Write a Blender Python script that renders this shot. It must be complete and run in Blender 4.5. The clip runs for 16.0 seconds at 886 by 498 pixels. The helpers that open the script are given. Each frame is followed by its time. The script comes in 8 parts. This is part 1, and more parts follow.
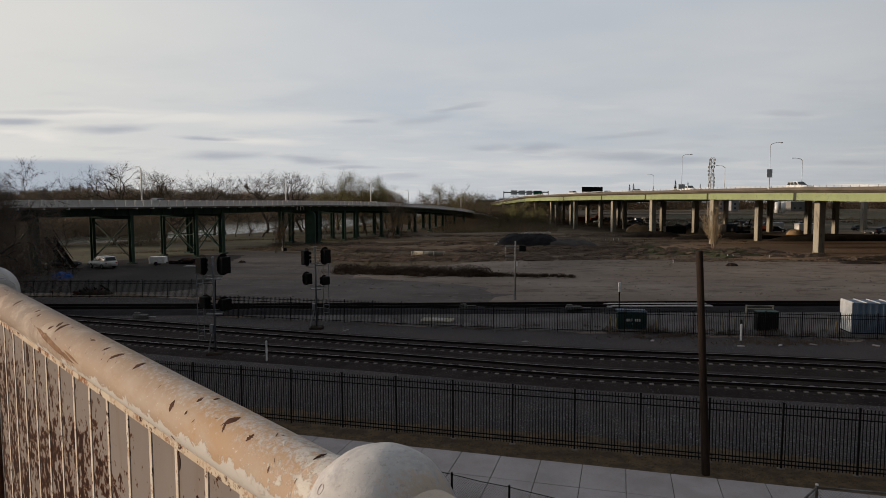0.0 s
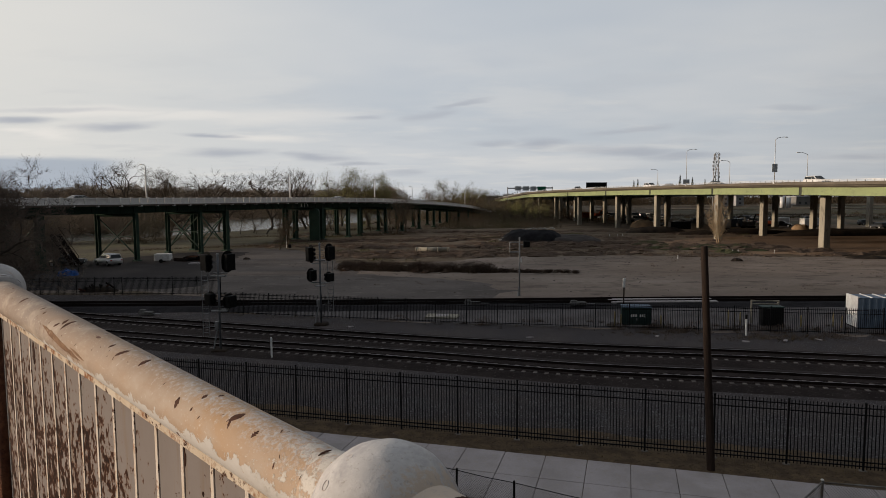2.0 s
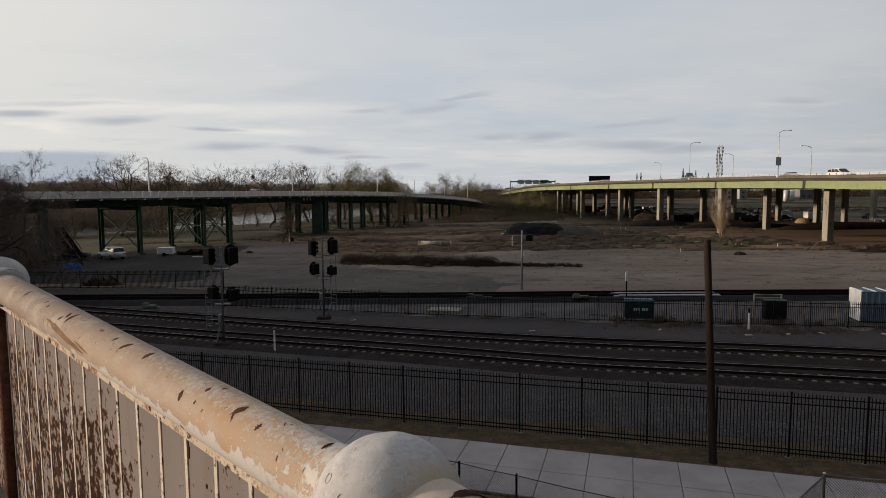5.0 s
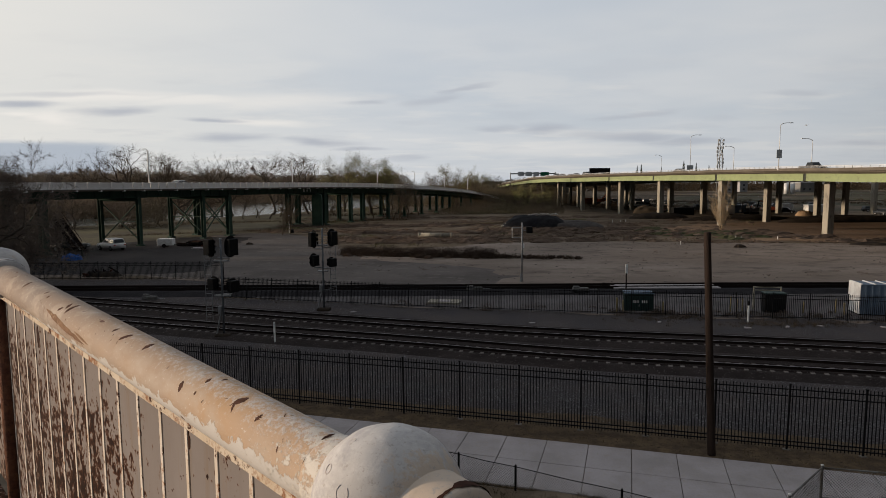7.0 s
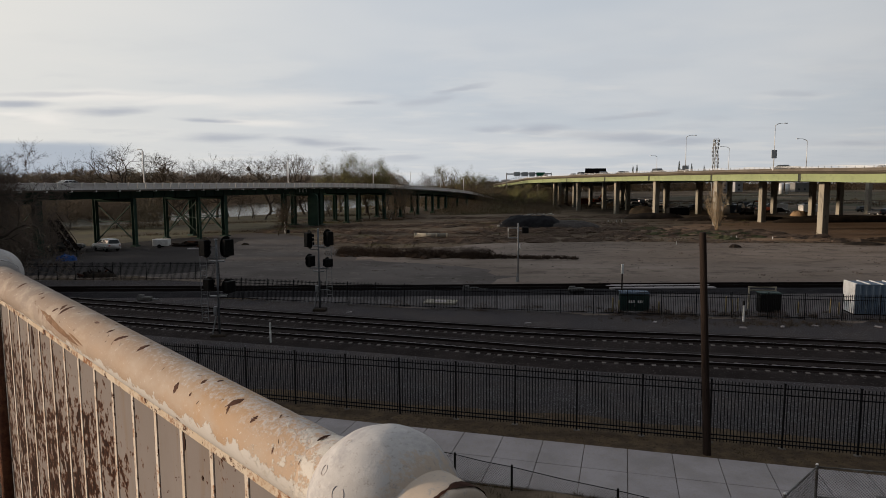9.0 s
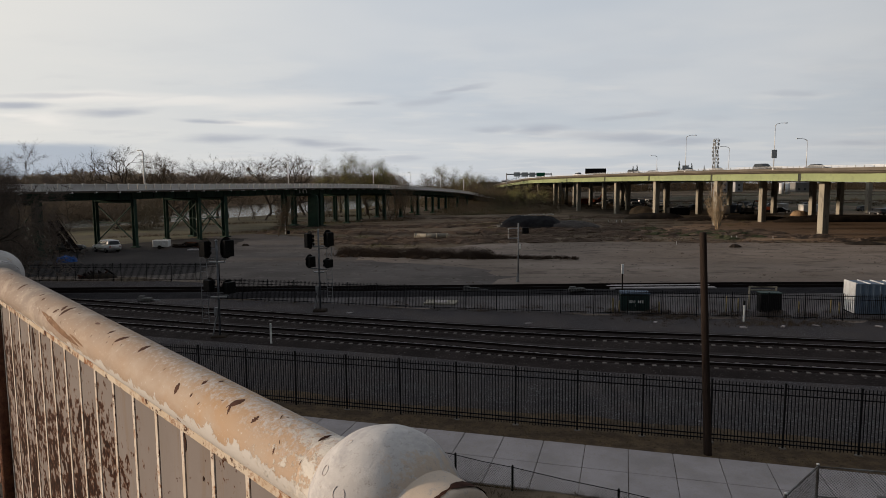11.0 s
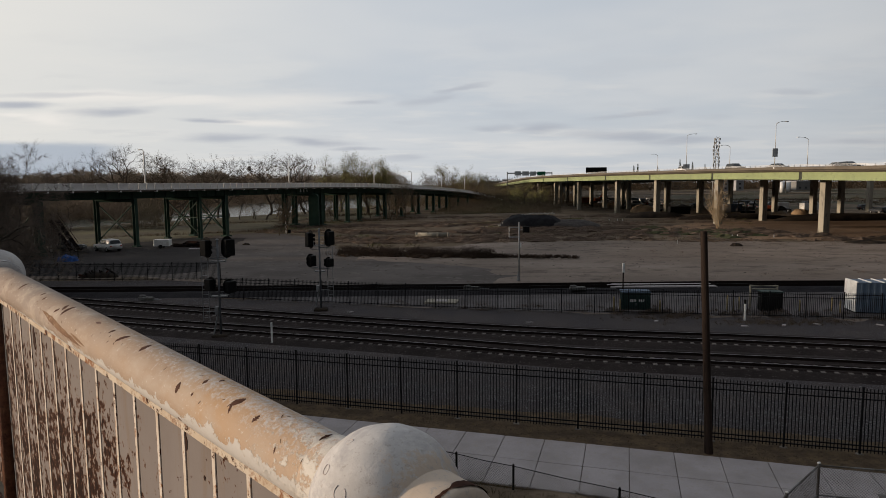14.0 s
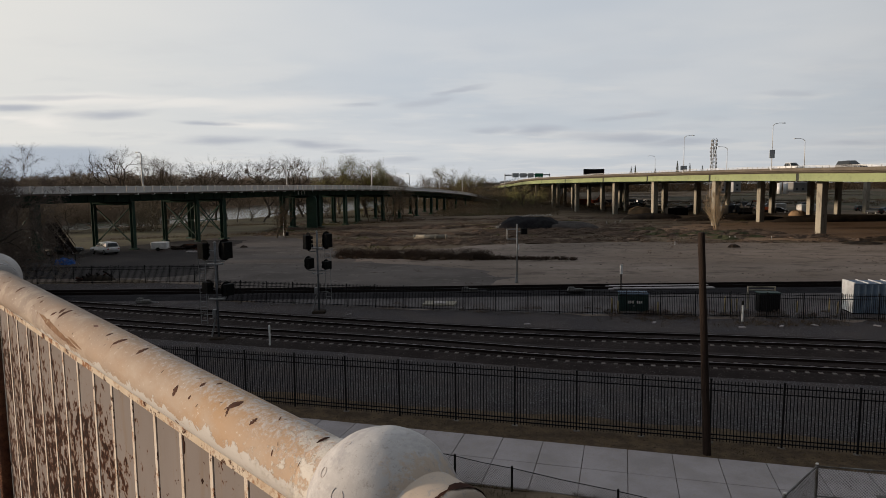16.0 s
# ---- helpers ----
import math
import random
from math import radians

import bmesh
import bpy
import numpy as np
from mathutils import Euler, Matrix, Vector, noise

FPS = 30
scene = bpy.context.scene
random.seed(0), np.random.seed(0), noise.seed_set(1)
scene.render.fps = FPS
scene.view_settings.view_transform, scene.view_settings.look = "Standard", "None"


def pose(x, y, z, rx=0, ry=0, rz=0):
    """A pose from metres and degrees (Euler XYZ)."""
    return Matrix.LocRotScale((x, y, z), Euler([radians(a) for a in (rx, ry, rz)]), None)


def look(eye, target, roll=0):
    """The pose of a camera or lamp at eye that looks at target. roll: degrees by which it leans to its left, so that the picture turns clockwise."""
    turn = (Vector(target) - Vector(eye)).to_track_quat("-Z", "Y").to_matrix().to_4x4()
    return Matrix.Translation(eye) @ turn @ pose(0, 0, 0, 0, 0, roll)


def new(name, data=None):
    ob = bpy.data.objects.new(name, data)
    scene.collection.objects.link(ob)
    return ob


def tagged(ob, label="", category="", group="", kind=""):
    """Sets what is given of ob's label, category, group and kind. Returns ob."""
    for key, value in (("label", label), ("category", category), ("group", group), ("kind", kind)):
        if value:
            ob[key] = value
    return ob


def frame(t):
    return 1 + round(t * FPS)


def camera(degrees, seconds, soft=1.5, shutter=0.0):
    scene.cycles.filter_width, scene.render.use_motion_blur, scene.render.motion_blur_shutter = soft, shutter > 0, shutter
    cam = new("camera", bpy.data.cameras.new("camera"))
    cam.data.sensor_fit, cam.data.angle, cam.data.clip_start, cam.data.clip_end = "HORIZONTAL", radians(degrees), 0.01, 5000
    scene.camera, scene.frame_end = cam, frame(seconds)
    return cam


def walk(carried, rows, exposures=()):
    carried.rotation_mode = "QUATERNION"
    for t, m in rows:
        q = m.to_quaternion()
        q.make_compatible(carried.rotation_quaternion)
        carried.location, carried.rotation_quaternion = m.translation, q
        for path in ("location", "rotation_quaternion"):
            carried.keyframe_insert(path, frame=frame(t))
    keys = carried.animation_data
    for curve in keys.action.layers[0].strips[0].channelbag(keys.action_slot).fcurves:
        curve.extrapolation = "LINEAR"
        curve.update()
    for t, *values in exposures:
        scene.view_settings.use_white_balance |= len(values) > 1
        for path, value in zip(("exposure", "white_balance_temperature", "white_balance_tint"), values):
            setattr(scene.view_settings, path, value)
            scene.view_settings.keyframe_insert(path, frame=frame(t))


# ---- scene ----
cam = camera(69.5, 16.0, soft=0.5)
PATH = [
    (0, 0.0001, -0.0028, 9.5004, 85.834, 0.209, -0.289),
    (0.5, 0.0004, -0.0049, 9.5010, 85.768, 0.273, -0.210),
    (1, 0.0006, -0.0021, 9.5006, 85.599, 0.359, -0.060),
    (1.5, -0.0000, -0.0034, 9.5007, 85.616, 0.384, -0.004),
    (2, 0.0008, -0.0021, 9.5004, 85.495, 0.449, 0.063),
    (2.5, 0.0009, -0.0015, 9.5007, 85.125, 0.521, 0.098),
    (3, 0.0001, -0.0021, 9.5004, 85.129, 0.542, -0.037),
    (3.5, 0.0001, -0.0023, 9.5003, 85.141, 0.528, -0.034),
    (4, 0.0009, -0.0013, 9.5000, 85.145, 0.555, 0.093),
    (6.5, -0.0005, -0.0000, 9.5000, 84.306, 0.354, 0.437),
    (7, -0.0004, 0.0014, 9.4992, 84.198, 0.322, 0.302),
    (7.5, 0.0004, -0.0011, 9.5008, 84.154, 0.342, -0.029),
    (8, 0.0005, 0.0003, 9.5006, 84.237, 0.366, -0.128),
    (8.5, -0.0002, -0.0010, 9.5001, 84.230, 0.343, -0.105),
    (9, 0.0002, 0.0010, 9.5001, 84.221, 0.333, -0.053),
    (11.5, -0.0000, -0.0003, 9.5001, 84.264, 0.455, -0.047),
    (12, 0.0000, -0.0000, 9.5001, 84.185, 0.454, -0.046),
    (12.5, -0.0000, 0.0000, 9.5000, 84.189, 0.456, -0.046),
    (13, -0.0001, -0.0000, 9.5000, 84.196, 0.483, 0.012),
    (13.5, -0.0001, -0.0003, 9.5000, 84.194, 0.496, 0.001),
    (14, -0.0001, 0.0010, 9.4997, 84.175, 0.514, 0.014),
    (14.5, 0.0014, -0.0005, 9.5002, 84.237, 0.573, -0.010),
    (15, 0.0009, 0.0003, 9.4998, 84.223, 0.608, -0.117),
    (15.5, 0.0009, -0.0003, 9.5002, 84.358, 0.568, -0.175),
    (16, 0.0013, -0.0007, 9.5004, 84.354, 0.638, -0.183),
]

walk(cam, [(t, pose(x, y, z, rx, ry, rz)) for t, x, y, z, rx, ry, rz in PATH], exposures=[(0, -0.11), (2, -0.09), (4, -0.06), (6.5, 0.0), (16, 0.0)])

# ---------------------------------------------------------------- world, sun, exposure
CREAM_WISPS = [
    (-0.537, 0.1379, 0.133, 0.0097, 0, 0.72), (-0.608, 0.1049, 0.035, 0.0106, 0, 0.78), (-0.39, 0.1314, 0.115, 0.0088, 0, 0.65), (-0.29, 0.0952, 0.066, 0.0053, -3, 0.65),
    (-0.651, 0.1114, 0.04, 0.0035, 0, 0.78), (-0.266, 0.1287, 0.15, 0.0142, 0, 0.45), (-0.641, 0.0414, 0.08, 0.0088, 0, 0.52), (0.191, 0.0525, 0.177, 0.0124, 0, 0.33),
]
GREY_WISPS = [
    (-0.656, 0.1256, 0.055, 0.0062, 0, 0.81), (-0.504, 0.1155, 0.066, 0.0071, 2, 0.72), (-0.361, 0.0993, 0.055, 0.0035, -3, 0.78), (-0.342, 0.0744, 0.069, 0.0071, 0, 0.72),
    (-0.19, 0.067, 0.06, 0.0062, -4, 0.78), (-0.134, 0.0559, 0.037, 0.0035, 0, 0.65), (-0.124, 0.1249, 0.04, 0.0035, 0, 0.52), (-0.014, 0.1284, 0.042, 0.0071, 10, 0.45),
    (0.038, 0.1457, 0.042, 0.0044, 9, 0.59), (0.076, 0.0852, 0.037, 0.0053, 0, 0.52), (0.152, 0.0846, 0.042, 0.0071, 0, 0.65), (0.285, 0.0721, 0.088, 0.008, -2, 0.65),
    (0.371, 0.0634, 0.071, 0.0062, 0, 0.59), (0.297, 0.1047, 0.066, 0.0044, 5, 0.45), (-0.067, 0.0404, 0.034, 0.0053, 0, 0.45), (0.636, 0.0595, 0.08, 0.0053, 0, 0.45),
    (-0.588, 0.141, 0.106, 0.0035, 0, 0.39), (0.536, 0.1355, 0.044, 0.0053, 0, 0.33),
]
SUN_AZ, SUN_EL = 271.0, 7.0          # compass-like: degrees from +y turning to +x


def build_world():
    w = bpy.data.worlds.new("evening_sky")
    scene.world = w
    w.use_nodes = True
    nt = w.node_tree
    nt.nodes.clear()
    N, L = nt.nodes.new, nt.links.new
    out, bg = N("ShaderNodeOutputWorld"), N("ShaderNodeBackground")
    sky = N("ShaderNodeTexSky")
    sky.sky_type, sky.sun_disc = "NISHITA", False
    sky.sun_elevation, sky.sun_rotation = radians(SUN_EL), radians(SUN_AZ)
    co, sep = N("ShaderNodeTexCoord"), N("ShaderNodeSeparateXYZ")
    L(co.outputs["Generated"], sep.inputs[0])

    def math_(op, a, b=None, clamp=False):
        n = N("ShaderNodeMath")
        n.operation, n.use_clamp = op, clamp
        for i, v in enumerate((a, b)):
            if v is None:
                continue
            if isinstance(v, (int, float)):
                n.inputs[i].default_value = v
            else:
                L(v, n.inputs[i])
        return n.outputs[0]

    # a flat cloud sheet seen in perspective: x / z, y / z
    zz = math_("ADD", math_("MAXIMUM", sep.outputs[2], 0.0), 0.09)
    comb = N("ShaderNodeCombineXYZ")
    L(math_("DIVIDE", sep.outputs[0], zz), comb.inputs[0])
    L(math_("DIVIDE", sep.outputs[1], zz), comb.inputs[1])

    def cloud(scale, detail, sx, sy, rot, lo, hi, off=0.0):
        m = N("ShaderNodeMapping")
        m.inputs["Scale"].default_value = (sx, sy, 1)
        m.inputs["Rotation"].default_value = (0, 0, radians(rot))
        m.inputs["Location"].default_value = (off, off * 0.7, off)
        L(comb.outputs[0], m.inputs[0])
        n = N("ShaderNodeTexNoise")
        n.inputs["Scale"].default_value, n.inputs["Detail"].default_value = scale, detail
        n.inputs["Roughness"].default_value = 0.55
        L(m.outputs[0], n.inputs["Vector"])
        r = N("ShaderNodeMapRange")
        r.inputs[1].default_value, r.inputs[2].default_value = lo, hi
        r.interpolation_type = "SMOOTHSTEP"
        L(n.outputs[0], r.inputs[0])
        return r.outputs[0]

    def mix(fac, a, b):
        n = N("ShaderNodeMix")
        n.data_type = "RGBA"
        if isinstance(fac, (int, float)):
            n.inputs[0].default_value = fac
        else:
            L(fac, n.inputs[0])
        for i, v in ((6, a), (7, b)):
            if isinstance(v, tuple):
                n.inputs[i].default_value = (*v, 1)
            else:
                L(v, n.inputs[i])
        return n.outputs[2]

    veil = mix(0.92, sky.outputs[0], (5.6, 6.05, 6.65))                       # thin high cloud over the whole sky
    soft = cloud(0.42, 4, 0.8, 1.0, 20, 0.34, 0.70)
    c = mix(math_("MULTIPLY", soft, 0.8), veil, (6.75, 6.85, 6.95))
    # brighter, creamier low in the west
    west = N("ShaderNodeVectorMath")
    west.operation = "DOT_PRODUCT"
    L(co.outputs["Generated"], west.inputs[0])
    west.inputs[1].default_value = (-0.80, 0.585, 0.13)
    glow = N("ShaderNodeMapRange")
    glow.inputs[1].default_value, glow.inputs[2].default_value = 0.64, 1.0
    glow.interpolation_type = "SMOOTHSTEP"
    L(west.outputs["Value"], glow.inputs[0])
    c = mix(math_("MULTIPLY", glow.outputs[0], 0.66), c, (8.5, 8.15, 7.45))
    # long grey streaks near the horizon
    low = N("ShaderNodeMapRange")
    low.inputs[1].default_value, low.inputs[2].default_value = 0.27, 0.10
    L(sep.outputs[2], low.inputs[0])
    streak = cloud(1.3, 5, 1.15, 1.6, 14, 0.51, 0.66, 3.1)
    c = mix(math_("MULTIPLY", streak, math_("MULTIPLY", low.outputs[0], 0.14)), c, (4.45, 4.65, 5.15))
    bright = cloud(1.2, 5, 0.9, 1.3, 10, 0.50, 0.68, 8.4)
    c = mix(math_("MULTIPLY", bright, math_("MULTIPLY", low.outputs[0], 0.30)), c, (8.1, 7.8, 7.35))
    # single drawn-out clouds over the northern horizon: bearing and rise (tangents), half length, half height, tilt, weight
    ahead = math_("MAXIMUM", sep.outputs[1], 0.05)
    flat = N("ShaderNodeCombineXYZ")
    L(math_("DIVIDE", sep.outputs[0], ahead), flat.inputs[0])
    L(math_("DIVIDE", sep.outputs[2], ahead), flat.inputs[1])
    fray_map, fray = N("ShaderNodeMapping"), N("ShaderNodeTexNoise")
    fray_map.inputs["Scale"].default_value = (9, 55, 1)
    fray.inputs["Scale"].default_value, fray.inputs["Detail"].default_value = 1.0, 5
    L(flat.outputs[0], fray_map.inputs[0])
    L(fray_map.outputs[0], fray.inputs["Vector"])
    centred, warp, warped = N("ShaderNodeVectorMath"), N("ShaderNodeVectorMath"), N("ShaderNodeVectorMath")
    centred.operation, warp.operation, warped.operation = "SUBTRACT", "MULTIPLY", "ADD"
    L(fray.outputs["Color"], centred.inputs[0])
    centred.inputs[1].default_value = (0.5, 0.5, 0.5)
    L(centred.outputs[0], warp.inputs[0])
    warp.inputs[1].default_value = (0.10, 0.014, 0.0)
    L(flat.outputs[0], warped.inputs[0])
    L(warp.outputs[0], warped.inputs[1])
    front = N("ShaderNodeMapRange")
    front.inputs[1].default_value, front.inputs[2].default_value = 0.05, 0.25
    L(sep.outputs[1], front.inputs[0])

    def wisps(c, table, colour):
        total = None
        for u, v, a, b, tilt, weight in table:
            mp, ln, r = N("ShaderNodeMapping"), N("ShaderNodeVectorMath"), N("ShaderNodeMapRange")
            mp.vector_type = "TEXTURE"
            mp.inputs["Location"].default_value, mp.inputs["Rotation"].default_value, mp.inputs["Scale"].default_value = (u, v, 0), (0, 0, radians(tilt)), (a, b, 1)
            L(warped.outputs[0], mp.inputs[0])
            ln.operation, r.interpolation_type = "LENGTH", "SMOOTHSTEP"
            L(mp.outputs[0], ln.inputs[0])
            r.inputs[1].default_value, r.inputs[2].default_value, r.inputs[3].default_value, r.inputs[4].default_value = 0.15, 1.5, weight, 0.0
            L(ln.outputs["Value"], r.inputs[0])
            total = r.outputs[0] if total is None else math_("MAXIMUM", total, r.outputs[0])
        return mix(math_("MULTIPLY", total, front.outputs[0]), c, colour)

    c = wisps(c, CREAM_WISPS, (8.6, 8.25, 7.8))
    c = wisps(c, GREY_WISPS, (4.1, 4.35, 4.95))
    # a low blue-grey cloud bank in the north-west
    ratio = math_("DIVIDE", sep.outputs[0], math_("MAXIMUM", sep.outputs[1], 0.05))
    edge = cloud(0.7, 4, 1.0, 1.0, 0, 0.3, 0.7, 5.5)
    lid = N("ShaderNodeMapRange")
    lid.interpolation_type = "SMOOTHSTEP"
    lid.inputs[1].default_value, lid.inputs[2].default_value = 0.066, 0.056
    L(math_("ADD", sep.outputs[2], math_("MULTIPLY", edge, 0.006)), lid.inputs[0])
    end = N("ShaderNodeMapRange")
    end.interpolation_type = "SMOOTHSTEP"
    end.inputs[1].default_value, end.inputs[2].default_value = -0.46, -0.55
    L(ratio, end.inputs[0])
    c = mix(math_("MULTIPLY", math_("MULTIPLY", lid.outputs[0], end.outputs[0]), 0.85), c, (3.9, 4.45, 5.25))
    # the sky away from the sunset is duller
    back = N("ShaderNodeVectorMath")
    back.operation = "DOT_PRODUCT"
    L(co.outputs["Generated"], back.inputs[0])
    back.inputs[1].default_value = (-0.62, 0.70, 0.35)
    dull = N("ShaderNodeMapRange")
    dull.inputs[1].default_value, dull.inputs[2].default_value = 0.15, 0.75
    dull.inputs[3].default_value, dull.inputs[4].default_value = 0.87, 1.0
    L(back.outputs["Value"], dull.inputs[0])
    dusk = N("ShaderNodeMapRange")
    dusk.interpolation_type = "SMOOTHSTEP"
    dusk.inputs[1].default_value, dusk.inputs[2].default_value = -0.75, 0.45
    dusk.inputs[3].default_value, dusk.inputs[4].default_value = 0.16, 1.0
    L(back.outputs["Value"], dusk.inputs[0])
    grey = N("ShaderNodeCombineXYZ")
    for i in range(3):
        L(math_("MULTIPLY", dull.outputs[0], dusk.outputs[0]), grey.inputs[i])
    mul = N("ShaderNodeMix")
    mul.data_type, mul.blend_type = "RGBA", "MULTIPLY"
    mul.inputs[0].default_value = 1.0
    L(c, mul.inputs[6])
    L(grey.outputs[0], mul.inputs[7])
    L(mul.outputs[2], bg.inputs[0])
    bg.inputs[1].default_value = 0.1
    L(bg.outputs[0], out.inputs[0])


build_world()
sun = new("sun", bpy.data.lights.new("sun", "SUN"))
sun.data.energy, sun.data.angle, sun.data.color = 4.9, radians(2.5), (1.0, 0.80, 0.60)
_a, _e = radians(SUN_AZ), radians(SUN_EL)
SUN_DIR = Vector((math.sin(_a) * math.cos(_e), math.cos(_a) * math.cos(_e), math.sin(_e)))
sun.matrix_world = look(SUN_DIR * 50, (0, 0, 0))


# ---------------------------------------------------------------- materials
def material(name, base, rough=0.8, metal=0.0, second=None, scale=3.0, third=None, scale2=30.0, bump=0.0, bump_scale=60.0,
             lo=0.4, hi=0.62, lo2=0.55, hi2=0.68, stretch=(1, 1, 1), random_tint=0.0, space="Object", rough2=None, spec=0.06):
    """A node material: base colour with stains (second, at scale) and specks (third, at scale2), and a fine relief."""
    m = bpy.data.materials.new(name)
    m.use_nodes = True
    nt = m.node_tree
    N, L = nt.nodes.new, nt.links.new
    b = nt.nodes["Principled BSDF"]
    b.inputs["Roughness"].default_value, b.inputs["Metallic"].default_value = rough, metal
    b.inputs["Specular IOR Level"].default_value = spec
    co, mp = N("ShaderNodeTexCoord"), N("ShaderNodeMapping")
    mp.inputs["Scale"].default_value = stretch
    if space == "World":
        L(N("ShaderNodeNewGeometry").outputs["Position"], mp.inputs[0])
    else:
        L(co.outputs["Object"], mp.inputs[0])

    def noise_(s, detail=5, rough_=0.6):
        n = N("ShaderNodeTexNoise")
        n.inputs["Scale"].default_value, n.inputs["Detail"].default_value, n.inputs["Roughness"].default_value = s, detail, rough_
        L(mp.outputs[0], n.inputs["Vector"])
        return n.outputs[0]

    def ramp(v, a, z):
        r = N("ShaderNodeMapRange")
        r.inputs[1].default_value, r.inputs[2].default_value = a, z
        L(v, r.inputs[0])
        return r.outputs[0]

    def mix(fac, a, z, mode="MIX"):
        n = N("ShaderNodeMix")
        n.data_type, n.blend_type = "RGBA", mode
        if isinstance(fac, float):
            n.inputs[0].default_value = fac
        else:
            L(fac, n.inputs[0])
        for i, v in ((6, a), (7, z)):
            if isinstance(v, tuple):
                n.inputs[i].default_value = (*v, 1)
            else:
                L(v, n.inputs[i])
        return n.outputs[2]

    c = base
    f2 = None
    if second:
        f2 = ramp(noise_(scale), lo, hi)
        c = mix(f2, c, second)
    if third:
        f3 = ramp(noise_(scale2, 6, 0.65), lo2, hi2)
        c = mix(f3, c, third)
        if rough2 is not None:
            L(mix(f3, (rough,) * 3, (rough2,) * 3), b.inputs["Roughness"])
    if random_tint:
        r = ramp(N("ShaderNodeObjectInfo").outputs["Random"], 0.0, 1.0)
        c = mix(r, mix(1.0, c, (1 - random_tint,) * 3, "MULTIPLY"), mix(1.0, c, (1 + random_tint,) * 3, "MULTIPLY"))
    # grain, a little lighter and darker all over
    g = ramp(noise_(bump_scale * 0.7, 3), 0.25, 0.75)
    c = mix(g, mix(1.0, c, (0.86,) * 3, "MULTIPLY"), mix(1.0, c, (1.12,) * 3, "MULTIPLY"))
    L(c, b.inputs["Base Color"])
    if bump:
        bp = N("ShaderNodeBump")
        bp.inputs["Strength"].default_value, bp.inputs["Distance"].default_value = bump, 0.02
        L(noise_(bump_scale, 4), bp.inputs["Height"])
        L(bp.outputs[0], b.inputs["Normal"])
    return m


M = {}
M["dirt"] = material("yard_dirt", (0.142, 0.114, 0.096), 0.95, second=(0.205, 0.168, 0.146), scale=0.06, third=(0.070, 0.056, 0.046), scale2=0.30, lo=0.44, hi=0.66, lo2=0.52, hi2=0.70,
                     bump=0.4, bump_scale=3.0, space="World", stretch=(0.75, 1.3, 1))
M["field"] = material("dry_field", (0.112, 0.0855, 0.059), 0.97, second=(0.06496, 0.04902, 0.0354), scale=0.11, third=(0.1848, 0.1425, 0.1038), scale2=0.32, lo=0.44, hi=0.58, lo2=0.54, hi2=0.68,
                      bump=0.6, bump_scale=2.5, space="World", stretch=(0.35, 1.5, 1))
M["verge"] = material("verge_dirt", (0.05775, 0.042, 0.02941), 0.97, second=(0.09823, 0.07, 0.04366), scale=1.6, third=(0.02893, 0.0224, 0.01539), scale2=6.0,
                      bump=0.7, bump_scale=18.0, space="World")
M["ballast"] = material("dark_ballast", (0.01529, 0.01174, 0.01112), 0.95, second=(0.02519, 0.01972, 0.01872), scale=0.5, third=(0.1331, 0.1174, 0.1147), scale2=11.0,
                        lo2=0.60, hi2=0.72, bump=1.0, bump_scale=14.0, space="World")
M["gravel"] = material("grey_gravel", (0.037, 0.033, 0.0345), 0.95, second=(0.050, 0.042, 0.040), scale=0.35, third=(0.19, 0.182, 0.20), scale2=12.0,
                       lo2=0.55, hi2=0.67, bump=1.0, bump_scale=12.0, space="World")
M["concrete"] = material("pavement_concrete", (0.3036, 0.2789, 0.285), 0.9, second=(0.2508, 0.2296, 0.2303), scale=0.7, third=(0.2728, 0.243, 0.2223), scale2=9.0,
                         bump=0.25, bump_scale=60.0, space="World", random_tint=0.05)
M["footing"] = material("dusty_footing_concrete", (0.15, 0.135, 0.125), 0.95, second=(0.09, 0.08, 0.07), scale=4.0, third=(0.05, 0.04, 0.033), scale2=14.0, bump=0.4, bump_scale=40.0, space="World")
M["column"] = material("column_concrete", (0.265, 0.243, 0.20), 0.88, second=(0.215, 0.198, 0.165), scale=0.5, third=(0.135, 0.122, 0.103), scale2=2.0,
                       bump=0.2, bump_scale=20.0, stretch=(1, 1, 0.3))
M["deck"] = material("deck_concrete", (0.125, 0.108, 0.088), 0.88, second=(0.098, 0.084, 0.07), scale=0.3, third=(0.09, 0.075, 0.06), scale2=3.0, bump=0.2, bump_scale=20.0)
M["lime"] = material("pale_green_girder_paint", (0.225, 0.262, 0.135), 0.6, second=(0.195, 0.227, 0.12), scale=0.25, third=(0.155, 0.175, 0.105), scale2=1.5,
                     bump=0.1, bump_scale=20.0)
# dark steel; under the highway decks its tone stands in for shade
M["dark_shaded_steel"] = material("shaded_steel", (0.05, 0.055, 0.045), 0.7, second=(0.035, 0.038, 0.033), scale=0.5)
M["green"] = material("dark_green_bridge_paint", (0.036, 0.066, 0.049), 0.6, second=(0.027, 0.048, 0.038), scale=0.5, third=(0.06, 0.06, 0.045), scale2=2.5,
                      lo2=0.6, hi2=0.72, bump=0.1, bump_scale=20.0)
M["parapet"] = material("parapet_white", (0.84, 0.82, 0.81), 0.8, second=(0.76, 0.74, 0.73), scale=0.6, third=(0.45, 0.42, 0.40), scale2=2.0, lo2=0.6, hi2=0.75)
M["fence"] = material("black_fence_paint", (0.006, 0.006, 0.007), 0.7, second=(0.009, 0.009, 0.010), scale=3.0, spec=0.08)
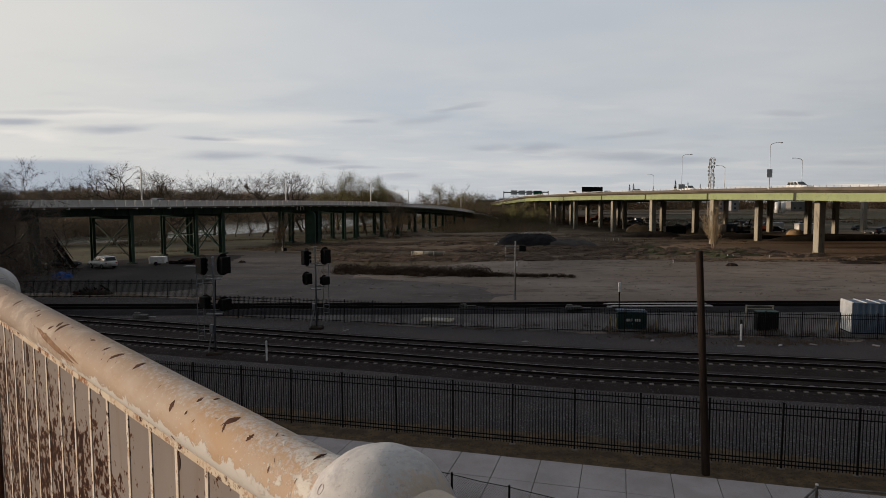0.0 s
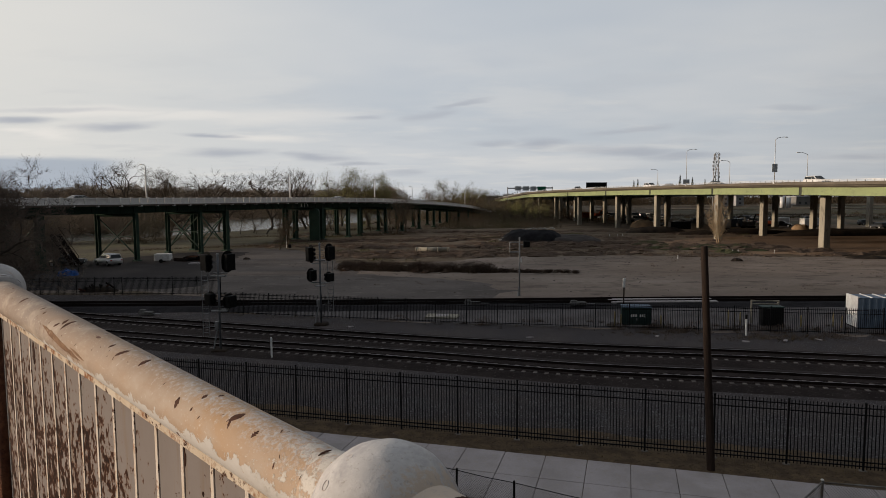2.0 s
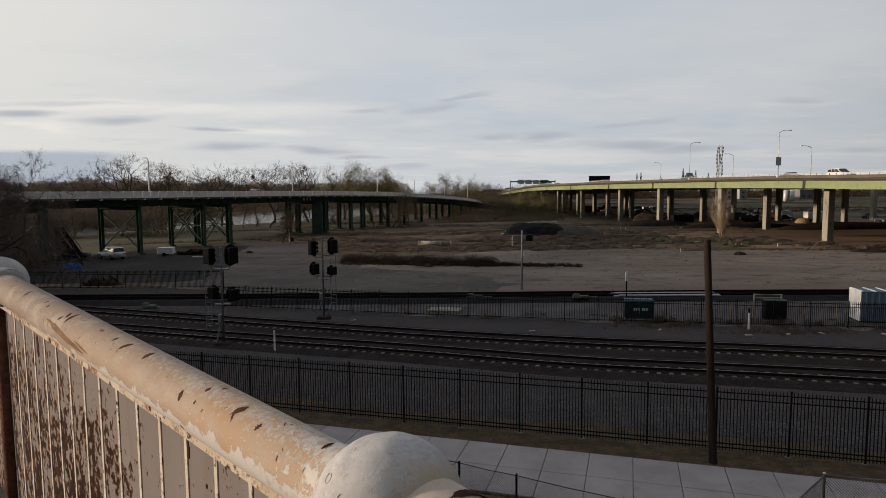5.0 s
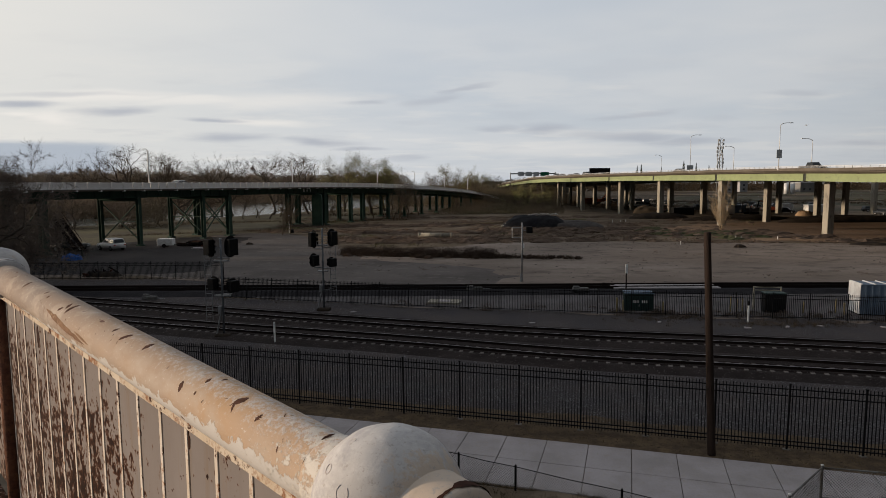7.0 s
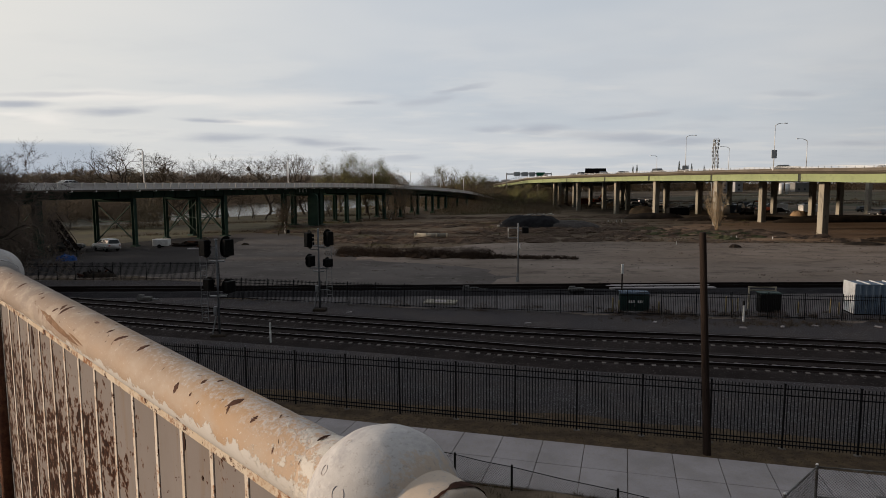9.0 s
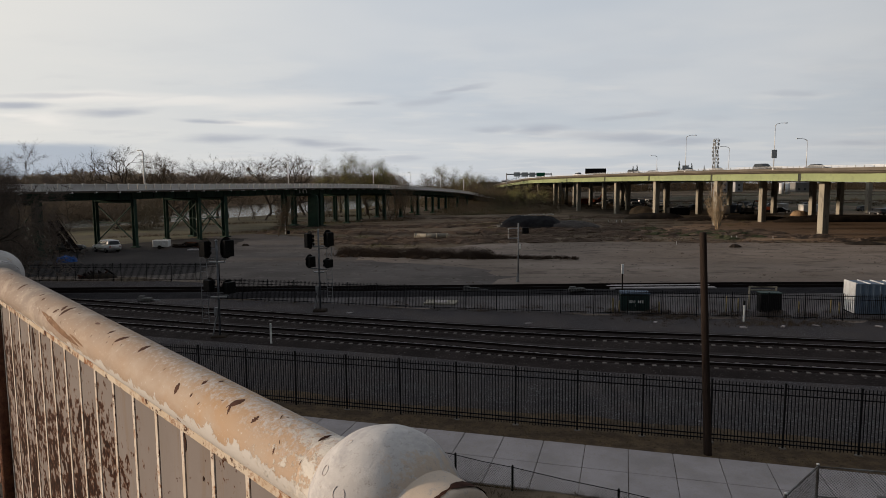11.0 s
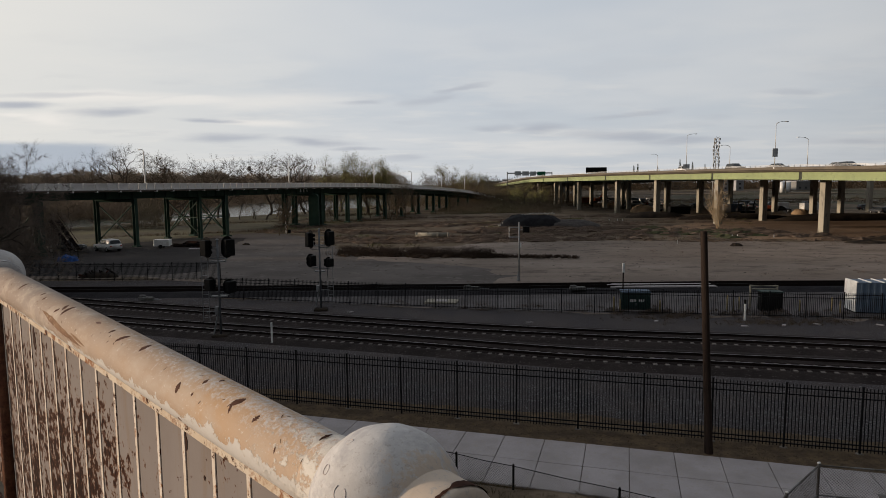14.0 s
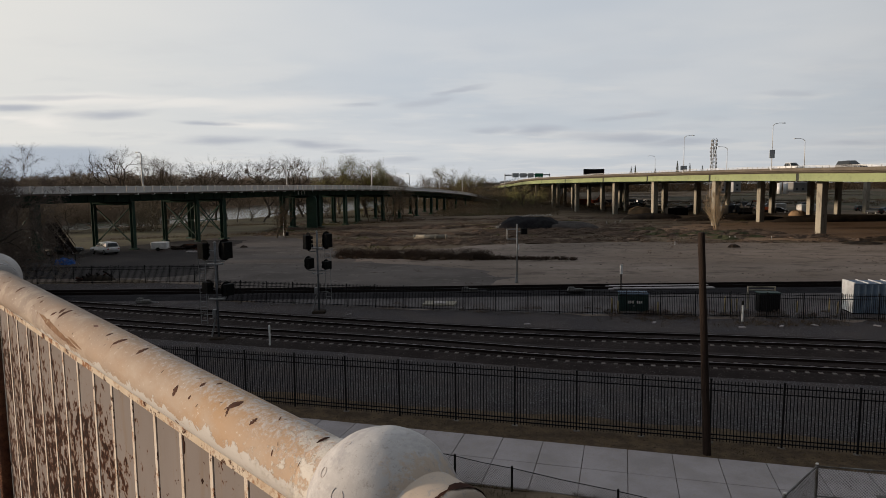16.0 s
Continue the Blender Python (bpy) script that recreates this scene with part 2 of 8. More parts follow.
M["rail_top"] = material("worn_rail_steel", (0.22, 0.209, 0.22), 0.55, 0.7, second=(0.143, 0.132, 0.132), scale=2.0)
M["rail"] = material("rusty_rail", (0.012, 0.008, 0.007), 0.85, second=(0.009, 0.0065, 0.006), scale=3.0)
M["tie"] = material("concrete_sleeper", (0.16, 0.144, 0.138), 0.95, second=(0.10, 0.09, 0.085), scale=3.0, third=(0.0896, 0.076, 0.0675), scale2=12.0, random_tint=0.25)
M["wood_pole"] = material("weathered_pole_wood", (0.024, 0.0175, 0.015), 0.9, second=(0.036, 0.025, 0.02), scale=5.0, third=(0.012, 0.009, 0.008), scale2=18.0,
                          bump=0.5, bump_scale=30.0, stretch=(1, 1, 0.08))
M["galv"] = material("galvanised_steel", (0.24, 0.245, 0.25), 0.55, 0.4, second=(0.18, 0.18, 0.185), scale=4.0)
M["lampgrey"] = material("pale_lamp_post", (0.55, 0.55, 0.55), 0.5, 0.2, second=(0.45, 0.45, 0.45), scale=2.0)
M["black"] = material("black_signal_enamel", (0.006, 0.006, 0.0065), 0.6, second=(0.010, 0.010, 0.010), scale=4.0)
M["white_paint"] = material("white_paint", (0.66, 0.66, 0.65), 0.6, second=(0.54, 0.53, 0.52), scale=2.0)
M["bluegrey"] = material("blue_grey_panel", (0.10, 0.135, 0.185), 0.55, second=(0.08, 0.11, 0.155), scale=1.0)
M["dark_green_box"] = material("dark_green_cabinet", (0.025, 0.045, 0.042), 0.5, second=(0.018, 0.033, 0.031), scale=2.0)
M["yellow"] = material("faded_yellow_bollard", (0.36, 0.29, 0.15), 0.7, second=(0.27, 0.21, 0.11), scale=4.0)
M["bark"] = material("grey_bark", (0.085, 0.071, 0.058), 0.95, second=(0.058, 0.048, 0.041), scale=2.0)
M["twig"] = material("bare_twigs", (0.098, 0.077, 0.057), 0.95, second=(0.074, 0.058, 0.043), scale=1.0)
M["pale_twig"] = material("pale_twigs", (0.29, 0.22, 0.145), 0.95, second=(0.21, 0.16, 0.105), scale=1.0)
M["leaf"] = material("spring_leaves", (0.21, 0.20, 0.075), 0.8, second=(0.16, 0.14, 0.06), scale=0.6)
M["dark_leaf"] = material("dark_evergreen", (0.022, 0.032, 0.016), 0.85, second=(0.035, 0.04, 0.02), scale=0.6)
M["brush"] = material("brown_brush", (0.0788, 0.055, 0.036), 0.95, second=(0.0525, 0.04, 0.0252), scale=0.3)
# brown twigs made paler: distance haze is mixed into this colour
M["far_brush"] = material("hazed_far_woods", (0.28, 0.225, 0.18), 0.95, second=(0.20, 0.17, 0.125), scale=0.05, space="World")
M["weed"] = material("dry_weeds", (0.08232, 0.06042, 0.03823), 0.95, second=(0.0541, 0.04104, 0.02761), scale=0.2, space="World")
M["weed_green"] = material("green_weeds", (0.0688, 0.0775, 0.03), 0.95, second=(0.106, 0.0938, 0.0438), scale=0.2, space="World")
M["straw"] = material("straw_grass", (0.12, 0.088, 0.05), 0.95, second=(0.055, 0.046, 0.027), scale=0.5, space="World")
M["tarp"] = material("dark_plastic_sheet", (0.010, 0.010, 0.012), 0.9, second=(0.020, 0.020, 0.022), scale=0.5, bump=0.6, bump_scale=2.0)
M["soil"] = material("tan_soil", (0.264, 0.18, 0.108), 0.95, second=(0.192, 0.132, 0.084), scale=0.4, bump=0.6, bump_scale=2.0)
M["dark_soil"] = material("dark_soil", (0.020, 0.016, 0.014), 0.97, second=(0.035, 0.027, 0.021), scale=0.4, bump=0.8, bump_scale=2.0)
M["red_soil"] = material("reddish_earth", (0.205, 0.135, 0.088), 0.97, second=(0.15, 0.102, 0.07), scale=0.08, third=(0.10, 0.072, 0.053), scale2=0.6,
                         bump=0.4, bump_scale=2.0, space="World", stretch=(0.5, 1.5, 1))
M["glass"] = material("dark_car_glass", (0.02, 0.024, 0.028), 0.3, spec=0.3)
M["tyre"] = material("tyre_rubber", (0.012, 0.012, 0.012), 0.85)
M["rust_brown"] = material("rust_brown_paint", (0.06, 0.025, 0.018), 0.85, second=(0.035, 0.018, 0.014), scale=2.0)
M["orange"] = material("orange_machine_paint", (0.28, 0.065, 0.03), 0.6, second=(0.20, 0.045, 0.025), scale=1.0)
M["sign_green"] = material("green_sign_face", (0.02, 0.12, 0.07), 0.5)
M["sign_grey"] = material("grey_sign_back", (0.42, 0.45, 0.47), 0.6, second=(0.34, 0.36, 0.38), scale=0.6)
M["blue_tarp"] = material("blue_tarpaulin", (0.03, 0.09, 0.28), 0.6, second=(0.02, 0.06, 0.2), scale=2.0, bump=0.6, bump_scale=6.0)
M["wall_far"] = material("far_wall", (0.17, 0.165, 0.16), 0.85, second=(0.13, 0.125, 0.12), scale=0.1)
M["roof_far"] = material("far_roof", (0.27, 0.27, 0.28), 0.8, second=(0.21, 0.21, 0.22), scale=0.1)


def water_material():
    m = bpy.data.materials.new("river_water")
    m.use_nodes = True
    nt = m.node_tree
    N, L = nt.nodes.new, nt.links.new
    b = nt.nodes["Principled BSDF"]
    b.inputs["Base Color"].default_value = (0.09, 0.092, 0.08, 1)
    b.inputs["Roughness"].default_value, b.inputs["IOR"].default_value = 0.12, 1.33
    n, bp = N("ShaderNodeTexNoise"), N("ShaderNodeBump")
    n.inputs["Scale"].default_value, n.inputs["Detail"].default_value = 0.9, 4
    L(N("ShaderNodeNewGeometry").outputs["Position"], n.inputs["Vector"])
    bp.inputs["Strength"].default_value, bp.inputs["Distance"].default_value = 0.7, 0.35
    L(n.outputs[0], bp.inputs["Height"])
    L(bp.outputs[0], b.inputs["Normal"])
    return m


M["water"] = water_material()


def handrail_material(name, rusty):
    """Old cream and white paint, worn to ochre, with chips and rust. Lengths run along the railing."""
    m = bpy.data.materials.new(name)
    m.use_nodes = True
    nt = m.node_tree
    N, L = nt.nodes.new, nt.links.new
    b = nt.nodes["Principled BSDF"]
    co = N("ShaderNodeTexCoord").outputs["Object"]
    if rusty in ("panel", "bar", "strip"):
        co = N("ShaderNodeNewGeometry").outputs["Position"]
    sep = N("ShaderNodeSeparateXYZ")
    L(co, sep.inputs[0])

    def noise_(s, detail=6, rough_=0.6, sc=(1, 1, 1), off=0.0, rot=0.0):
        mp, n = N("ShaderNodeMapping"), N("ShaderNodeTexNoise")
        mp.inputs["Scale"].default_value, mp.inputs["Location"].default_value = sc, (off, off, off)
        mp.inputs["Rotation"].default_value = (0, 0, radians(rot))
        L(co, mp.inputs[0])
        L(mp.outputs[0], n.inputs["Vector"])
        n.inputs["Scale"].default_value, n.inputs["Detail"].default_value, n.inputs["Roughness"].default_value = s, detail, rough_
        return n.outputs[0]

    def calc(op, a, z):
        n = N("ShaderNodeMath")
        n.operation = op
        for i, v in enumerate((a, z)):
            if isinstance(v, (int, float)):
                n.inputs[i].default_value = v
            else:
                L(v, n.inputs[i])
        return n.outputs[0]

    def ramp(v, a, z):
        r = N("ShaderNodeMapRange")
        r.inputs[1].default_value, r.inputs[2].default_value = a, z
        L(v, r.inputs[0])
        return r.outputs[0]

    def mix(fac, a, z):
        n = N("ShaderNodeMix")
        n.data_type = "RGBA"
        L(fac, n.inputs[0])
        for i, v in ((6, a), (7, z)):
            if isinstance(v, tuple):
                n.inputs[i].default_value = (*v, 1)
            else:
                L(v, n.inputs[i])
        return n.outputs[2]

    if rusty == "pipe":
        edge = noise_(22, 6, 0.72)
        worn = ramp(noise_(4.5, 3, 0.55, (0.6, 1, 1)), 0.38, 0.66)
        c = mix(ramp(calc("ADD", sep.outputs[0], noise_(3, 3, 0.5, off=4)), 0.7, 2.4),                       # cream worn to ochre; darker and greyer along the rail
                mix(worn, (0.375, 0.278, 0.205), (0.40, 0.255, 0.142)), mix(worn, (0.195, 0.157, 0.135), (0.205, 0.142, 0.102)))
        c = mix(ramp(noise_(14, 4, 0.6, (0.6, 1, 1), off=3), 0.50, 0.75), c, (0.36, 0.295, 0.24))             # soft mottling
        # white coat left along the underside, with a ragged edge
        low = calc("ADD", calc("MULTIPLY", sep.outputs[2], -14.0), calc("MULTIPLY", edge, 1.3))
        low = calc("SUBTRACT", low, calc("MULTIPLY", sep.outputs[0], 0.30))
        c = mix(ramp(low, 0.51, 0.53), c, (0.455, 0.43, 0.41))
        # chalky grey top, rougher towards the near cap
        topc = calc("ADD", calc("SUBTRACT", calc("MULTIPLY", sep.outputs[2], 13.0), calc("MULTIPLY", sep.outputs[0], 0.34)), calc("MULTIPLY", noise_(85, 6, 0.8, off=7), 2.4))
        c = mix(ramp(topc, 1.55, 2.05), c, (0.45, 0.432, 0.43))
        # flaking towards the ball caps: pale flakes over beige
        near = calc("ADD", calc("MULTIPLY", sep.outputs[0], -2.8), calc("MULTIPLY", noise_(45, 6, 0.75, off=1), 2.6))
        c = mix(ramp(near, 0.42, 0.54), c, (0.48, 0.445, 0.405))
        c = mix(ramp(calc("ADD", calc("MULTIPLY", sep.outputs[0], -2.6), calc("MULTIPLY", noise_(80, 5, 0.75, off=15), 2.6)), 0.86, 0.96), c, (0.36, 0.295, 0.23))
        c = mix(ramp(noise_(110, 5, 0.8, off=5), 0.60, 0.68), c, (0.50, 0.455, 0.41))
        c = mix(ramp(noise_(75, 6, 0.8, off=11), 0.60, 0.70), c, (0.30, 0.21, 0.14))
        # bare brown chips, long and slanting
        chips = noise_(24, 1.5, 0.4, (0.55, 1.5, 1.0), 9, 25)
        chip = ramp(chips, 0.765, 0.775)
        c = mix(chip, c, (0.11, 0.05, 0.035))
        h = calc("SUBTRACT", ramp(low, 0.50, 0.54), calc("MULTIPLY", chip, 1.2))
        h = calc("ADD", h, calc("MULTIPLY", noise_(120, 5, 0.75), 0.8))
        h = calc("ADD", h, calc("MULTIPLY", ramp(topc, 1.55, 2.05), 0.5))
        h = calc("ADD", h, calc("MULTIPLY", ramp(near, 0.42, 0.54), 0.9))
    elif rusty == "ball":
        c = mix(ramp(noise_(7, 5), 0.40, 0.65), (0.42, 0.405, 0.40), (0.35, 0.33, 0.32))
        c = mix(ramp(noise_(40, 6, 0.75), 0.50, 0.66), c, (0.46, 0.445, 0.44))
        c = mix(ramp(noise_(14, 7, 0.74, (1.0, 0.5, 1.8), 8), 0.47, 0.64), c, (0.29, 0.282, 0.29))          # grey smears
        c = mix(ramp(noise_(16, 7, 0.75, off=2), 0.63, 0.69), c, (0.36, 0.30, 0.24))
        # beige flakes on the near collar
        neck = calc("ADD", calc("MULTIPLY", sep.outputs[0], -9.0), calc("MULTIPLY", noise_(45, 6, 0.75, off=5), 1.6))
        c = mix(ramp(neck, -0.22, -0.02), c, (0.42, 0.345, 0.28))
        c = mix(ramp(noise_(120, 5, 0.8, off=12), 0.56, 0.66), c, (0.30, 0.28, 0.265))
        c = mix(ramp(noise_(60, 3, 0.6, off=6), 0.745, 0.76), c, (0.20, 0.12, 0.09))
        h = calc("ADD", calc("MULTIPLY", noise_(60, 6, 0.75), 0.6), calc("MULTIPLY", ramp(noise_(26, 5, 0.7, off=3), 0.50, 0.60), 0.22))
    elif rusty == "strip":
        c = mix(ramp(noise_(9, 5, 0.6), 0.40, 0.65), (0.50, 0.435, 0.36), (0.42, 0.335, 0.25))
        c = mix(ramp(noise_(18, 6, 0.75, off=3), 0.50, 0.60), c, (0.22, 0.105, 0.055))
        c = mix(ramp(noise_(22, 5, 0.7, off=6), 0.55, 0.60), c, (0.06, 0.028, 0.02))
        h = noise_(60, 6, 0.75)
    elif rusty == "bar":
        c = mix(ramp(noise_(9, 5, 0.6), 0.40, 0.65), (0.54, 0.485, 0.43), (0.47, 0.395, 0.32))
        c = mix(ramp(noise_(30, 6, 0.75, off=3), 0.54, 0.64), c, (0.26, 0.13, 0.07))
        c = mix(ramp(noise_(30, 5, 0.7, off=6), 0.595, 0.625), c, (0.075, 0.035, 0.025))
        h = noise_(60, 6, 0.75)
    else:
        c = mix(ramp(noise_(5, 5, 0.6, (1, 1, 0.5)), 0.35, 0.7), (0.192, 0.170, 0.163), (0.168, 0.146, 0.138))
        along = N("ShaderNodeVectorMath")
        along.operation = "DOT_PRODUCT"
        L(co, along.inputs[0])
        along.inputs[1].default_value = (-0.7105, 0.7029, 0.0349)
        run = calc("SUBTRACT", along.outputs["Value"], 0.781)                                                # metres along the railing
        depth = calc("SUBTRACT", calc("ADD", 8.998, calc("MULTIPLY", run, 0.035)), sep.outputs[2])            # metres below the strip
        c = mix(ramp(noise_(16, 4, 0.6, (1, 1, 0.12), 5), 0.54, 0.76), c, (0.17, 0.125, 0.092))             # faint drips
        # rust in specks and clusters, thick away from the near cap and low on the plates
        cluster = noise_(13.0, 3, 0.6, (1, 1, 0.55), 1.5)
        fine = noise_(44, 5, 0.62, (1, 1, 0.9))
        tot = calc("ADD", calc("MULTIPLY", fine, 0.60), calc("MULTIPLY", cluster, 0.40))
        tot = calc("ADD", tot, calc("MULTIPLY", calc("MULTIPLY", ramp(run, 0.85, 1.45), ramp(depth, 0.0, 0.24)), 0.138))
        c = mix(ramp(tot, 0.605, 0.635), c, (0.14, 0.064, 0.033))
        c = mix(ramp(tot, 0.620, 0.638), c, (0.036, 0.014, 0.008))
        c = mix(ramp(tot, 0.67, 0.69), c, (0.016, 0.007, 0.005))
        c = mix(ramp(noise_(34, 4, 0.6, off=4), 0.665, 0.685), c, (0.07, 0.035, 0.028))
        h = fine
    L(c, b.inputs["Base Color"])
    b.inputs["Roughness"].default_value = 0.8
    b.inputs["Specular IOR Level"].default_value = 0.35 if rusty in ("pipe", "ball") else 0.04
    bp = N("ShaderNodeBump")
    bp.inputs["Strength"].default_value, bp.inputs["Distance"].default_value = 0.6, 0.0015
    L(h, bp.inputs["Height"])
    L(bp.outputs[0], b.inputs["Normal"])
    return m


M["pipe"] = handrail_material("old_pipe_paint", "pipe")
M["ball"] = handrail_material("old_white_cap_paint", "ball")
M["strip"] = handrail_material("rusty_strip_paint", "strip")
M["panel"] = handrail_material("rusted_panel_paint", "panel")


# ---------------------------------------------------------------- mesh helpers
class Mesh:
    """Collects vertices and faces of one mesh."""

    def __init__(self):
        self.v, self.f, self.mi = [], [], []
        self.slot = 0

    def add(self, verts, faces):
        n = len(self.v)
        self.v += [tuple(p) for p in verts]
        self.f += [tuple(i + n for i in f) for f in faces]
        self.mi += [self.slot] * len(faces)
        return self

    def box(self, x0, x1, y0, y1, z0, z1, m=None):
        p = [(x, y, z) for z in (z0, z1) for y in (y0, y1) for x in (x0, x1)]
        if m is not None:
            p = [m @ Vector(q) for q in p]
        return self.add(p, [(0, 2, 3, 1), (4, 5, 7, 6), (0, 1, 5, 4), (2, 6, 7, 3), (0, 4, 6, 2), (1, 3, 7, 5)])

    def chamfer(self, x0, x1, y0, y1, z0, z1, c, m=None):
        """A box with its upright and top edges cut off."""
        ring = [(x0 + c, y0), (x1 - c, y0), (x1, y0 + c), (x1, y1 - c), (x1 - c, y1), (x0 + c, y1), (x0, y1 - c), (x0, y0 + c)]
        cx, cy = (x0 + x1) / 2, (y0 + y1) / 2
        kx, ky = 1 - 2 * c / (x1 - x0), 1 - 2 * c / (y1 - y0)
        p = [(x, y, z0) for x, y in ring] + [(x, y, z1 - c) for x, y in ring] + [(cx + (x - cx) * kx, cy + (y - cy) * ky, z1) for x, y in ring]
        if m is not None:
            p = [m @ Vector(q) for q in p]
        f = [tuple(range(7, -1, -1)), tuple(range(16, 24))]
        for k in (0, 8):
            f += [(k + i, k + (i + 1) % 8, k + 8 + (i + 1) % 8, k + 8 + i) for i in range(8)]
        return self.add(p, f)

    def tube(self, pts, radii, n=8, caps=True):
        pts = [Vector(p) for p in pts]
        if isinstance(radii, (int, float)):
            radii = [radii] * len(pts)
        vs, fs = [], []
        ref = None
        for i, p in enumerate(pts):
            d = (pts[min(i + 1, len(pts) - 1)] - pts[max(i - 1, 0)])
            d = d.normalized() if d.length > 1e-9 else Vector((0, 0, 1))
            if ref is None:
                ref = Vector((0, 0, 1)) if abs(d.z) < 0.9 else Vector((1, 0, 0))
            a = d.cross(ref)
            a = a.normalized() if a.length > 1e-6 else d.orthogonal().normalized()
            b = d.cross(a)
            for k in range(n):
                t = 2 * math.pi * k / n
                vs.append(p + (a * math.cos(t) + b * math.sin(t)) * radii[i])
        for i in range(len(pts) - 1):
            for k in range(n):
                fs.append((i * n + k, i * n + (k + 1) % n, (i + 1) * n + (k + 1) % n, (i + 1) * n + k))
        if caps:
            fs.append(tuple(range(n - 1, -1, -1)))
            fs.append(tuple((len(pts) - 1) * n + k for k in range(n)))
        return self.add(vs, fs)

    def ball(self, c, r, n=24, m=14, squash=1.0, cut=-1.0):
        vs, fs = [], []
        lo = math.asin(max(-1, cut))
        for j in range(m + 1):
            t = lo + (math.pi / 2 - lo) * j / m
            for k in range(n):
                p = 2 * math.pi * k / n
                vs.append((c[0] + r * math.cos(t) * math.cos(p), c[1] + r * math.cos(t) * math.sin(p), c[2] + r * squash * math.sin(t)))
        for j in range(m):
            for k in range(n):
                fs.append((j * n + k, j * n + (k + 1) % n, (j + 1) * n + (k + 1) % n, (j + 1) * n + k))
        return self.add(vs, fs)

    def data(self, name, mats, smooth=False):
        me = bpy.data.meshes.new(name)
        me.from_pydata(self.v, [], self.f)
        for mm in (mats if isinstance(mats, (list, tuple)) else [mats]):
            me.materials.append(mm)
        if any(self.mi):
            me.polygons.foreach_set("material_index", self.mi)
        if smooth:
            me.shade_smooth()
        me.update()
        return me


def thing(name, label, category, group="", kind="", at=None):
    ob = tagged(new(name), label, category, group, kind)
    ob.empty_display_size = 0.2
    if at is not None:
        ob.matrix_basis = at
    return ob


def solid(name, mesh, mats, label, category, group="", kind="", smooth=False, at=None):
    ob = tagged(new(name, mesh.data(name, mats, smooth)), label, category, group, kind)
    if at is not None:
        ob.matrix_basis = at
    return ob


def part(name, mesh, mats, parent, label="", smooth=False, at=None):
    data = mesh if isinstance(mesh, bpy.types.Mesh) else mesh.data(name, mats, smooth)
    ob = new(name, data)
    ob.parent = parent
    if at is not None:
        ob.matrix_basis = at
    return tagged(ob, label) if label else ob


def heading(a, b):
    """The turn about z that points +x from a to b, in degrees."""
    return math.degrees(math.atan2(b[1] - a[1], b[0] - a[0]))


class Line:
    """A plan line through points (x, y, z), smoothed, read by its length."""

    def __init__(self, pts, steps=8):
        out = []
        P = [Vector(p) for p in pts]
        for i in range(len(P) - 1):
            p0, p1, p2, p3 = P[max(i - 1, 0)], P[i], P[i + 1], P[min(i + 2, len(P) - 1)]
            for k in range(steps):
                t = k / steps
                out.append(0.5 * ((2 * p1) + (p2 - p0) * t + (2 * p0 - 5 * p1 + 4 * p2 - p3) * t * t + (3 * p1 - p0 - 3 * p2 + p3) * t ** 3))
        out.append(P[-1])
        self.p = out
        self.s = [0.0]
        for a, b in zip(out, out[1:]):
            self.s.append(self.s[-1] + (b - a).length)
        self.length = self.s[-1]

    def at(self, s, side=0.0, up=0.0):
        s = min(max(s, 0.0), self.length - 1e-4)
        i = int(np.searchsorted(self.s, s, side="right")) - 1
        k = (s - self.s[i]) / (self.s[i + 1] - self.s[i])
        q = self.p[i].lerp(self.p[i + 1], k)
        d = self.dir(s)
        return q + Vector((-d.y, d.x, 0)).normalized() * side + Vector((0, 0, up))

    def dir(self, s):
        s = min(max(s, 0.0), self.length - 1e-4)
        i = int(np.searchsorted(self.s, s, side="right")) - 1
        a, b = self.p[max(i - 1, 0)], self.p[min(i + 2, len(self.p) - 1)]
        return (b - a).normalized()

    def heading(self, s):
        d = self.dir(s)
        return math.degrees(math.atan2(d.y, d.x))


def sweep(line, profile, s0, s1, step=2.0, closed=True):
    """A profile of (side, up) points drawn along a line."""
    n = max(2, int((s1 - s0) / step) + 1)
    m = Mesh()
    k = len(profile)
    vs, fs = [], []
    for i in range(n):
        s = s0 + (s1 - s0) * i / (n - 1)
        vs += [line.at(s, a, b) for a, b in profile]
    for i in range(n - 1):
        for j in range(k if closed else k - 1):
            fs.append((i * k + j, i * k + (j + 1) % k, (i + 1) * k + (j + 1) % k, (i + 1) * k + j))
    if closed:
        fs.append(tuple(range(k)))
        fs.append(tuple((n - 1) * k + j for j in range(k - 1, -1, -1)))
    return m.add(vs, fs)


# ---------------------------------------------------------------- plan lines
NEAR_FENCE = Line([(-16.6, 29.75, 0), (14.2, 21.45, 0), (30.0, 17.2, 0)], 4)
FAR_FENCE = [(-60, 64.7), (-42, 64.3), (-22.6, 63.8), (-18.9, 53.15), (-12.0, 51.3), (-0.4, 48.2), (11.0, 45.9), (29.6, 42.7), (70.0, 36.0)]
TRACK_NEAR = Line([(-75, 62.0, 0), (-45, 51.5, 0), (-18.4, 42.5, 0), (-2.8, 37.7, 0), (7.3, 34.3, 0), (17.8, 32.0, 0), (45, 25.5, 0), (80, 17, 0)])
TRACK_FAR = Line([(-75, 67.0, 0), (-45, 56.6, 0), (-21.0, 48.3, 0), (-3.1, 42.2, 0), (8.3, 39.0, 0), (20.2, 36.5, 0), (46, 30.2, 0), (82, 21.5, 0)])
TRACK_OLD = Line([(-80, 56.5, 0), (-31, 56.2, 0), (-4, 56.0, 0), (33, 56.2, 0), (80, 54, 0)])
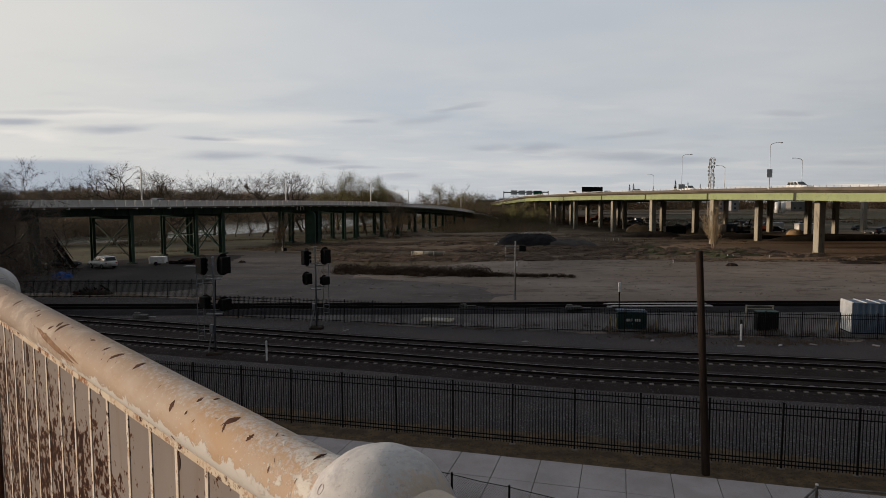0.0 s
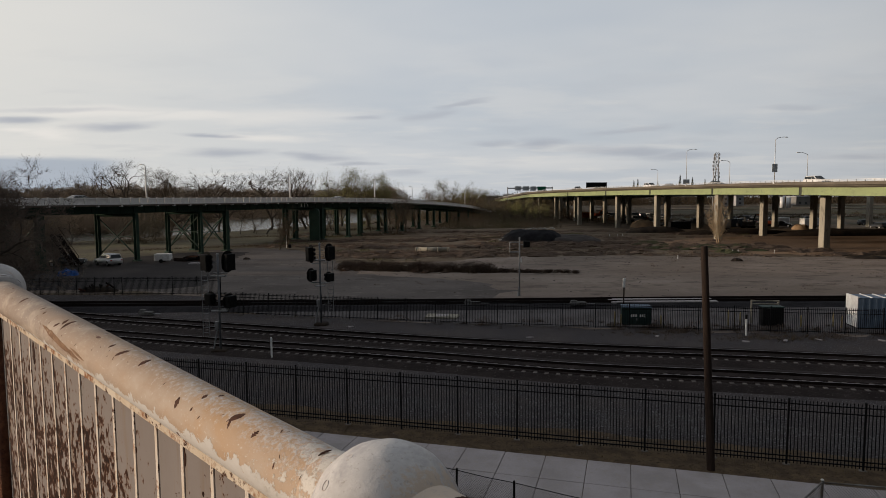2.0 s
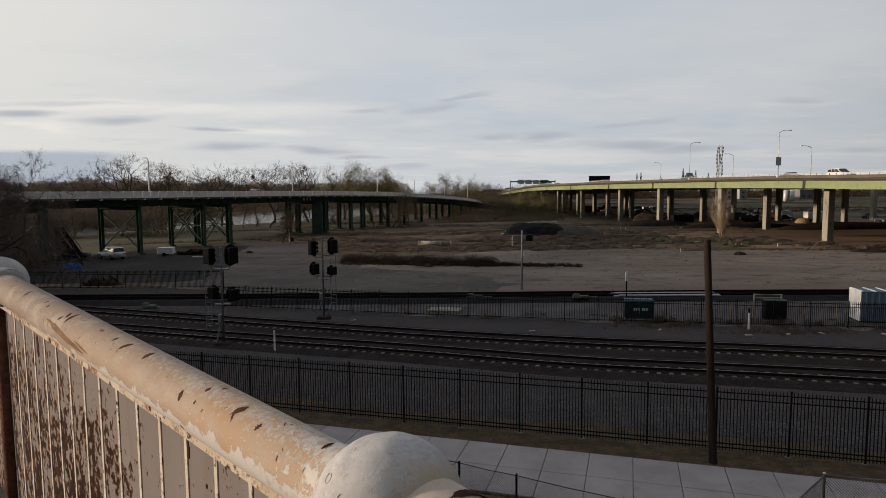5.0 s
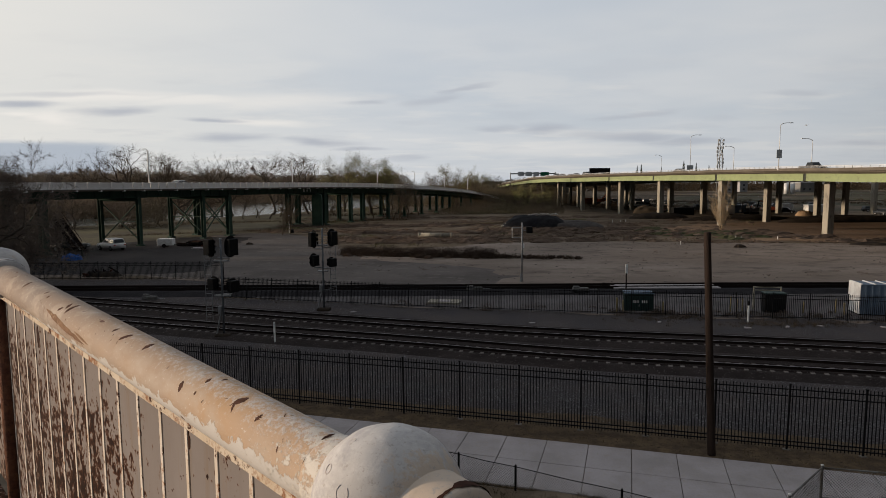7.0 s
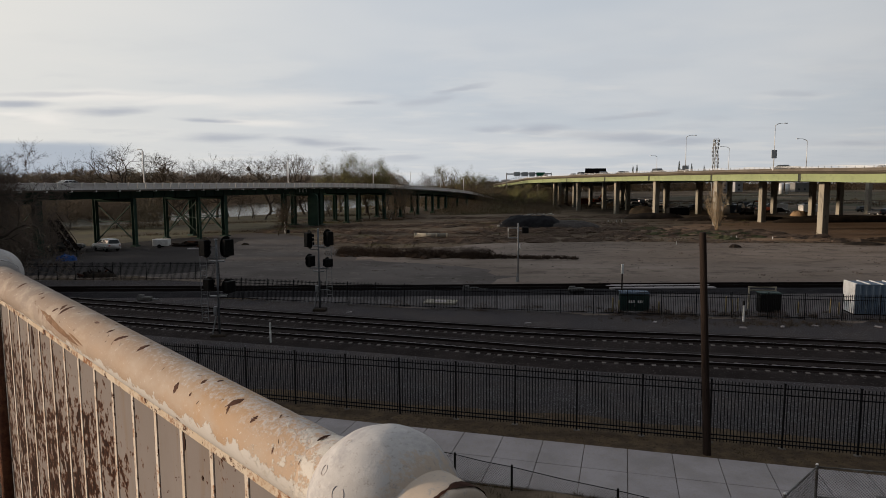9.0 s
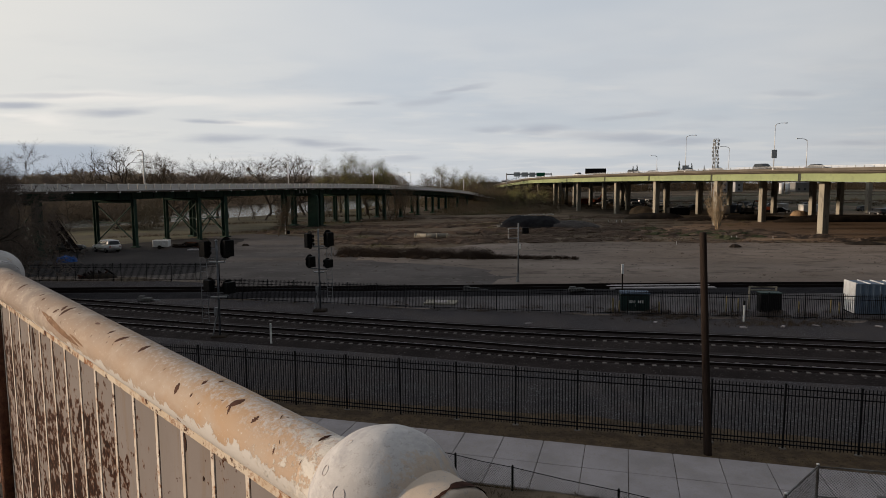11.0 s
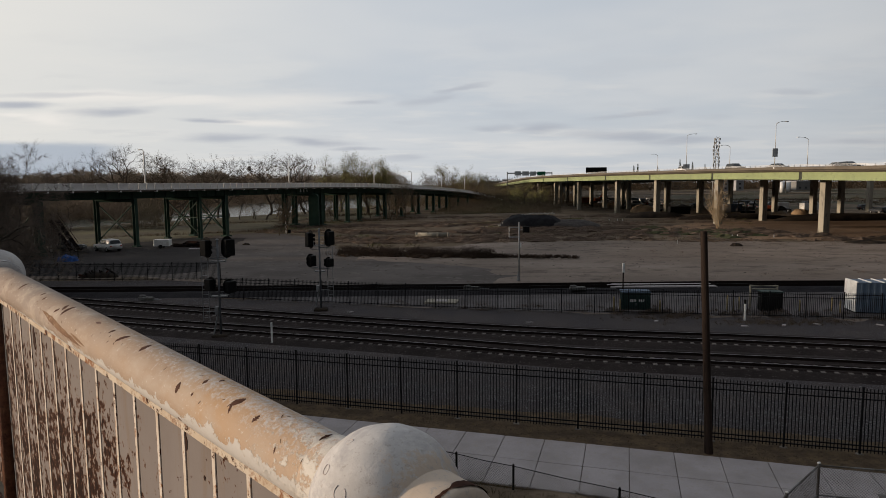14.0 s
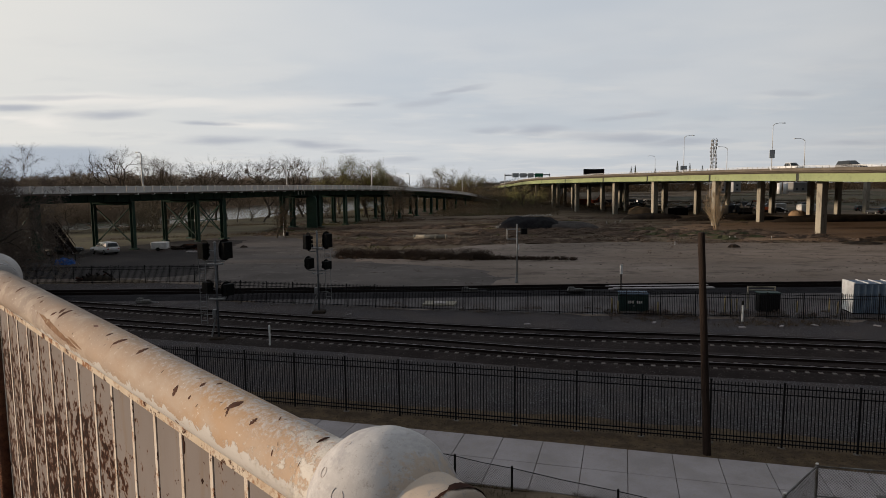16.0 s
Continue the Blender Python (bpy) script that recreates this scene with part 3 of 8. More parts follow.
RIVER = [(-420, 40), (-260, 130), (-175, 215), (-140, 290), (-120, 420), (-100, 700), (-80, 1200)]
LEFT_BRIDGE = Line([(-92, 5, 10.02), (-66, 58, 10.02), (-54.6, 87, 10.02), (-48.6, 98, 10.0), (-46.2, 105, 10.0), (-40.2, 120, 10.0), (-29.6, 148, 10.0), (-22.3, 164, 9.85), (-15.4, 178, 9.6),
                    (-2.5, 219, 8.55), (10.7, 260, 6.7), (20.0, 296, 4.4), (28.5, 335, 2.2), (36, 380, 0.3)], 6)     # top of the parapet on the near edge
RIGHT_BRIDGE = Line([(330, -330, 9.0), (190, -110, 9.0), (125, -15, 9.1), (92, 40, 9.2), (75, 72, 9.3), (65.7, 98, 9.4), (63.4, 114, 9.68), (59.5, 142, 9.95), (56.0, 174, 10.1), (50.6, 200, 10.15), (44.0, 227, 10.05), (40.4, 258, 10.0),
                     (39.0, 294, 9.8), (39.7, 337, 9.3), (41, 398, 8.5), (42, 470, 7.5), (50, 620, 6.0), (75, 800, 5.0)], 6)                      # underside of the near girder


def seg_distance(x, y, pts):
    best = 1e9
    for (ax, ay), (bx, by) in zip(pts, pts[1:]):
        dx, dy = bx - ax, by - ay
        t = max(0, min(1, ((x - ax) * dx + (y - ay) * dy) / (dx * dx + dy * dy)))
        best = min(best, math.hypot(x - ax - t * dx, y - ay - t * dy))
    return best


def smooth(t):
    t = max(0.0, min(1.0, t))
    return t * t * (3 - 2 * t)


def ground_z(x, y):
    """Height of the ground sheet."""
    z = 0.0
    d = seg_distance(x, y, RIVER)
    z -= 6.0 * smooth((109 - d) / 34)
    # grassy bank on the near side of the pavement
    line = 18.42 - 0.2417 * (x - 0.64)
    z += 0.75 * smooth((line - y + 0.05) / 0.35)
    if y > 75 and d > 120:
        z += 0.35 * noise.noise((x * 0.03, y * 0.03, 0)) * smooth((y - 170) / 40)
    return z - 0.02

M["cinder"] = material("black_cinder", (0.0154, 0.01425, 0.01625), 0.97, second=(0.0242, 0.0228, 0.0247), scale=0.6, third=(0.044, 0.04218, 0.0455), scale2=11.0, bump=1.0, bump_scale=14.0, space="World")
M["packed"] = material("packed_grey_gravel", (0.100, 0.087, 0.081), 0.95, second=(0.072, 0.062, 0.058), scale=0.10, third=(0.132, 0.115, 0.105), scale2=0.6, bump=0.4, bump_scale=5.0, space="World", stretch=(0.8, 1.2, 1))
M["pale_gravel"] = material("blue_grey_gravel", (0.100, 0.091, 0.091), 0.95, second=(0.062, 0.054, 0.053), scale=0.25, third=(0.121, 0.1254, 0.1495), scale2=9.0, lo2=0.54, hi2=0.68,
                            bump=1.0, bump_scale=12.0, space="World")
M["bank"] = material("river_bank_earth", (0.076, 0.064, 0.046), 0.97, second=(0.112, 0.098, 0.060), scale=0.06, third=(0.055, 0.044, 0.032), scale2=0.35, bump=0.6, bump_scale=2.5, space="World")
M["asphalt"] = material("worn_asphalt", (0.02541, 0.0228, 0.0234), 0.93, second=(0.03696, 0.03306, 0.03276), scale=0.12, third=(0.03003, 0.0285, 0.02925), scale2=0.9,
                        bump=0.4, bump_scale=8.0, space="World")


# ---------------------------------------------------------------- ground, water, beds, pavement
def grid_axis(lo, hi, near_lo, near_hi, fine):
    a = list(np.arange(near_lo, near_hi + 0.01, fine))
    step, v = fine, near_hi
    while v < hi:
        step *= 1.22
        v += step
        a.append(min(v, hi))
    step, v = fine, near_lo
    while v > lo:
        step *= 1.22
        v -= step
        a.insert(0, max(v, lo))
    return a


def build_ground():
    xs = grid_axis(-3500, 3500, -150, 150, 3.0)
    ys = sorted(set(grid_axis(-80, 4500, 30, 300, 3.0) + [12 + 0.35 * i for i in range(30)]))
    m = Mesh()
    m.v = [(x, y, ground_z(x, y)) for y in ys for x in xs]
    n = len(xs)
    m.f = [(j * n + i, j * n + i + 1, (j + 1) * n + i + 1, (j + 1) * n + i) for j in range(len(ys) - 1) for i in range(n - 1)]
    m.mi = [0] * len(m.f)
    for i, f in enumerate(m.f):
        x = sum(m.v[k][0] for k in f) / 4
        y = sum(m.v[k][1] for k in f) / 4
        if x < -30 + 0.10 * (y - 110) and 84 < y < 240 and x > -0.9 * y:
            m.mi[i] = 1
    solid("ground", m, [M["field"], M["bank"]], "wide flat ground of dry brown grass and dirt", "ground", kind="structure", smooth=True)
    w = Mesh().add([(-1500, -80, -3.0), (-20, -80, -3.0), (60, 1500, -3.0), (-1500, 1500, -3.0)], [(0, 1, 2, 3)])
    solid("water", w, M["water"], "calm grey river reflecting the evening sky", "river", kind="structure")


def sheet(name, outline, z, mat, label, category, wobble=0.0, step=1.5, kind="structure"):
    pts = []
    for (ax, ay), (bx, by) in zip(outline, outline[1:] + outline[:1]):
        n = max(1, int(math.hypot(bx - ax, by - ay) / step))
        for k in range(n):
            x, y = ax + (bx - ax) * k / n, ay + (by - ay) * k / n
            if wobble:
                x += wobble * noise.noise((x * 0.4, y * 0.4, 3.3))
                y += wobble * noise.noise((x * 0.4, y * 0.4, 7.7))
            pts.append((x, y, z))
    bm = bmesh.new()
    f = bm.faces.new([bm.verts.new(p) for p in pts])
    if f.normal.z < 0:
        f.normal_flip()
    bm.normal_update()
    if f.normal.z < 0:
        f.normal_flip()
    me = bpy.data.meshes.new(name)
    bm.to_mesh(me)
    bm.free()
    me.materials.append(mat)
    return tagged(new(name, me), label, category, kind=kind)


build_ground()
sheet("yard", [(-62, 66), (-33, 66), (-24, 63), (-16, 53.4), (-12, 51.5), (11, 46.2), (30, 43), (95, 32), (120, 80), (70, 97), (38, 103), (10, 104), (-6, 92), (-15, 90), (-24, 108), (-37, 126),
               (-45, 118), (-62, 92)], 0.012, M["dirt"], "bare grey-brown dirt yard beside the railway", "yard", wobble=2.2)
# dark sheet: shade of viaduct and trees put into the lot's colour
sheet("asphalt_lot", [(-66, 68), (-34, 67.5), (-27, 70), (-29, 84), (-33, 98), (-36, 116), (-46, 118), (-62, 94), (-75, 80)], 0.024, M["asphalt"],
      "worn asphalt lot, its dark colour holding the shade under the green viaduct", "car park", wobble=1.2)
sheet("packed_gravel", [(-34, 66.5), (-23, 64.5), (-17, 56), (-9, 53.5), (3, 57), (7, 66), (2, 74), (-9, 79), (-13, 88), (-20, 104), (-30, 124), (-38, 128), (-44, 121), (-36, 100)], 0.018, M["packed"],
      "packed grey gravel track leading out of the lot", "gravel", wobble=2.4)
sheet("reddish_earth", [(50, 104), (75, 99), (120, 92), (170, 150), (120, 165), (60, 150), (44, 132)], 0.03, M["red_soil"],
      "scraped reddish-brown earth under the viaduct", "earth", wobble=3.0)
fence_n = [NEAR_FENCE.at(s) for s in np.linspace(0, NEAR_FENCE.length, 20)]
sheet("trackbed", [(p.x, p.y + 0.5) for p in fence_n] + [(60, 12)] + [(72, 37.2)] + [(p[0], p[1] + 0.3) for p in FAR_FENCE[::-1]] + [(-80, 70), (-80, 40), (-40, 37)], 0.004, M["gravel"],
      "dark grey gravel railway bed between two fences", "gravel", wobble=0.25, step=0.8)
sheet("verge", [(p.x, p.y + 1.5) for p in fence_n] + [(p.x - 0.5, p.y - 3.2) for p in fence_n[::-1]], 0.010, M["verge"], "bare dirt verge below the black fence", "verge", wobble=0.5, step=0.6)


sheet("gravel_strip", [(-22, 58), (-15, 52.2), (-12, 51.6), (-0.4, 48.5), (11.0, 46.2), (29.6, 43.0), (70, 36.3), (78, 54), (33, 57.4), (-4, 57.2), (-20, 59)], 0.020, M["pale_gravel"],
      "dark grey gravel between fence and disused siding", "gravel", wobble=0.5, step=0.9)


def build_pavement():
    """Two rows of scored concrete slabs beside the fence."""
    d = Vector((0.9615, -0.275, 0)).normalized()
    n = Vector((d.y, -d.x, 0))
    n = n if n.y < 0 else -n
    o = Vector((6.57, 21.98, 0))
    road = thing("pavement", "pale concrete pavement of square scored slabs", "pavement", kind="structure")
    sub = Mesh()
    p = [o + d * a + n * b for a, b in ((-16, 0.02), (26, 0.02), (26, 3.95), (-16, 3.95))]
    sub.add([(q.x, q.y, 0.02) for q in p] + [(q.x, q.y, -0.12) for q in p], [(3, 2, 1, 0), (0, 1, 5, 4), (1, 2, 6, 5), (2, 3, 7, 6), (3, 0, 4, 7)])
    part("slab_bed", sub, M["verge"], road)
    me = Mesh().chamfer(-0.739, 0.739, -0.965, 0.965, 0.0, 0.045, 0.012).data("paving_slab", M["concrete"])
    turn = heading((0, 0), d)
    for i in range(-10, 17):
        for j in range(2):
            q = o + d * (-0.01 + i * 1.497 - 0.7485) + n * (0.98 + 1.955 * j)
            part("paving_slab", me, None, road, at=pose(q.x, q.y, 0.016 + random.uniform(-0.003, 0.003), 0, 0, turn))


# ---------------------------------------------------------------- tracks
def build_track(line, s0, s1, near):
    tr = thing("railway_track", "railway track with bright rail heads and concrete sleepers on ballast", "railway track", "railway tracks", at=pose(*line.at((s0 + s1) / 2)))
    inv = tr.matrix_basis.inverted()

    def put(name, mesh, mat, label="", sm=False):
        mesh.v = [tuple(inv @ Vector(v)) for v in mesh.v]
        return part(name, mesh, mat, tr, label, sm)

    put("ballast_bed", sweep(line, [(-2.6, -0.02), (-1.55, 0.135), (-1.36, 0.135), (-1.3, 0.12), (-1.10, 0.12), (-1.06, 0.165), (-0.22, 0.165), (-0.18, 0.12), (0.00, 0.12), (0.04, 0.175), (0.6, 0.185), (0.7, 0.165), (1.6, 0.17), (2.6, -0.02)], s0, s1, 1.5), M["ballast"])
    for side in (-0.7525, 0.7525):
        prof = [(side + a, 0.145 + b) for a, b in ((-0.07, 0), (0.07, 0), (0.07, 0.012), (0.012, 0.03), (0.012, 0.125), (0.036, 0.135), (0.036, 0.16), (-0.036, 0.16), (-0.036, 0.135),
                                                   (-0.012, 0.125), (-0.012, 0.03), (-0.07, 0.012))]
        r = put("rail", sweep(line, prof, s0, s1, 1.5), M["rail"])
        head = sweep(line, [(side - 0.026, 0.305), (side + 0.026, 0.305), (side + 0.022, 0.311), (side - 0.022, 0.311)], s0, s1, 1.5)
        head.v = [tuple(inv @ Vector(v)) for v in head.v]
        part("rail_head", head, M["rail_top"], r, "bright worn rail head")
    tie = Mesh().chamfer(-0.11, 0.11, -1.3, 1.3, -0.1, 0.0, 0.02)
    tie_me = tie.data("sleeper", M["tie"])
    rest = Mesh()
    s = s0
    while s < s1:
        q = line.at(s, random.uniform(-0.02, 0.02))
        m = inv @ pose(q.x, q.y, 0.152, 0, 0, line.heading(s) + random.uniform(-0.6, 0.6))
        if near[0] < q.x < near[1]:
            part("sleeper", tie_me, None, tr, at=m)
        else:
            rest.add([m @ Vector(v) for v in tie.v], tie.f)
        s += 0.61
    tagged(part("sleeper_rest", rest, M["tie"], tr), kind="stuff")


build_track(TRACK_NEAR, 20, TRACK_NEAR.length - 20, (-32, 40))
build_track(TRACK_FAR, 20, TRACK_FAR.length - 20, (-36, 40))


def build_old_siding():
    tr = thing("old_siding", "disused dark railway siding on a low black cinder bank", "railway track", at=pose(0, 56, 0))
    inv = tr.matrix_basis.inverted()
    L = TRACK_OLD.length
    bank = sweep(TRACK_OLD, [(-2.4, -0.02), (-1.5, 0.32), (1.5, 0.34), (2.4, -0.02)], 5, L - 5, 1.5)
    bank.v = [tuple(inv @ Vector(v) + Vector((0, 0, 0.06 * noise.noise((v[0] * 0.5, v[1], 0))))) for v in bank.v]
    part("cinder_bank", bank, M["cinder"], tr)
    for side in (-0.75, 0.75):
        r = sweep(TRACK_OLD, [(side - 0.06, 0.30), (side + 0.06, 0.30), (side + 0.035, 0.55), (side - 0.035, 0.55)], 5, L - 5, 2)
        r.v = [tuple(inv @ Vector(v)) for v in r.v]
        part("rail", r, M["rail"], tr)


build_old_siding()


# ---------------------------------------------------------------- iron fences
def post_places(pts, spacing, first=0.0):
    """Points every so many metres along a plan line."""
    line = Line([(x, y, 0) for x, y in pts], 1)
    return [line.at(s).xy for s in np.arange(first, line.length, spacing)]


def build_fence(name, label, places, height, near, group, z0=0.0):
    """places: the posts' plan points; near: the stretch of x in which the pickets are parts of their own."""
    fence = thing(name, label, "fence", group, at=pose(places[0][0], places[0][1], z0))
    inv = fence.matrix_basis.inverted()
    post_me = Mesh().chamfer(-0.032, 0.032, -0.032, 0.032, -0.1, height + 0.03, 0.008)
    post_me.box(-0.042, 0.042, -0.042, 0.042, height + 0.01, height + 0.035)
    post_d = post_me.data("post", M["fence"])
    foot_d = Mesh().chamfer(-0.13, 0.13, -0.10, 0.10, -0.05, 0.035, 0.03).data("footing", M["footing"])
    pk = Mesh().box(-0.0125, 0.0125, -0.0125, 0.0125, 0.07, height - 0.04)
    pk.add([(-0.0125, -0.0125, height - 0.04), (0.0125, -0.0125, height - 0.04), (0.0125, 0.0125, height - 0.04), (-0.0125, 0.0125, height - 0.04), (0, 0, height)],
           [(0, 1, 4), (1, 2, 4), (2, 3, 4), (3, 0, 4)])
    pk_d = pk.data("picket", M["fence"])
    rest = Mesh()
    n = len(places) - 1
    for i, place in enumerate(places):
        q = Vector((*place, z0))
        e = Vector((*places[min(i + 1, n)], z0))
        h = heading(q, e) if i < n else heading(places[n - 1], places[n])
        post = part("post", post_d, None, fence, at=inv @ pose(q.x, q.y, z0, random.uniform(-0.6, 0.6), random.uniform(-0.6, 0.6), h))
        if random.random() < 0.75:
            part("footing", foot_d, None, post, at=pose(0, 0, 0, 0, 0, random.uniform(-15, 15)))
        if i == n:
            break
        a = heading(q, e)
        ln = (e - q).length
        m0 = inv @ pose(q.x, q.y, z0, 0, 0, a)
        for k, zr in enumerate((0.17, 0.32, height - 0.40, height - 0.16)):
            if height < 2 and k == 1:
                continue
            part("rail", Mesh().box(0.03, ln - 0.03, -0.019, 0.019, zr - 0.02, zr + 0.02), M["fence"], fence, at=m0)
        cnt = int(round(ln / 0.1165))
        for k in range(1, cnt):
            m = m0 @ pose(ln * k / cnt, 0, 0)
            if near[0] < q.x < near[1]:
                part("picket", pk_d, None, fence, at=m)
            else:
                rest.add([m @ Vector(v) for v in pk.v], pk.f)
    tagged(part("picket_rest", rest, M["fence"], fence), kind="stuff")
    return fence


build_fence("iron_fence", "tall black steel picket fence along the pavement", post_places([(-22.67, 31.39), (14.2, 21.45), (33.5, 16.3)], 2.40), 2.38, (-11.5, 20.5), "steel picket fences")
LEFT_RUN = [(x, 64.2 - 0.013 * (x + 42)) for x in (-57.6, -55.15, -52.7, -50.25, -47.8, -45.35, -42.9, -41.0, -39.1, -37.25, -35.4, -33.4, -32.6, -30.0, -27.5, -25.0, -22.6)]
build_fence("iron_fence", "black steel picket fence beyond the tracks, bending away", LEFT_RUN + post_places([(-22.6, 63.8), (-18.9, 53.15)], 2.82, 2.82) + post_places(FAR_FENCE[3:], 2.375, 0.0)[:1]
            + post_places(FAR_FENCE[3:], 2.375, 2.24), 1.86, (4, 36), "steel picket fences")


# ---------------------------------------------------------------- the old railing beside the camera
RAIL_U = Vector((-0.71046509, 0.70286751, 0.03488007))
RAIL_P = Vector((0.0379, 0.70, 9.0654))


CHIPS = ((1.959, 44, 1.954, 80, 0.0050), (1.752, 60, 1.744, 79, 0.0037), (1.699, 52, 1.698, 66, 0.0036), (1.546, 37, 1.529, 56, 0.0050), (1.508, 54, 1.519, 79, 0.0058),
         (1.487, 40, 1.477, 88, 0.0057), (1.154, 61, 1.149, 80, 0.0035), (1.086, 51, 1.067, 84, 0.0060), (0.957, 57, 0.958, 90, 0.0049), (0.718, 23, 0.722, 47, 0.0043),
         (0.661, 33, 0.661, 42, 0.0020), (0.659, 63, 0.661, 78, 0.0031), (0.635, 85, 0.637, 100, 0.0025), (0.526, 40, 0.540, 64, 0.0023), (0.535, 54, 0.524, 80, 0.0061),
         (0.455, 47, 0.452, 64, 0.0031))
M["chip"] = material("bare_brown_chip", (0.085, 0.042, 0.03), 0.85, second=(0.055, 0.028, 0.02), scale=60.0)
M["crack"] = material("dark_rust_crack", (0.042, 0.019, 0.013), 0.9, second=(0.028, 0.013, 0.010), scale=60.0)
M["scrape"] = material("scraped_undercoat", (0.14, 0.078, 0.048), 0.8, second=(0.20, 0.12, 0.075), scale=40.0, third=(0.34, 0.25, 0.17), scale2=70.0, lo2=0.60, hi2=0.68)
M["blister"] = material("cracked_blister_edge", (0.34, 0.29, 0.27), 0.8, second=(0.5, 0.46, 0.44), scale=60.0)
M["bar"] = handrail_material("upright_bar_paint", "bar")


def paint_chip(rail, s0, a0, s1, a1, w, mat):
    """A ragged lens-shaped chip lying on the pipe."""
    k = 12
    vs = []
    for i in range(k + 1):
        t = i / k
        s, a = s0 + (s1 - s0) * t, radians(a0 + (a1 - a0) * t)
        wd = w * math.sin(math.pi * t) ** 0.7 * (0.9 + 0.8 * noise.noise((s0 * 31 + i * 0.7, a0, 1.0)))
        along = abs(s1 - s0) > 0.1
        for e in (-1, 0, 1):
            off = wd * e
            aa = a + (off / 0.055 if along else 0)
            rr = 0.05512 + (0.0003 if e == 0 else 0)
            vs.append((s + (0 if along else off), rr * math.cos(aa), rr * math.sin(aa)))
    fs = []
    for i in range(k):
        for e in (0, 1):
            fs.append((3 * i + e, 3 * i + e + 1, 3 * i + e + 4, 3 * i + e + 3))
    part("paint_chip", Mesh().add(vs, fs), mat, rail)


def build_railing():
    X = RAIL_U.normalized()
    Y = Vector((0, 0, 1)).cross(X).normalized()
    Z = X.cross(Y)
    frame_m = Matrix((X, Y, Z)).transposed().to_4x4()
    frame_m.translation = RAIL_P
    up = frame_m.to_3x3().inverted() @ Vector((0, 0, 1))
    lean = math.degrees(math.atan2(up.x, up.z))          # upright bars lean by this in the railing's own space
    solid("bridge_deck", Mesh().box(-7, 14, -0.16, 5, -1.42, -1.12), M["deck"], "concrete footway of the bridge on which the railing stands", "bridge deck", kind="structure", at=frame_m)
    rail = thing("bridge_railing", "old white-painted pipe railing, peeling to ochre and rust", "railing", at=frame_m)
    posts = (-2.17, 0.165, 2.535, 4.87, 7.205)
    M["rust"] = material("dark_rust", (0.10, 0.045, 0.03), 0.9, second=(0.16, 0.075, 0.045), scale=30.0, third=(0.05, 0.025, 0.02), scale2=80.0, bump=0.4, bump_scale=120.0)

    # pipes between the post caps
    for a, b in zip(posts, posts[1:]):
        pp = Mesh().tube([(a + 0.05, 0, 0), (a + 0.6, 0, 0), (b - 0.6, 0, 0), (b - 0.05, 0, 0)], 0.055, 40, False)
        part("top_pipe", pp, M["pipe"], rail, "peeling ochre and white pipe", True)
        # flange strip under the pipe
        part("flange_strip", Mesh().chamfer(a + 0.08, b - 0.08, -0.014, 0.016, -0.078, -0.0605, 0.003), M["strip"], rail, "rusty steel strip")
        part("bottom_strip", Mesh().chamfer(a + 0.06, b - 0.06, -0.012, 0.034, -1.03, -1.0, 0.004), M["panel"], rail)
    for s in posts:
        # collars with a raised lip on both sides of the ball
        for sg in (-1, 1):
            lens, rads = ((0.03, 0.080, 0.10, 0.128, 0.131, 0.132), (0.066, 0.0620, 0.0590, 0.0570, 0.0564, 0.0545)) if sg > 0 else \
                         ((0.03, 0.09, 0.112, 0.126, 0.134, 0.136), (0.078, 0.0745, 0.0735, 0.073, 0.070, 0.052))
            c = Mesh().tube([(s + sg * q, 0, 0) for q in lens], rads, 40, False)
            part("collar", c, M["pipe"] if sg > 0 else M["ball"], rail, "flaking white collar", True)
            for t0, t1 in (((97, 72), (40, 30)) if sg > 0 else ((150, 84), (92, 30))):
                ra = 0.0566 if sg > 0 else 0.0731
                k = 14
                vs = []
                for i in range(k + 1):
                    t = radians(t0 + (t1 - t0) * i / k)
                    wd = (0.0045 if sg > 0 and t0 > 90 else 0.001 if sg > 0 else 0.011 if t0 > 100 else 0.004) * math.sin(math.pi * i / k) ** 0.6 * (0.8 + 0.5 * noise.noise((i * 0.9, s, sg)))
                    for e in (-wd, wd):
                        vs.append((s + sg * (0.1315 if sg > 0 else 0.121) + e, (ra + 0.0012) * math.cos(t), (ra + 0.0012) * math.sin(t)))
                part("rust_crack", Mesh().add(vs, [(2 * i, 2 * i + 1, 2 * i + 3, 2 * i + 2) for i in range(k)]), M["crack"], rail, "brown rust crack")
        b = Mesh().ball((s, 0.0, 0.004), 0.104, 48, 30)
        b.v = [(x + 0.0012 * noise.noise((x * 30, y * 30, z * 30)), y + 0.0012 * noise.noise((x * 30, y * 30, z * 30 + 5)), z + 0.0012 * noise.noise((x * 30, y * 30, z * 30 + 9))) for x, y, z in b.v]
        part("ball_cap", b, M["ball"], rail, "weathered white ball cap", True)
        part("post", Mesh().tube([(s - math.sin(radians(lean)) * q, 0, -q) for q in (0.06, 1.1)], 0.026, 24), M["rust"], rail, "", True)
    # raised blisters on the near cap
    for az, el, r in ((100, 30, 0.011), (70, 38, 0.007), (118, 14, 0.010), (82, 4, 0.012), (60, 62, 0.005)):
        n = Vector((math.cos(radians(el)) * math.cos(radians(az)), math.cos(radians(el)) * math.sin(radians(az)), math.sin(radians(el))))
        a = n.orthogonal().normalized()
        b = n.cross(a)
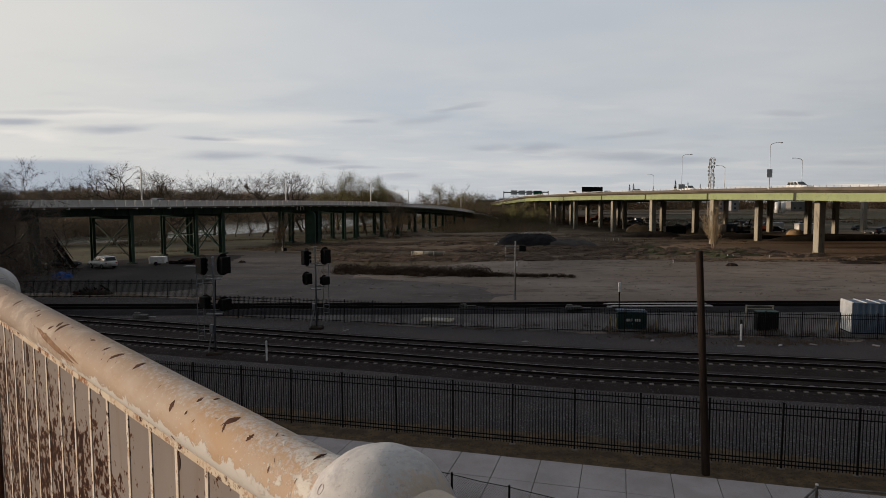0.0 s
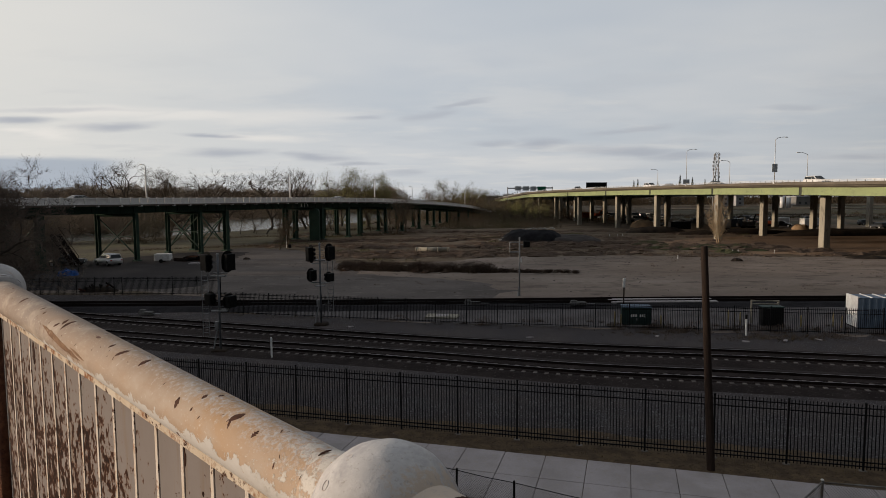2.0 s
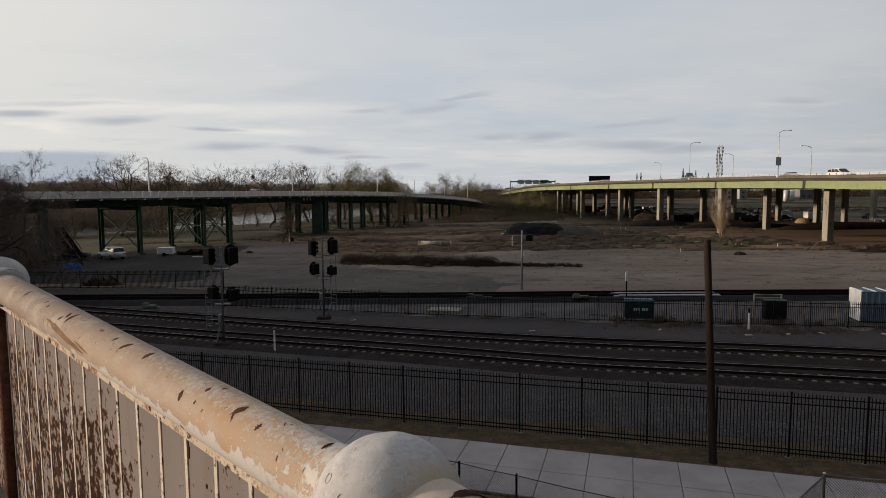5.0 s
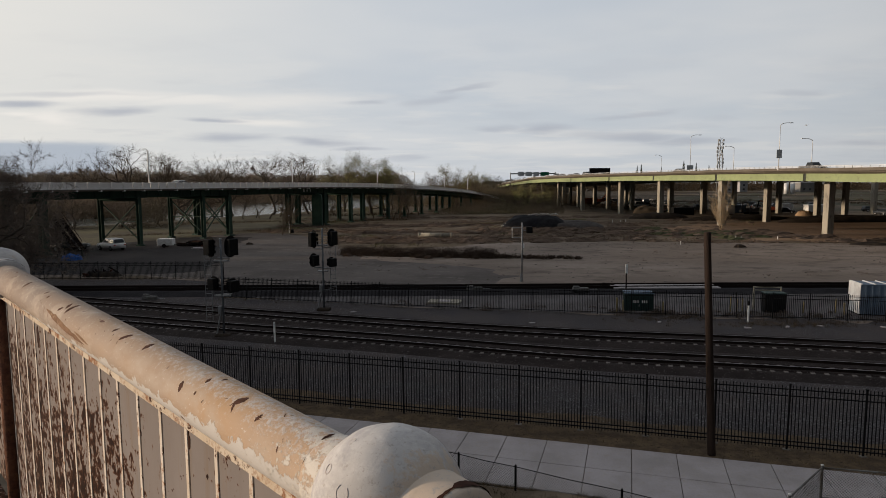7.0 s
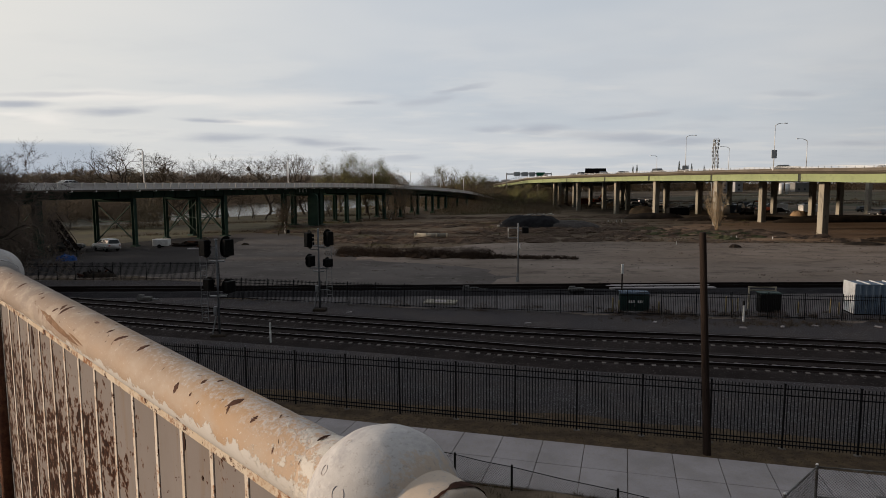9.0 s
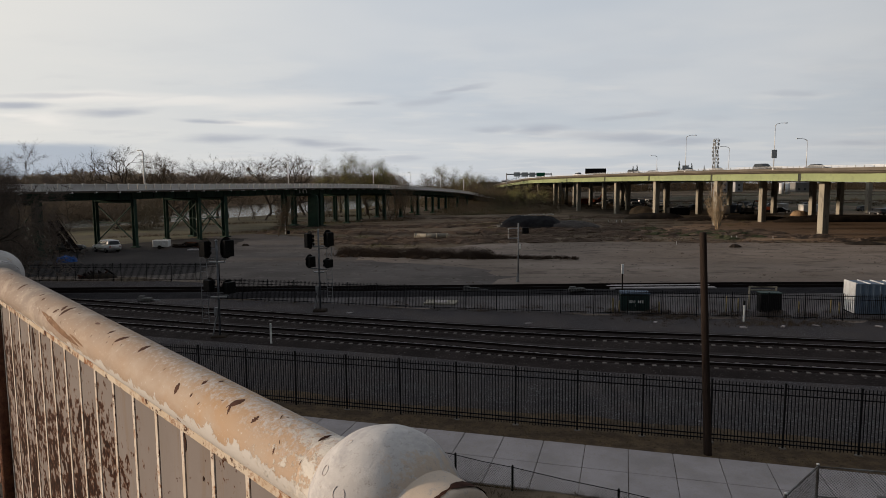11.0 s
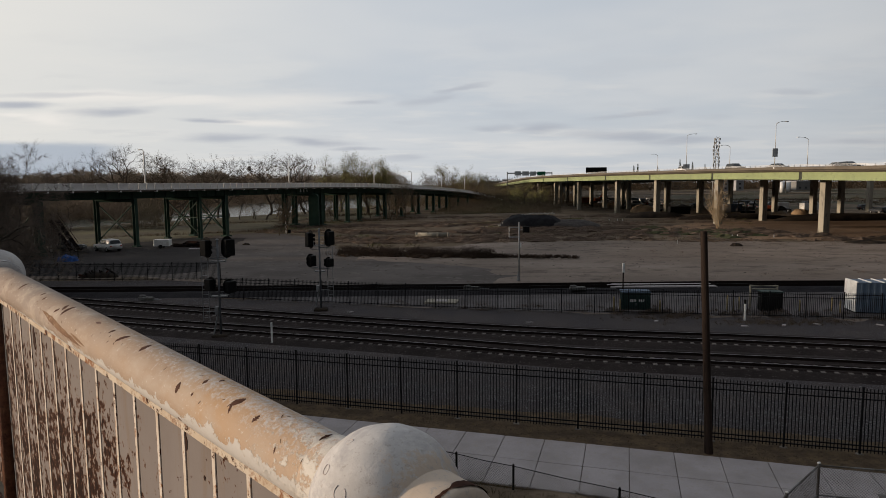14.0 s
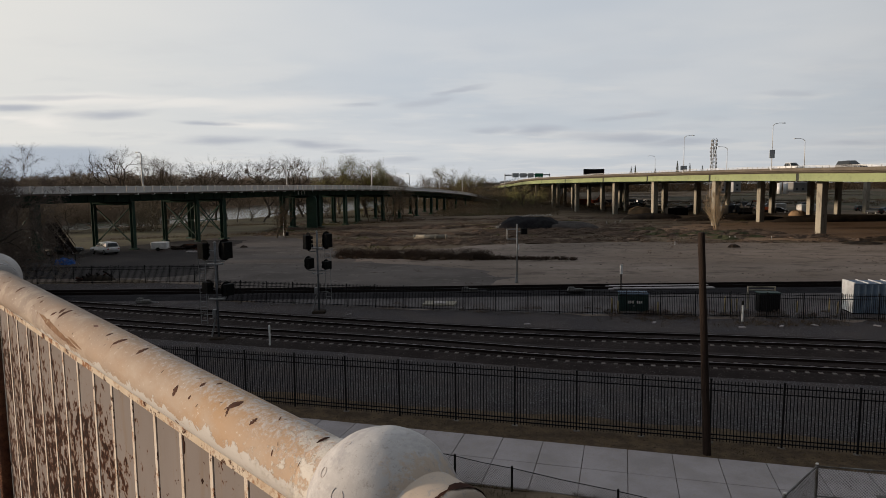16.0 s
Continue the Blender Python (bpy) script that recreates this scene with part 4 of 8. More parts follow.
        ring = [Vector((posts[1], 0, 0.004)) + n * 0.1042 + (a * math.cos(k * 0.42) * r + b * math.sin(k * 0.42) * r * 0.8) - n * (r * r / 0.21) for k in range(13 if r > 0.009 else 15)]
        part("paint_blister", Mesh().tube(ring, 0.0006, 5), M["blister"], rail, "", True)
    # bare brown chips in the pipe's paint: from and to (length, angle), half width
    for s0, a0, s1, a1, w in CHIPS:
        paint_chip(rail, s0, a0, s1, a1, w * 1.75, M["chip"])
    rng = random.Random(12)
    for k in range(38):
        s0, a0 = rng.uniform(0.35, 2.3), rng.uniform(20, 100)
        paint_chip(rail, s0, a0, s0 + rng.uniform(-0.01, 0.01), a0 + rng.uniform(3, 11), rng.uniform(0.0006, 0.002), M["chip"])
    paint_chip(rail, 1.64, 27, 1.40, 8, 0.007, M["scrape"])
    paint_chip(rail, 1.58, 16, 1.27, -5, 0.009, M["scrape"])
    paint_chip(rail, 1.36, 14, 1.24, 2, 0.004, M["scrape"])
    for k in range(9):
        paint_chip(rail, 1.66 - 0.045 * k, 30 - 4.0 * k, 1.645 - 0.045 * k, 8 - 3.5 * k, 0.0022, M["scrape"])
    # jagged rust holes in the plates under the strip
    rng = random.Random(21)
    for s0, z0, w, h in ((2.03, -0.10, 0.022, 0.095), (0.825, -0.10, 0.009, 0.05), (1.385, -0.215, 0.010, 0.035), (1.386, -0.26, 0.011, 0.04), (1.10, -0.19, 0.008, 0.016), (0.74, -0.17, 0.005, 0.012), (1.25, -0.30, 0.008, 0.02)):
        k = 13
        ring = [(s0 + w * math.cos(6.283 * i / k) * rng.uniform(0.35, 1.0), -0.0098, z0 - h / 2 + h / 2 * math.sin(6.283 * i / k) * rng.uniform(0.6, 1.0)) for i in range(k)]
        part("rust_hole", Mesh().add(ring + [(x, -0.0150, z) for x, y, z in ring], [tuple(range(k))] + [(i, (i + 1) % k, k + (i + 1) % k, k + i) for i in range(k)]), M["crack"], rail)
    # upright flat bars and the plates between them
    pitch = 0.138
    for a, b in zip(posts, posts[1:]):
        n = int(round((b - a) / pitch))
        first = a + ((b - a) - pitch * (n - 1)) / 2
        if abs(a - 0.165) < 0.01:
            first, n = 0.424, 16
        bar = Mesh().chamfer(-0.0075, 0.0075, -0.012, -0.0085, -0.94, -0.07, 0.0012).data("upright_bar", M["bar"])
        plate = Mesh().box(0.0, pitch, -0.016, -0.011, -0.94, -0.07).data("plate", M["panel"])
        for k in range(n):
            s = first + k * pitch
            part("upright_bar", bar, None, rail, at=pose(s, 0, 0, 0, lean, 0))
            if k < n - 1:
                part("plate", plate, None, rail, at=pose(s, 0, 0, 0, lean, 0))
        for q, e in ((a + 0.03, first), (first + (n - 1) * pitch, b - 0.03)):
            part("plate", Mesh().box(0.0, e - q, -0.0165, -0.0115, -0.94, -0.07), M["panel"], rail, at=pose(q, 0, 0, 0, lean, 0))


build_railing()


# ---------------------------------------------------------------- viaducts
def build_left_bridge():
    L = LEFT_BRIDGE
    br = thing("green_viaduct", "old green steel viaduct with a white concrete parapet", "viaduct", at=pose(-40, 120, 0))
    inv = br.matrix_basis.inverted()

    def put(name, mesh, mat, label="", parent=None, at=None):
        if at is None:
            mesh.v = [tuple(inv @ Vector(v)) for v in mesh.v]
        return part(name, mesh, mat, parent or br, label, at=inv @ at if at is not None else None)

    end = L.length - 1
    W = 9.5
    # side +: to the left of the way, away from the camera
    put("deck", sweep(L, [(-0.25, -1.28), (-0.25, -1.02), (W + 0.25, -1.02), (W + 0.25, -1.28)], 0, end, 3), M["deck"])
    put("near_parapet_kerb", sweep(L, [(-0.05, -1.02), (-0.05, -0.82), (0.25, -0.82), (0.25, -1.02)], 0, end, 3), M["parapet"])
    far = sweep(L, [(W - 0.15, -1.02), (W - 0.15, 0.0), (W + 0.05, 0.0), (W + 0.05, -1.02)], 0, end, 3)
    put("far_parapet", far, M["parapet"])
    # near parapet: rail, sill and panels between posts
    put("parapet_rail", sweep(L, [(-0.06, -0.16), (-0.06, 0.0), (0.2, 0.0), (0.2, -0.16)], 0, end, 3), M["parapet"])
    post_me = Mesh().chamfer(-0.14, 0.14, -0.2, 0.06, -0.84, 0.06, 0.03).data("parapet_post", M["parapet"])
    pan_me = Mesh().box(-0.72, 0.72, -0.09, 0.0, -0.83, -0.15).data("parapet_panel", M["parapet"])
    s = 1.0
    while s < 200:
        q = L.at(s)
        d = L.dir(s)
        tilt = -math.degrees(math.asin(d.z))
        part("parapet_post", post_me, None, br, at=inv @ pose(q.x, q.y, q.z, 0, tilt, L.heading(s)))
        q = L.at(s + 0.9, 0.12)
        part("parapet_panel", pan_me, None, br, at=inv @ pose(q.x, q.y, q.z, 0, tilt, L.heading(s + 0.9)))
        s += 1.8
    put("far_panels", sweep(L, [(0.03, -0.83), (0.03, -0.15), (0.12, -0.15), (0.12, -0.83)], 200, end, 3), M["parapet"])
    # brackets under the deck edge
    bk = Mesh().box(-0.09, 0.09, -0.34, 0.3, -1.34, -1.12).data("bracket", M["parapet"])
    s = 1.0
    while s < 260:
        q = L.at(s)
        part("bracket", bk, None, br, at=inv @ pose(q.x, q.y, q.z, 0, 0, L.heading(s)))
        s += 3.6
    # girders: webs with flanges
    for side in (1.35, W - 1.35):
        for a, b, e in ((0.0, 0.12, 0), (-0.18, 0.30, 1), (-0.18, 0.30, 2)):
            z0, z1 = ((-2.32, -1.28), (-2.40, -2.32), (-1.36, -1.28))[e]
            put("girder", sweep(L, [(side + a, z0), (side + a, z1), (side + b, z1), (side + b, z0)], 0, end - 60, 3), M["green"])
    stiff = Mesh().box(-0.03, 0.03, -0.16, 0.0, -2.32, -1.28).data("stiffener", M["green"])
    s = 2.0
    while s < 170:
        q = L.at(s, 1.35)
        part("stiffener", stiff, None, br, at=inv @ pose(q.x, q.y, q.z, 0, 0, L.heading(s)))
        s += 2.4

    # bents of two legs with bracing
    def at_y(y):
        return min((abs(p.y - y), s) for p, s in zip(L.p, L.s))[1]

    def leg(s, side, w, mat=M["green"]):
        q = L.at(s, side)
        top = q.z - 2.40
        g = ground_z(q.x, q.y) - 0.3
        m = Mesh().box(-w / 2, w / 2, -w / 2, -w / 2 + 0.06, g, top).box(-w / 2, w / 2, w / 2 - 0.06, w / 2, g, top).box(-0.04, 0.04, -w / 2, w / 2, g, top)
        m.chamfer(-w * 0.9, w * 0.9, -w * 0.9, w * 0.9, g, 0.25, 0.08)
        part("leg", m, mat, br, at=inv @ pose(q.x, q.y, 0, 0, 0, L.heading(s)))
        return q, top

    def brace(a, b, r=0.115):
        put("brace", Mesh().tube([a, b], r, 5), M["green"])

    def bent(y, w, x_brace=True):
        s = at_y(y)
        (a, ta), (b, tb) = leg(s, 0.95, w), leg(s, W - 0.95, w)
        c = Mesh().tube([(a.x, a.y, ta - 0.25), (b.x, b.y, tb - 0.25)], 0.3, 4)
        put("cap_beam", c, M["green"])
        if x_brace:
            brace((a.x, a.y, ta - 0.6), (b.x, b.y, 0.8))
            brace((a.x, a.y, 0.8), (b.x, b.y, tb - 0.6))
            brace((a.x, a.y, (ta) / 2 + 0.1), (b.x, b.y, (tb) / 2 + 0.1), 0.07)
        return s, (a, ta), (b, tb)

    # plated pier with a rounded head
    sp = at_y(146)
    q = L.at(sp, 0.4)
    pr = [(-1.15, -0.3), (1.15, -0.3)] + [(1.15 - 0.9 * (1 - math.cos(radians(t))), 6.6 + 0.9 * math.sin(radians(t))) for t in range(0, 91, 15)] + \
         [(-1.15 + 0.9 * (1 - math.sin(radians(t))), 6.6 + 0.9 * math.cos(radians(t))) for t in range(0, 91, 15)]
    n = len(pr)
    pm = Mesh().add([(x, -0.5, z) for x, z in pr] + [(x, 0.5, z) for x, z in pr], [tuple(range(n)), tuple(range(2 * n - 1, n - 1, -1))] + [(i, n + i, n + (i + 1) % n, (i + 1) % n) for i in range(n)])
    part("plated_pier", pm, M["green"], br, at=inv @ pose(q.x, q.y, 0, 0, 0, L.heading(sp) - 70))
    # white scrawl of paint on the girder, illegible
    for k in range(7):
        q = L.at(at_y(142) + k * 0.42, 1.22)
        part("paint_scrawl", Mesh().box(-0.13, 0.13, -0.02, 0.0, -2.15 + 0.12 * (k % 2), -1.55 + 0.1 * (k % 3)), M["lampgrey"], br, at=inv @ pose(q.x, q.y, q.z, 0, 15 * (k % 3 - 1), L.heading(at_y(142))))
    bent(87, 0.95)
    bent(100.3, 0.6)
    b1, b2 = bent(113.9, 0.6), bent(119.9, 0.85)
    for i in (1, 2):
        (a, ta), (b, tb) = b1[i], b2[i]
        brace((a.x, a.y, ta - 0.4), (b.x, b.y, 0.8))
        brace((a.x, a.y, 0.8), (b.x, b.y, tb - 0.4))
        brace((a.x, a.y, ta / 2), (b.x, b.y, tb / 2), 0.07)
    bent(147, 1.0, False)
    bent(150.5, 1.0, False)
    for y in (162, 166.5, 178, 190, 203, 217, 231, 245, 259):
        bent(y, 0.8, False)
    return br


SIDES = {14: -1.6, 17: -2.2, 20: -4.2, 23: -4.4}


def build_right_bridge():
    R = RIGHT_BRIDGE
    br = thing("highway_viaduct", "concrete highway viaduct with pale green steel girders", "viaduct", at=pose(60, 140, 0))
    inv = br.matrix_basis.inverted()

    def put(name, mesh, mat, label="", sm=False):
        mesh.v = [tuple(inv @ Vector(v)) for v in mesh.v]
        return part(name, mesh, mat, br, label, sm)

    end = R.length - 1
    W = 13.0                                   # the deck lies to the right of the way
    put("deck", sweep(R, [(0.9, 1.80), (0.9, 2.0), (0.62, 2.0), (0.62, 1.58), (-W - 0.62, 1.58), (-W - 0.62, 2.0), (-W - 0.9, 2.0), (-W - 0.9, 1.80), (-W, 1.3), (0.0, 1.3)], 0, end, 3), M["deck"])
    for a, b in ((0.9, 0.62), (-W - 0.9, -W - 0.62)):
        put("parapet", sweep(R, [(a, 2.0), (a, 2.28), (b, 2.28), (b, 2.0)], 0, end, 3), M["deck"])
        for z in (2.42, 2.60):
            put("parapet_rail", sweep(R, [((a + b) / 2 - 0.03, z), ((a + b) / 2 - 0.03, z + 0.06), ((a + b) / 2 + 0.03, z + 0.06), ((a + b) / 2 + 0.03, z)], 0, end, 3), M["lampgrey"])
    post = Mesh().box(-0.035, 0.035, -0.04, 0.04, 2.26, 2.58).data("rail_post", M["galv"])
    s = 340.0
    while s < 620:
        q = R.at(s, 0.76)
        part("rail_post", post, None, br, at=inv @ pose(q.x, q.y, q.z, 0, 0, R.heading(s)))
        s += 1.6

    def at_y(y):
        return min((abs(p.y - y), s) for p, s in zip(R.p, R.s))[1]

    joints = [at_y(y) for y in (72, 92, 114, 142, 174, 200, 227, 258, 294, 337, 398)]
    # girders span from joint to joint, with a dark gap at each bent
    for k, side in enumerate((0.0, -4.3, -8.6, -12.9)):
        # inner girders: under-deck shade put into the colour instead of the green paint
        mat = M["lime"] if k in (0, 3) else M["dark_shaded_steel"]
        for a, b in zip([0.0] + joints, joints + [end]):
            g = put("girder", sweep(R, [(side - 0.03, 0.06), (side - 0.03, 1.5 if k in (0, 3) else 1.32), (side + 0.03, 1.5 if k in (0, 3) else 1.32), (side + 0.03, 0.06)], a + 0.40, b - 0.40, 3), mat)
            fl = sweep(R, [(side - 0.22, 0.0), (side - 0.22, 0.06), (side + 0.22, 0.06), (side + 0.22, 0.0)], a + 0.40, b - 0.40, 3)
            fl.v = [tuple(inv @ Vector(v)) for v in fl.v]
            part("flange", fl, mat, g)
    for s in joints:
        q = R.at(s, -W / 2)
        h = R.heading(s)
        # the cap's dark colour also holds the shade under the deck
        cap = Mesh().box(-0.55, 0.55, -W / 2 + 0.05, W / 2 - 0.05, -0.02, 1.31)
        part("bent_cap", cap, M["dark_shaded_steel"], br, at=inv @ pose(q.x, q.y, q.z, 0, 0, h))
        for side in (SIDES.get(round(R.at(s).y / 10), -5.0),):
            c = R.at(s + 0.0, side)
            g = ground_z(c.x, c.y) - 0.3
            r = 1.0
            prof = [(sx * r * a, sy * r * b) for sx, sy, e in ((1, 1, 0), (-1, 1, 1), (-1, -1, 0), (1, -1, 1)) for a, b in (((0.66, 0.60), (0.60, 0.66)) if not e else ((0.60, 0.66), (0.66, 0.60)))]
            m = Mesh().add([(x, y, g) for x, y in prof] + [(x, y, c.z + 0.0) for x, y in prof],
                           [tuple(range(7, -1, -1)), tuple(range(8, 16))] + [(i, (i + 1) % 8, 8 + (i + 1) % 8, 8 + i) for i in range(8)])
            part("column", m, M["column"], br, at=inv @ pose(c.x, c.y, 0, 0, 0, 10 + 0.3 * (h - 97)))
    return br


def build_mainline():
    """The broad main carriageway behind the ramp, seen only from below."""
    R = RIGHT_BRIDGE
    br = thing("main_viaduct", "broad highway viaduct on concrete columns behind the ramp, coloured dark for shade", "viaduct", at=pose(100, 170, 0))
    inv = br.matrix_basis.inverted()
    # whole deck coloured dark, as its shaded underside looks
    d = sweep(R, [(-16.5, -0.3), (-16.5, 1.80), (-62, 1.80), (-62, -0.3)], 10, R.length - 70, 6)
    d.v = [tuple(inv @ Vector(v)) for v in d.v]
    part("deck", d, M["dark_shaded_steel"], br)
    for x, y in ((76.5, 153), (77.6, 194), (72.2, 207), (102, 197), (112.4, 181), (128.4, 193), (66, 228), (60, 238), (54, 262), (62, 268), (53, 290), (58, 300), (86, 214), (104, 232),
                 (92, 262), (80, 280), (98.8, 171), (70, 250)):
        g = ground_z(x, y) - 0.3
        r = 1.0
        prof = [(sx * r * a, sy * r * b) for sx, sy, e in ((1, 1, 0), (-1, 1, 1), (-1, -1, 0), (1, -1, 1)) for a, b in (((0.66, 0.60), (0.60, 0.66)) if not e else ((0.60, 0.66), (0.66, 0.60)))]
        m = Mesh().add([(a, b, g) for a, b in prof] + [(a, b, 10.7) for a, b in prof],
                       [tuple(range(7, -1, -1)), tuple(range(8, 16))] + [(i, (i + 1) % 8, 8 + (i + 1) % 8, 8 + i) for i in range(8)])
        part("column", m, M["column"], br, at=inv @ pose(x, y, 0, 0, 0, 10))


build_mainline()
build_left_bridge()
build_right_bridge()
build_pavement()


# ---------------------------------------------------------------- beside the tracks
M["galv_mast"] = material("dull_mast_steel", (0.15, 0.16, 0.175), 0.6, 0.2, second=(0.10, 0.105, 0.115), scale=2.0)
M["gunmetal"] = material("weathered_grey_steel", (0.12, 0.12, 0.12), 0.7, second=(0.07, 0.065, 0.06), scale=3.0)


def build_pole():
    pole = thing("utility_pole", "tall weathered brown wooden pole, leaning slightly", "pole", at=pose(9.24, 21.59, 0))
    pts = [(-0.46 * z / 7.84, -0.09 * z / 7.84, z) for z in (-0.3, 0.0, 1.2, 2.6, 4.0, 5.5, 7.0, 7.80, 7.84)]
    part("shaft", Mesh().tube(pts, [0.145, 0.142, 0.135, 0.13, 0.125, 0.12, 0.115, 0.112, 0.10], 14), M["wood_pole"], pole, "", True)
    for z in (2.1, 4.7, 6.4):
        part("steel_band", Mesh().tube([(-0.46 * q / 7.84, -0.09 * q / 7.84, q) for q in (z, z + 0.05)], 0.136 - 0.003 * z, 14), M["rail"], pole)


def signal_head(parent, x, y, z, turn, w, h):
    """A black signal head: oval backboard, housing behind it, hooded lenses in front."""
    m = pose(x, y, z, 0, 0, turn)
    bm = Mesh()
    ring = []
    r = w / 2
    for i in range(24):
        a = 2 * math.pi * i / 24
        ring.append((r * math.cos(a), (h / 2 - r) * (1 if math.sin(a) > 0 else -1) * (0 if abs(math.sin(a)) < 1e-6 else 1) + r * math.sin(a)))
    bm.add([(0.0, a, b) for a, b in ring] + [(-0.03, a, b) for a, b in ring],
           [tuple(range(24)), tuple(range(47, 23, -1))] + [(i, 24 + i, 24 + (i + 1) % 24, (i + 1) % 24) for i in range(24)])
    back = part("backboard", bm, M["black"], parent, at=m)
    part("housing", Mesh().chamfer(-0.36, -0.03, -w * 0.36, w * 0.36, -h * 0.40, h * 0.36, 0.04), M["black"], back)
    n = 3 if h > 1.1 else 2
    for k in range(n):
        zz = (k - (n - 1) / 2) * 0.30
        hood = Mesh()
        hood.tube([(0.0, 0, zz), (0.30, 0, zz - 0.02)], [0.125, 0.13], 14, False)
        hood.tube([(0.30, 0, zz - 0.02), (0.0, 0, zz)], [0.122, 0.117], 14, False)
        part("hood", hood, M["black"], back)
        part("lens", Mesh().tube([(0.002, 0, zz), (0.02, 0, zz)], [0.10, 0.09], 14), M["glass"], back, "dark unlit lens")
    return back


def build_signal(x, y, height, label, heads, ladder_x, platforms):
    s = thing("railway_signal", label, "railway signal", "railway signals", at=pose(x, y, 0))
    part("mast", Mesh().tube([(0, 0, 0.1), (0, 0, height)], 0.068, 12), M["galv_mast"], s, "grey steel mast", True)
    part("cap", Mesh().ball((0, 0, height), 0.10, 12, 5, 0.8, 0.0), M["galv"], s)
    part("base", Mesh().chamfer(-0.5, 0.5, -0.4, 0.4, -0.1, 0.22, 0.08), M["dark_soil"], s)
    part("brace", Mesh().tube([(-0.42, -0.1, 0.15), (-0.25, -0.05, 1.0), (-0.1, 0, 1.6)], 0.05, 6), M["galv"], s)
    part("junction_box", Mesh().chamfer(-0.30, -0.08, -0.12, 0.12, 1.45, 1.95, 0.02), M["galv"], s)
    for hx, hz, turn, w, h in heads:
        signal_head(s, hx, -0.05, hz, turn, w, h)
        part("head_bracket", Mesh().tube([(0, 0, hz - h / 2 - 0.05), (hx, -0.05, hz - h / 2 - 0.05), (hx, -0.05, hz - h * 0.35)], 0.035, 6), M["galv"], s)
    for z, half in platforms:
        part("platform", Mesh().chamfer(-half, half, -0.12, 0.12, z, z + 0.08, 0.02), M["galv"], s, "steel platform")
        part("platform_rail", Mesh().tube([(-half, -0.1, z + 0.06), (-half, -0.1, z + 0.34), (half, -0.1, z + 0.34), (half, -0.1, z + 0.06)], 0.02, 5), M["galv"], s)
    top = height - 0.2
    lad = thing("ladder", "", "")
    for k in ("label", "category"):
        if k in lad:
            del lad[k]
    lad.parent = s
    for dx in (-0.2, 0.2):
        part("stringer", Mesh().tube([(ladder_x + dx, 0.25, 1.0), (ladder_x + dx, 0.25, top)], 0.022, 5), M["galv"], lad)
    z = 1.2
    while z < top:
        part("rung", Mesh().tube([(ladder_x - 0.2, 0.25, z), (ladder_x + 0.2, 0.25, z)], 0.014, 4), M["galv"], lad)
        z += 0.3
    for z in (1.6, 3.2, top - 0.3):
        part("ladder_tie", Mesh().tube([(0, 0, z), (ladder_x, 0.25, z)], 0.02, 4), M["galv"], s)
    return s


def build_signals():
    build_signal(-14.09, 39.53, 6.15, "galvanised railway signal mast with black heads, ladder and platforms",
                 [(-0.62, 5.70, 62, 0.75, 1.30), (0.62, 5.72, 150, 0.95, 1.35), (-0.45, 3.40, 62, 0.75, 0.92), (0.62, 3.25, 150, 0.95, 0.95)], -0.95, ((4.78, 0.5), (2.58, 0.5)))
    build_signal(-9.36, 47.83, 6.2, "slender railway signal mast with four black heads and a ladder",
                 [(-0.62, 5.45, 40, 0.75, 1.40), (0.70, 5.55, 150, 0.90, 1.35), (-0.70, 3.85, 150, 0.85, 1.05), (0.62, 3.70, 150, 0.85, 0.80)], 0.72, ((4.92, 0.42), (2.98, 0.4)))
    m = thing("signal_mast", "pale grey signal mast with a small service cage in the yard", "signal mast", at=pose(7.31, 61.71, 0))
    part("mast", Mesh().tube([(0, 0, 0), (0, 0, 5.75)], 0.075, 10), M["galv"], m, "", True)
    part("foot", Mesh().tube([(-0.05, 0, 0), (-0.02, 0, 0.9)], [0.16, 0.10], 8), M["galv"], m)
    part("head_box", Mesh().chamfer(0.35, 1.0, -0.2, 0.2, 4.75, 5.35, 0.05), M["black"], m, "black signal box")
    part("head_arm", Mesh().tube([(0, 0, 5.0), (0.4, 0, 5.0)], 0.04, 6), M["galv"], m)
    for z in (4.3, 5.25):
        part("cage_ring", Mesh().tube([(-0.95, -0.3, z), (-0.95, 0.4, z), (0.0, 0.5, z), (0.0, -0.3, z), (-0.95, -0.3, z)], 0.025, 4), M["galv"], m)
    for x, y in ((-0.95, -0.3), (-0.95, 0.4), (0.02, 0.5)):
        part("cage_bar", Mesh().tube([(x, y, 4.3), (x, y, 5.25)], 0.022, 4), M["galv"], m)
    part("number_plate", Mesh().box(0.09, 0.2, -0.14, -0.12, 3.3, 3.75), M["white_paint"], m)


